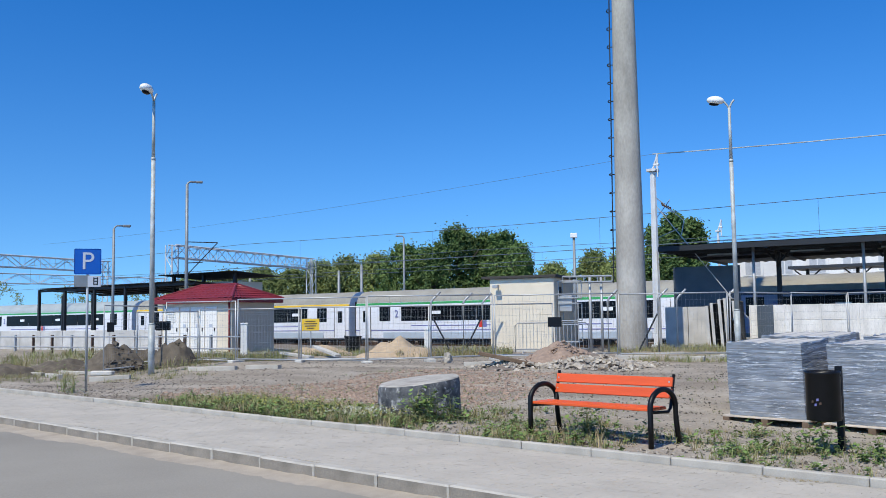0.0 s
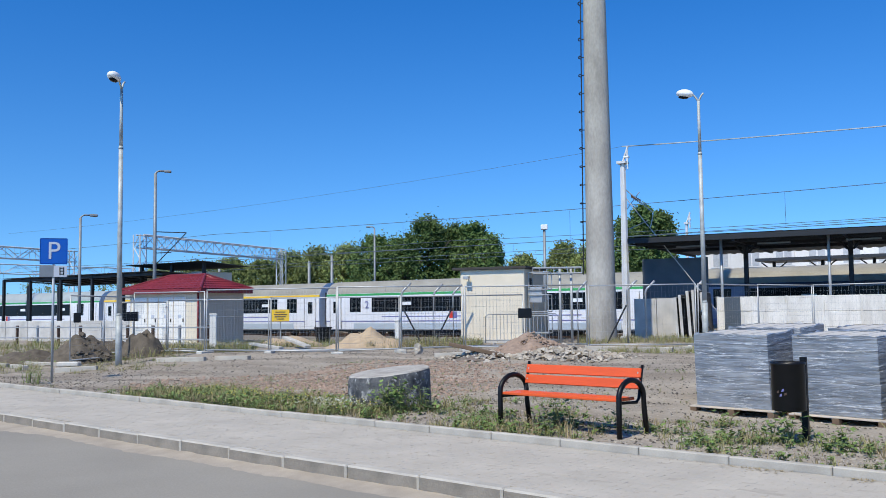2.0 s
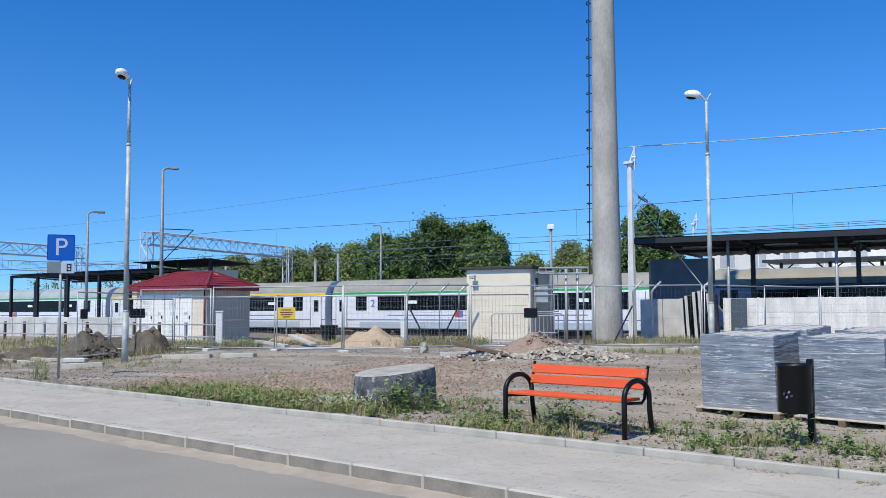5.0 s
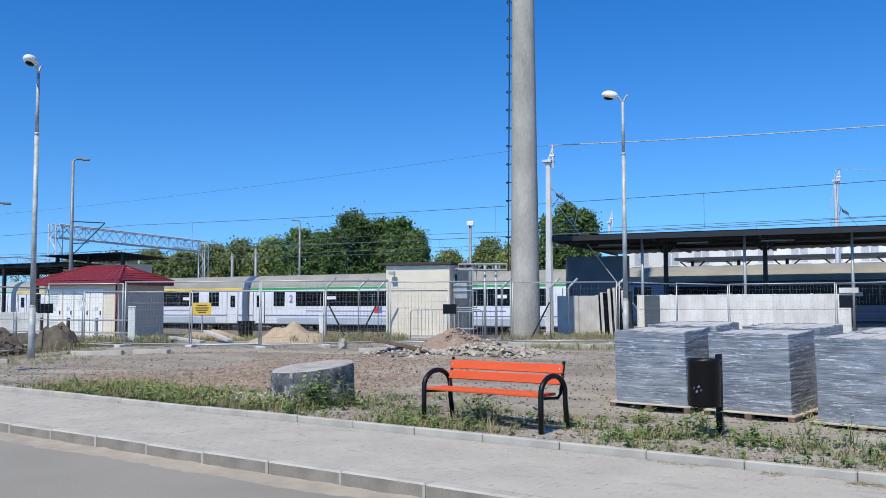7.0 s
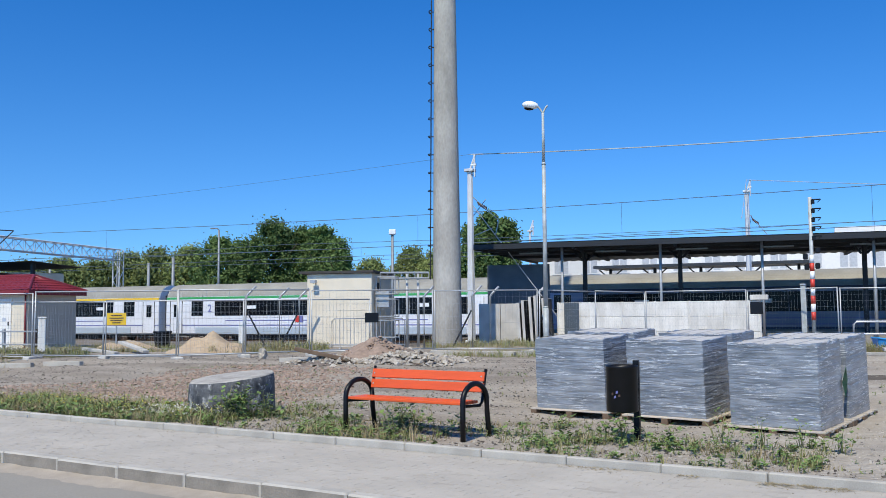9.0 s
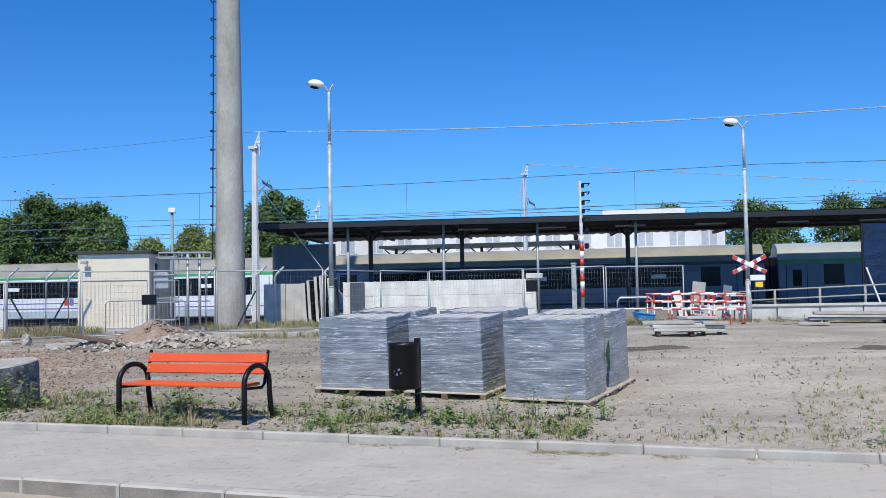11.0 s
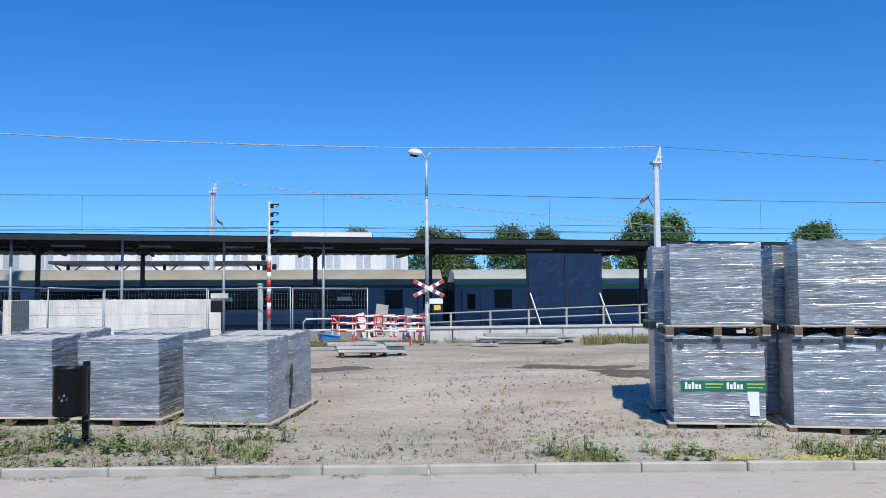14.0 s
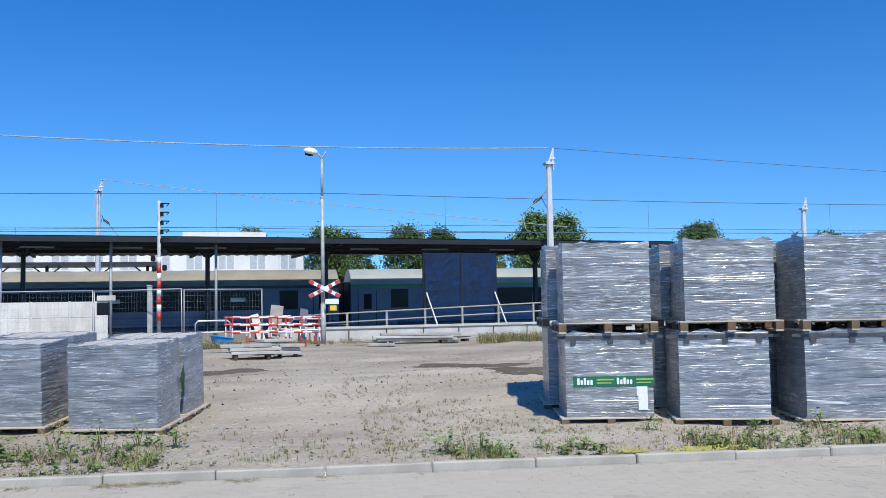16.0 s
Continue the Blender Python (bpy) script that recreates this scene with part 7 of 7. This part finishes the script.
def weeds():
    rnd = random.Random(5)
    green, dry, broad, flower, white = Tufts(), Tufts(), Tufts(), Tufts(), Tufts()
    def tuft(x, y, t, n, h, spread):
        z = gtop(x, y) - 0.01
        for _ in range(n):
            a, r = rnd.uniform(0, math.tau), spread * rnd.random()
            hh = h * rnd.uniform(0.45, 1.15)
            t.blade(x + r * math.cos(a), y + r * math.sin(a), z, hh, hh * rnd.uniform(0.25, 1.0), a + rnd.gauss(0, 0.6), 0.0025 + 0.014 * hh)
    def plant(x, y, h, n, s):
        z = gtop(x, y)
        for k in range(n):
            t = rnd.random()
            a = rnd.uniform(0, math.tau)
            p = Vector((x + rnd.gauss(0, h * 0.28), y + rnd.gauss(0, h * 0.28), z + h * t * rnd.uniform(0.6, 1)))
            broad.leaf(p, Vector((math.cos(a), math.sin(a), rnd.uniform(-0.3, 0.7))), s * rnd.uniform(0.5, 1.2))
        for k in range(max(2, n // 12)):
            a = rnd.uniform(0, math.tau)
            green.blade(x, y, z, h * rnd.uniform(0.7, 1.1), h * 0.35, a, 0.006)
    def stalk(x, y, h):
        z = gtop(x, y) - 0.01
        a = rnd.uniform(0, math.tau)
        dry.blade(x, y, z, h, h * 0.2, a, 0.004)
        for k in range(4):
            q = rnd.uniform(0.4, 1.0)
            dry.blade(x + math.cos(a) * h * 0.15 * q, y + math.sin(a) * h * 0.15 * q, z + h * q * 0.8, h * 0.22, h * 0.14, rnd.uniform(0, 6.3), 0.004)
    def blob(x, y, zz, s, t):
        o = len(t.v)
        t.v += [(x - s, y, zz), (x, y - s, zz), (x + s, y, zz), (x, y + s, zz), (x, y, zz + s)]
        t.f += [(o, o + 1, o + 4), (o + 1, o + 2, o + 4), (o + 2, o + 3, o + 4), (o + 3, o, o + 4)]
    def blocked(x, y, r=0.85):
        if any(math.hypot(x - a, y - b) < r for a, b, _ in LOWROW + HIGHROW):
            return True
        return math.hypot(x + 6.95, y - 13.25) < 0.66
    # along the inner kerb, thick to the far end, thinner at the way in
    for _ in range(5200):
        u = rnd.uniform(-24, 13)
        v = KERB_IN + 0.08 + abs(rnd.gauss(0, 0.75))
        p = KERB.at(u, v)
        if blocked(p.x, p.y):
            continue
        dens = noise.noise(Vector((u * 0.55, v * 0.8, 2.0))) + (0.35 if -16.5 < u < -9.6 else -0.1 if -9.6 <= u < -5 else -0.16 if -5 <= u < -1.7 else -0.6)
        if dens < rnd.uniform(-0.1, 0.45):
            continue
        if rnd.random() < 0.42:
            tuft(p.x, p.y, green, rnd.randint(6, 16), rnd.uniform(0.04, 0.15), 0.09)
        elif rnd.random() < 0.5:
            tuft(p.x, p.y, dry, rnd.randint(5, 12), rnd.uniform(0.06, 0.22), 0.06)
        else:
            plant(p.x, p.y, rnd.uniform(0.06, 0.22), rnd.randint(8, 22), rnd.uniform(0.04, 0.09))
    # the thick green strip between the parking sign and the round base, and the patch before the low pallets
    for u0, u1, vm, vs, n, hm in ((-16.5, -9.6, 1.0, 0.55, 1700, 0.17), (-9.8, -7.2, 1.6, 0.8, 280, 0.10), (-7.4, -5.0, 1.5, 0.6, 130, 0.10), (-4.9, -1.7, 0.9, 0.45, 520, 0.10), (1.3, 1.9, 0.55, 0.22, 60, 0.14), (2.2, 2.9, 0.5, 0.2, 50, 0.10), (3.9, 6.2, 0.6, 0.35, 260, 0.12)):
        for _ in range(n):
            u, v = rnd.uniform(u0, u1), KERB_IN + 0.12 + abs(rnd.gauss(vm, vs))
            if noise.noise(Vector((u * 0.9, v * 1.3, 6.0))) < rnd.uniform(-0.45, 0.15):
                continue
            p = KERB.at(u, v)
            if blocked(p.x, p.y, 0.7):
                continue
            q = rnd.random()
            if q < 0.32:
                tuft(p.x, p.y, green, rnd.randint(8, 16), hm * rnd.uniform(0.5, 1.3), 0.1)
            elif q < 0.74:
                plant(p.x, p.y, hm * rnd.uniform(0.5, 1.3), rnd.randint(10, 24), rnd.uniform(0.035, 0.07))
            else:
                tuft(p.x, p.y, dry, rnd.randint(6, 12), hm * rnd.uniform(0.6, 1.4), 0.08)
    # dry litter swept against the edging
    for _ in range(700):
        u = rnd.gauss(-1.8, 1.1)
        p = KERB.at(u, KERB_IN - 0.1 - abs(rnd.gauss(0, 0.09)))
        if noise.noise(Vector((u * 1.5, 0, 4))) > -0.05:
            dry.blade(p.x, p.y, 0.003, 0.006, 0.06, rnd.uniform(0, 6.3), 0.006)
    # taller plants in their places
    for x, y, h, n, s in ((-6.35, 12.42, 0.52, 220, 0.10), (-6.62, 12.45, 0.45, 160, 0.09), (-6.05, 12.55, 0.4, 110, 0.08), (-6.1, 12.8, 0.25, 50, 0.08), (-7.3, 12.55, 0.25, 60, 0.06), (-3.75, 11.9, 0.42, 90, 0.09), (-3.5, 11.75, 0.3, 60, 0.08),
                          (-2.9, 11.9, 0.3, 50, 0.08), (-0.75, 11.0, 0.36, 100, 0.09), (-0.95, 11.2, 0.25, 60, 0.08), (-0.2, 10.9, 0.25, 60, 0.08), (0.35, 11.2, 0.4, 70, 0.06), (0.75, 10.7, 0.38, 70, 0.06),
                          (1.2, 10.9, 0.34, 60, 0.06), (1.55, 10.6, 0.3, 60, 0.06), (4.05, 8.85, 0.30, 70, 0.07), (4.4, 8.75, 0.24, 60, 0.06), (5.1, 8.7, 0.2, 40, 0.06), (8.6, 8.2, 0.26, 70, 0.06), (9.4, 7.6, 0.26, 70, 0.06), (8.0, 8.6, 0.18, 40, 0.06),
                          (6.9, 9.2, 0.28, 35, 0.07), (-16.9, 15.2, 0.6, 90, 0.07), (-17.4, 15.4, 0.7, 70, 0.06), (-4.6, 12.2, 0.2, 40, 0.06), (-1.6, 12.2, 0.22, 40, 0.07), (-2.0, 11.4, 0.2, 40, 0.06)):
        plant(x, y, h, n, s)
        tuft(x, y, green, 14, h * 0.6, 0.16)
    # tufts on the trodden ground
    for _ in range(8000):
        p = KERB.at(rnd.uniform(-18, 13), KERB_IN + 0.6 + 7.5 * rnd.random() ** 1.3)
        if blocked(p.x, p.y) or noise.noise(Vector((p.x * 0.5, p.y * 0.5, 9))) < rnd.uniform(-0.25, 0.35):
            continue
        if rnd.random() < 0.3:
            stalk(p.x, p.y, rnd.uniform(0.03, 0.09))
        elif rnd.random() < 0.4:
            plant(p.x, p.y, rnd.uniform(0.03, 0.07), rnd.randint(5, 10), rnd.uniform(0.02, 0.04))
        else:
            tuft(p.x, p.y, green if rnd.random() < 0.6 else dry, rnd.randint(4, 9), rnd.uniform(0.03, 0.07), 0.05)
    # sparse small sprouts over the sandy way in
    for _ in range(5200):
        p = KERB.at(rnd.uniform(0.5, 13), KERB_IN + 0.3 + 5.2 * rnd.random())
        if blocked(p.x, p.y) or noise.noise(Vector((p.x * 0.7, p.y * 0.7, 4))) < rnd.uniform(-0.5, 0.3):
            continue
        tuft(p.x, p.y, green if rnd.random() < 0.45 else dry, rnd.randint(4, 8), rnd.uniform(0.025, 0.06), 0.03)
    # rough grass round the huts, the fence and the platform's foot
    for az0, az1, d0, d1, n, h in ((44, 36, 30, 35, 420, 0.35), (29, 22, 30.5, 35, 380, 0.36), (16, 9, 33, 37.5, 300, 0.26), (47, 40, 26, 30, 160, 0.14), (-26.5, -31, 30.5, 33.5, 340, 0.36), (-9.2, -12, 29, 31.5, 200, 0.3), (36, 30, 33, 37, 260, 0.3), (-13, -25, 32.2, 33.6, 200, 0.2), (15, 4, 26, 28.5, 260, 0.22), (56, 48, 27, 33, 260, 0.2), (56, 46, 33, 42, 300, 0.4)):
        for _ in range(n):
            x, y = polar(rnd.uniform(az0, az1), rnd.uniform(d0, d1))
            tuft(x, y, green if rnd.random() < 0.75 else dry, 14, h * rnd.uniform(0.4, 1.1), 0.16)
    # flowers: a yellow mat along the kerb, white heads by the round base, yellow heads among the green
    for _ in range(900):
        u, v = rnd.uniform(2.9, 4.3), KERB_IN + 0.08 + abs(rnd.gauss(0.1, 0.14))
        p = KERB.at(u, v)
        if noise.noise(Vector((u * 2, v * 3, 1))) < -0.1:
            continue
        tuft(p.x, p.y, green, 5, 0.05, 0.06)
        if rnd.random() < 0.45:
            blob(p.x, p.y, gtop(p.x, p.y) + 0.05, 0.013, flower)
    for _ in range(260):
        x, y = -7.5 + rnd.gauss(0, 0.35), 12.4 + rnd.gauss(0, 0.18)
        blob(x, y, gtop(x, y) + rnd.uniform(0.08, 0.2), 0.010, white)
    for _ in range(220):
        p = KERB.at(rnd.uniform(-15, -10), KERB_IN + rnd.uniform(0.3, 1.6))
        blob(p.x, p.y, gtop(p.x, p.y) + rnd.uniform(0.1, 0.25), 0.014, flower)
    green.out("grass_tufts", M_GRASS, "green grass tufts on sandy ground")
    dry.out("dry_grass", M_DRY, "dry yellowed grass and stalks")
    broad.out("broad_weeds", M_WEED, "broad-leaved green weeds")
    flower.out("yellow_flowers", M_FLOWER, "small yellow flower heads among weeds")
    white.out("white_flowers", M_FLOWERW, "small white flower heads by the concrete base")


weeds()


# ---- kerbs and paving ----
def kerbs():
    rnd = random.Random(3)
    root = empty("kerb", KERB.m(0, KERB_IN, 0), label="narrow concrete edging along the bare ground", category="kerb", kind="structure")
    bm = BM()
    box(bm, 0.004, 0.996, -0.06, 0.03, -0.2, 0.08, 0.012)
    me = mesh_of("kerbstone", bm, M_KERB)
    for i in range(-44, 26):
        share("kerbstone", me, root, pose(i, rnd.gauss(0, 0.004), rnd.gauss(0, 0.004), 0, rnd.gauss(0, 0.15), rnd.gauss(0, 0.12)))
    root = empty("kerb", KERB.m(0, KERB_OUT, 0), label="raised concrete kerb between pavement and road", category="kerb", kind="structure")
    bm = BM()
    box(bm, 0.004, 0.996, -0.03, 0.12, -0.3, 0.002, 0.018)
    for f in bm.faces:
        f.material_index = 1 if f.normal.y < -0.9 else 0
    me = mesh_of("kerbstone", bm, [M_KERB, M_KERBDIRTY])
    for i in range(-44, 26):
        share("kerbstone", me, root, pose(i, rnd.gauss(0, 0.004), rnd.gauss(0, 0.004), 0, rnd.gauss(0, 0.15), rnd.gauss(0, 0.12)))


kerbs()


def paving():
    """Rectangular blocks in running courses across the pavement."""
    rnd = random.Random(8)
    w, d, g = 0.2, 0.1, 0.002
    bm = BM()
    box(bm, g / 2, w - g / 2, g / 2, d - g / 2, -0.06, 0.0)
    for v in bm.verts:
        if v.co.z > -0.01:
            v.co.x += 0.001 if v.co.x < w / 2 else -0.001
            v.co.y += 0.001 if v.co.y < d / 2 else -0.001
    me = mesh_of("paver", bm, M_PAVER)
    v0, v1 = KERB_OUT + 0.125, KERB_IN - 0.08
    rows = int((v1 - v0) / d)
    cell = [(x, y, z) for x, y, z in ((g / 2, g / 2, -0.05), (w - g / 2, g / 2, -0.05), (w - g / 2, d - g / 2, -0.05), (g / 2, d - g / 2, -0.05),
            (g / 2 + 0.001, g / 2 + 0.001, 0), (w - g / 2 - 0.001, g / 2 + 0.001, 0), (w - g / 2 - 0.001, d - g / 2 - 0.001, 0), (g / 2 + 0.001, d - g / 2 - 0.001, 0))]
    verts, faces, made = [], [], 0
    for r in range(rows):
        for c in range(-150, 70):
            u, v = c * w + (w / 2 if r % 2 else 0), v0 + r * d
            z = rnd.gauss(-0.001, 0.0006)
            if rows - 14 <= r and 0 <= c < 21 and made < 300:
                share("paver", me, PAVEMENT, pose(u, v, z))
                made += 1
                continue
            o = len(verts)
            t0, t1 = rnd.gauss(0, 0.0003), rnd.gauss(0, 0.0003)
            verts += [(u + x, v + y, z + q + (t0 if x > 0.1 else -t0) + (t1 if y > 0.05 else -t1)) for x, y, q in cell]
            faces += [(o + 4, o + 5, o + 6, o + 7), (o, o + 1, o + 5, o + 4), (o + 1, o + 2, o + 6, o + 5), (o + 2, o + 3, o + 7, o + 6), (o + 3, o, o + 4, o + 7)]
    me2 = bpy.data.meshes.new("paving_blocks")
    me2.from_pydata(verts, [], faces)
    me2.materials.append(M_PAVER)
    ob = new("paving_blocks", me2)
    ob.parent = PAVEMENT
    tagged(ob, "grey rectangular paving blocks", kind="stuff")


paving()
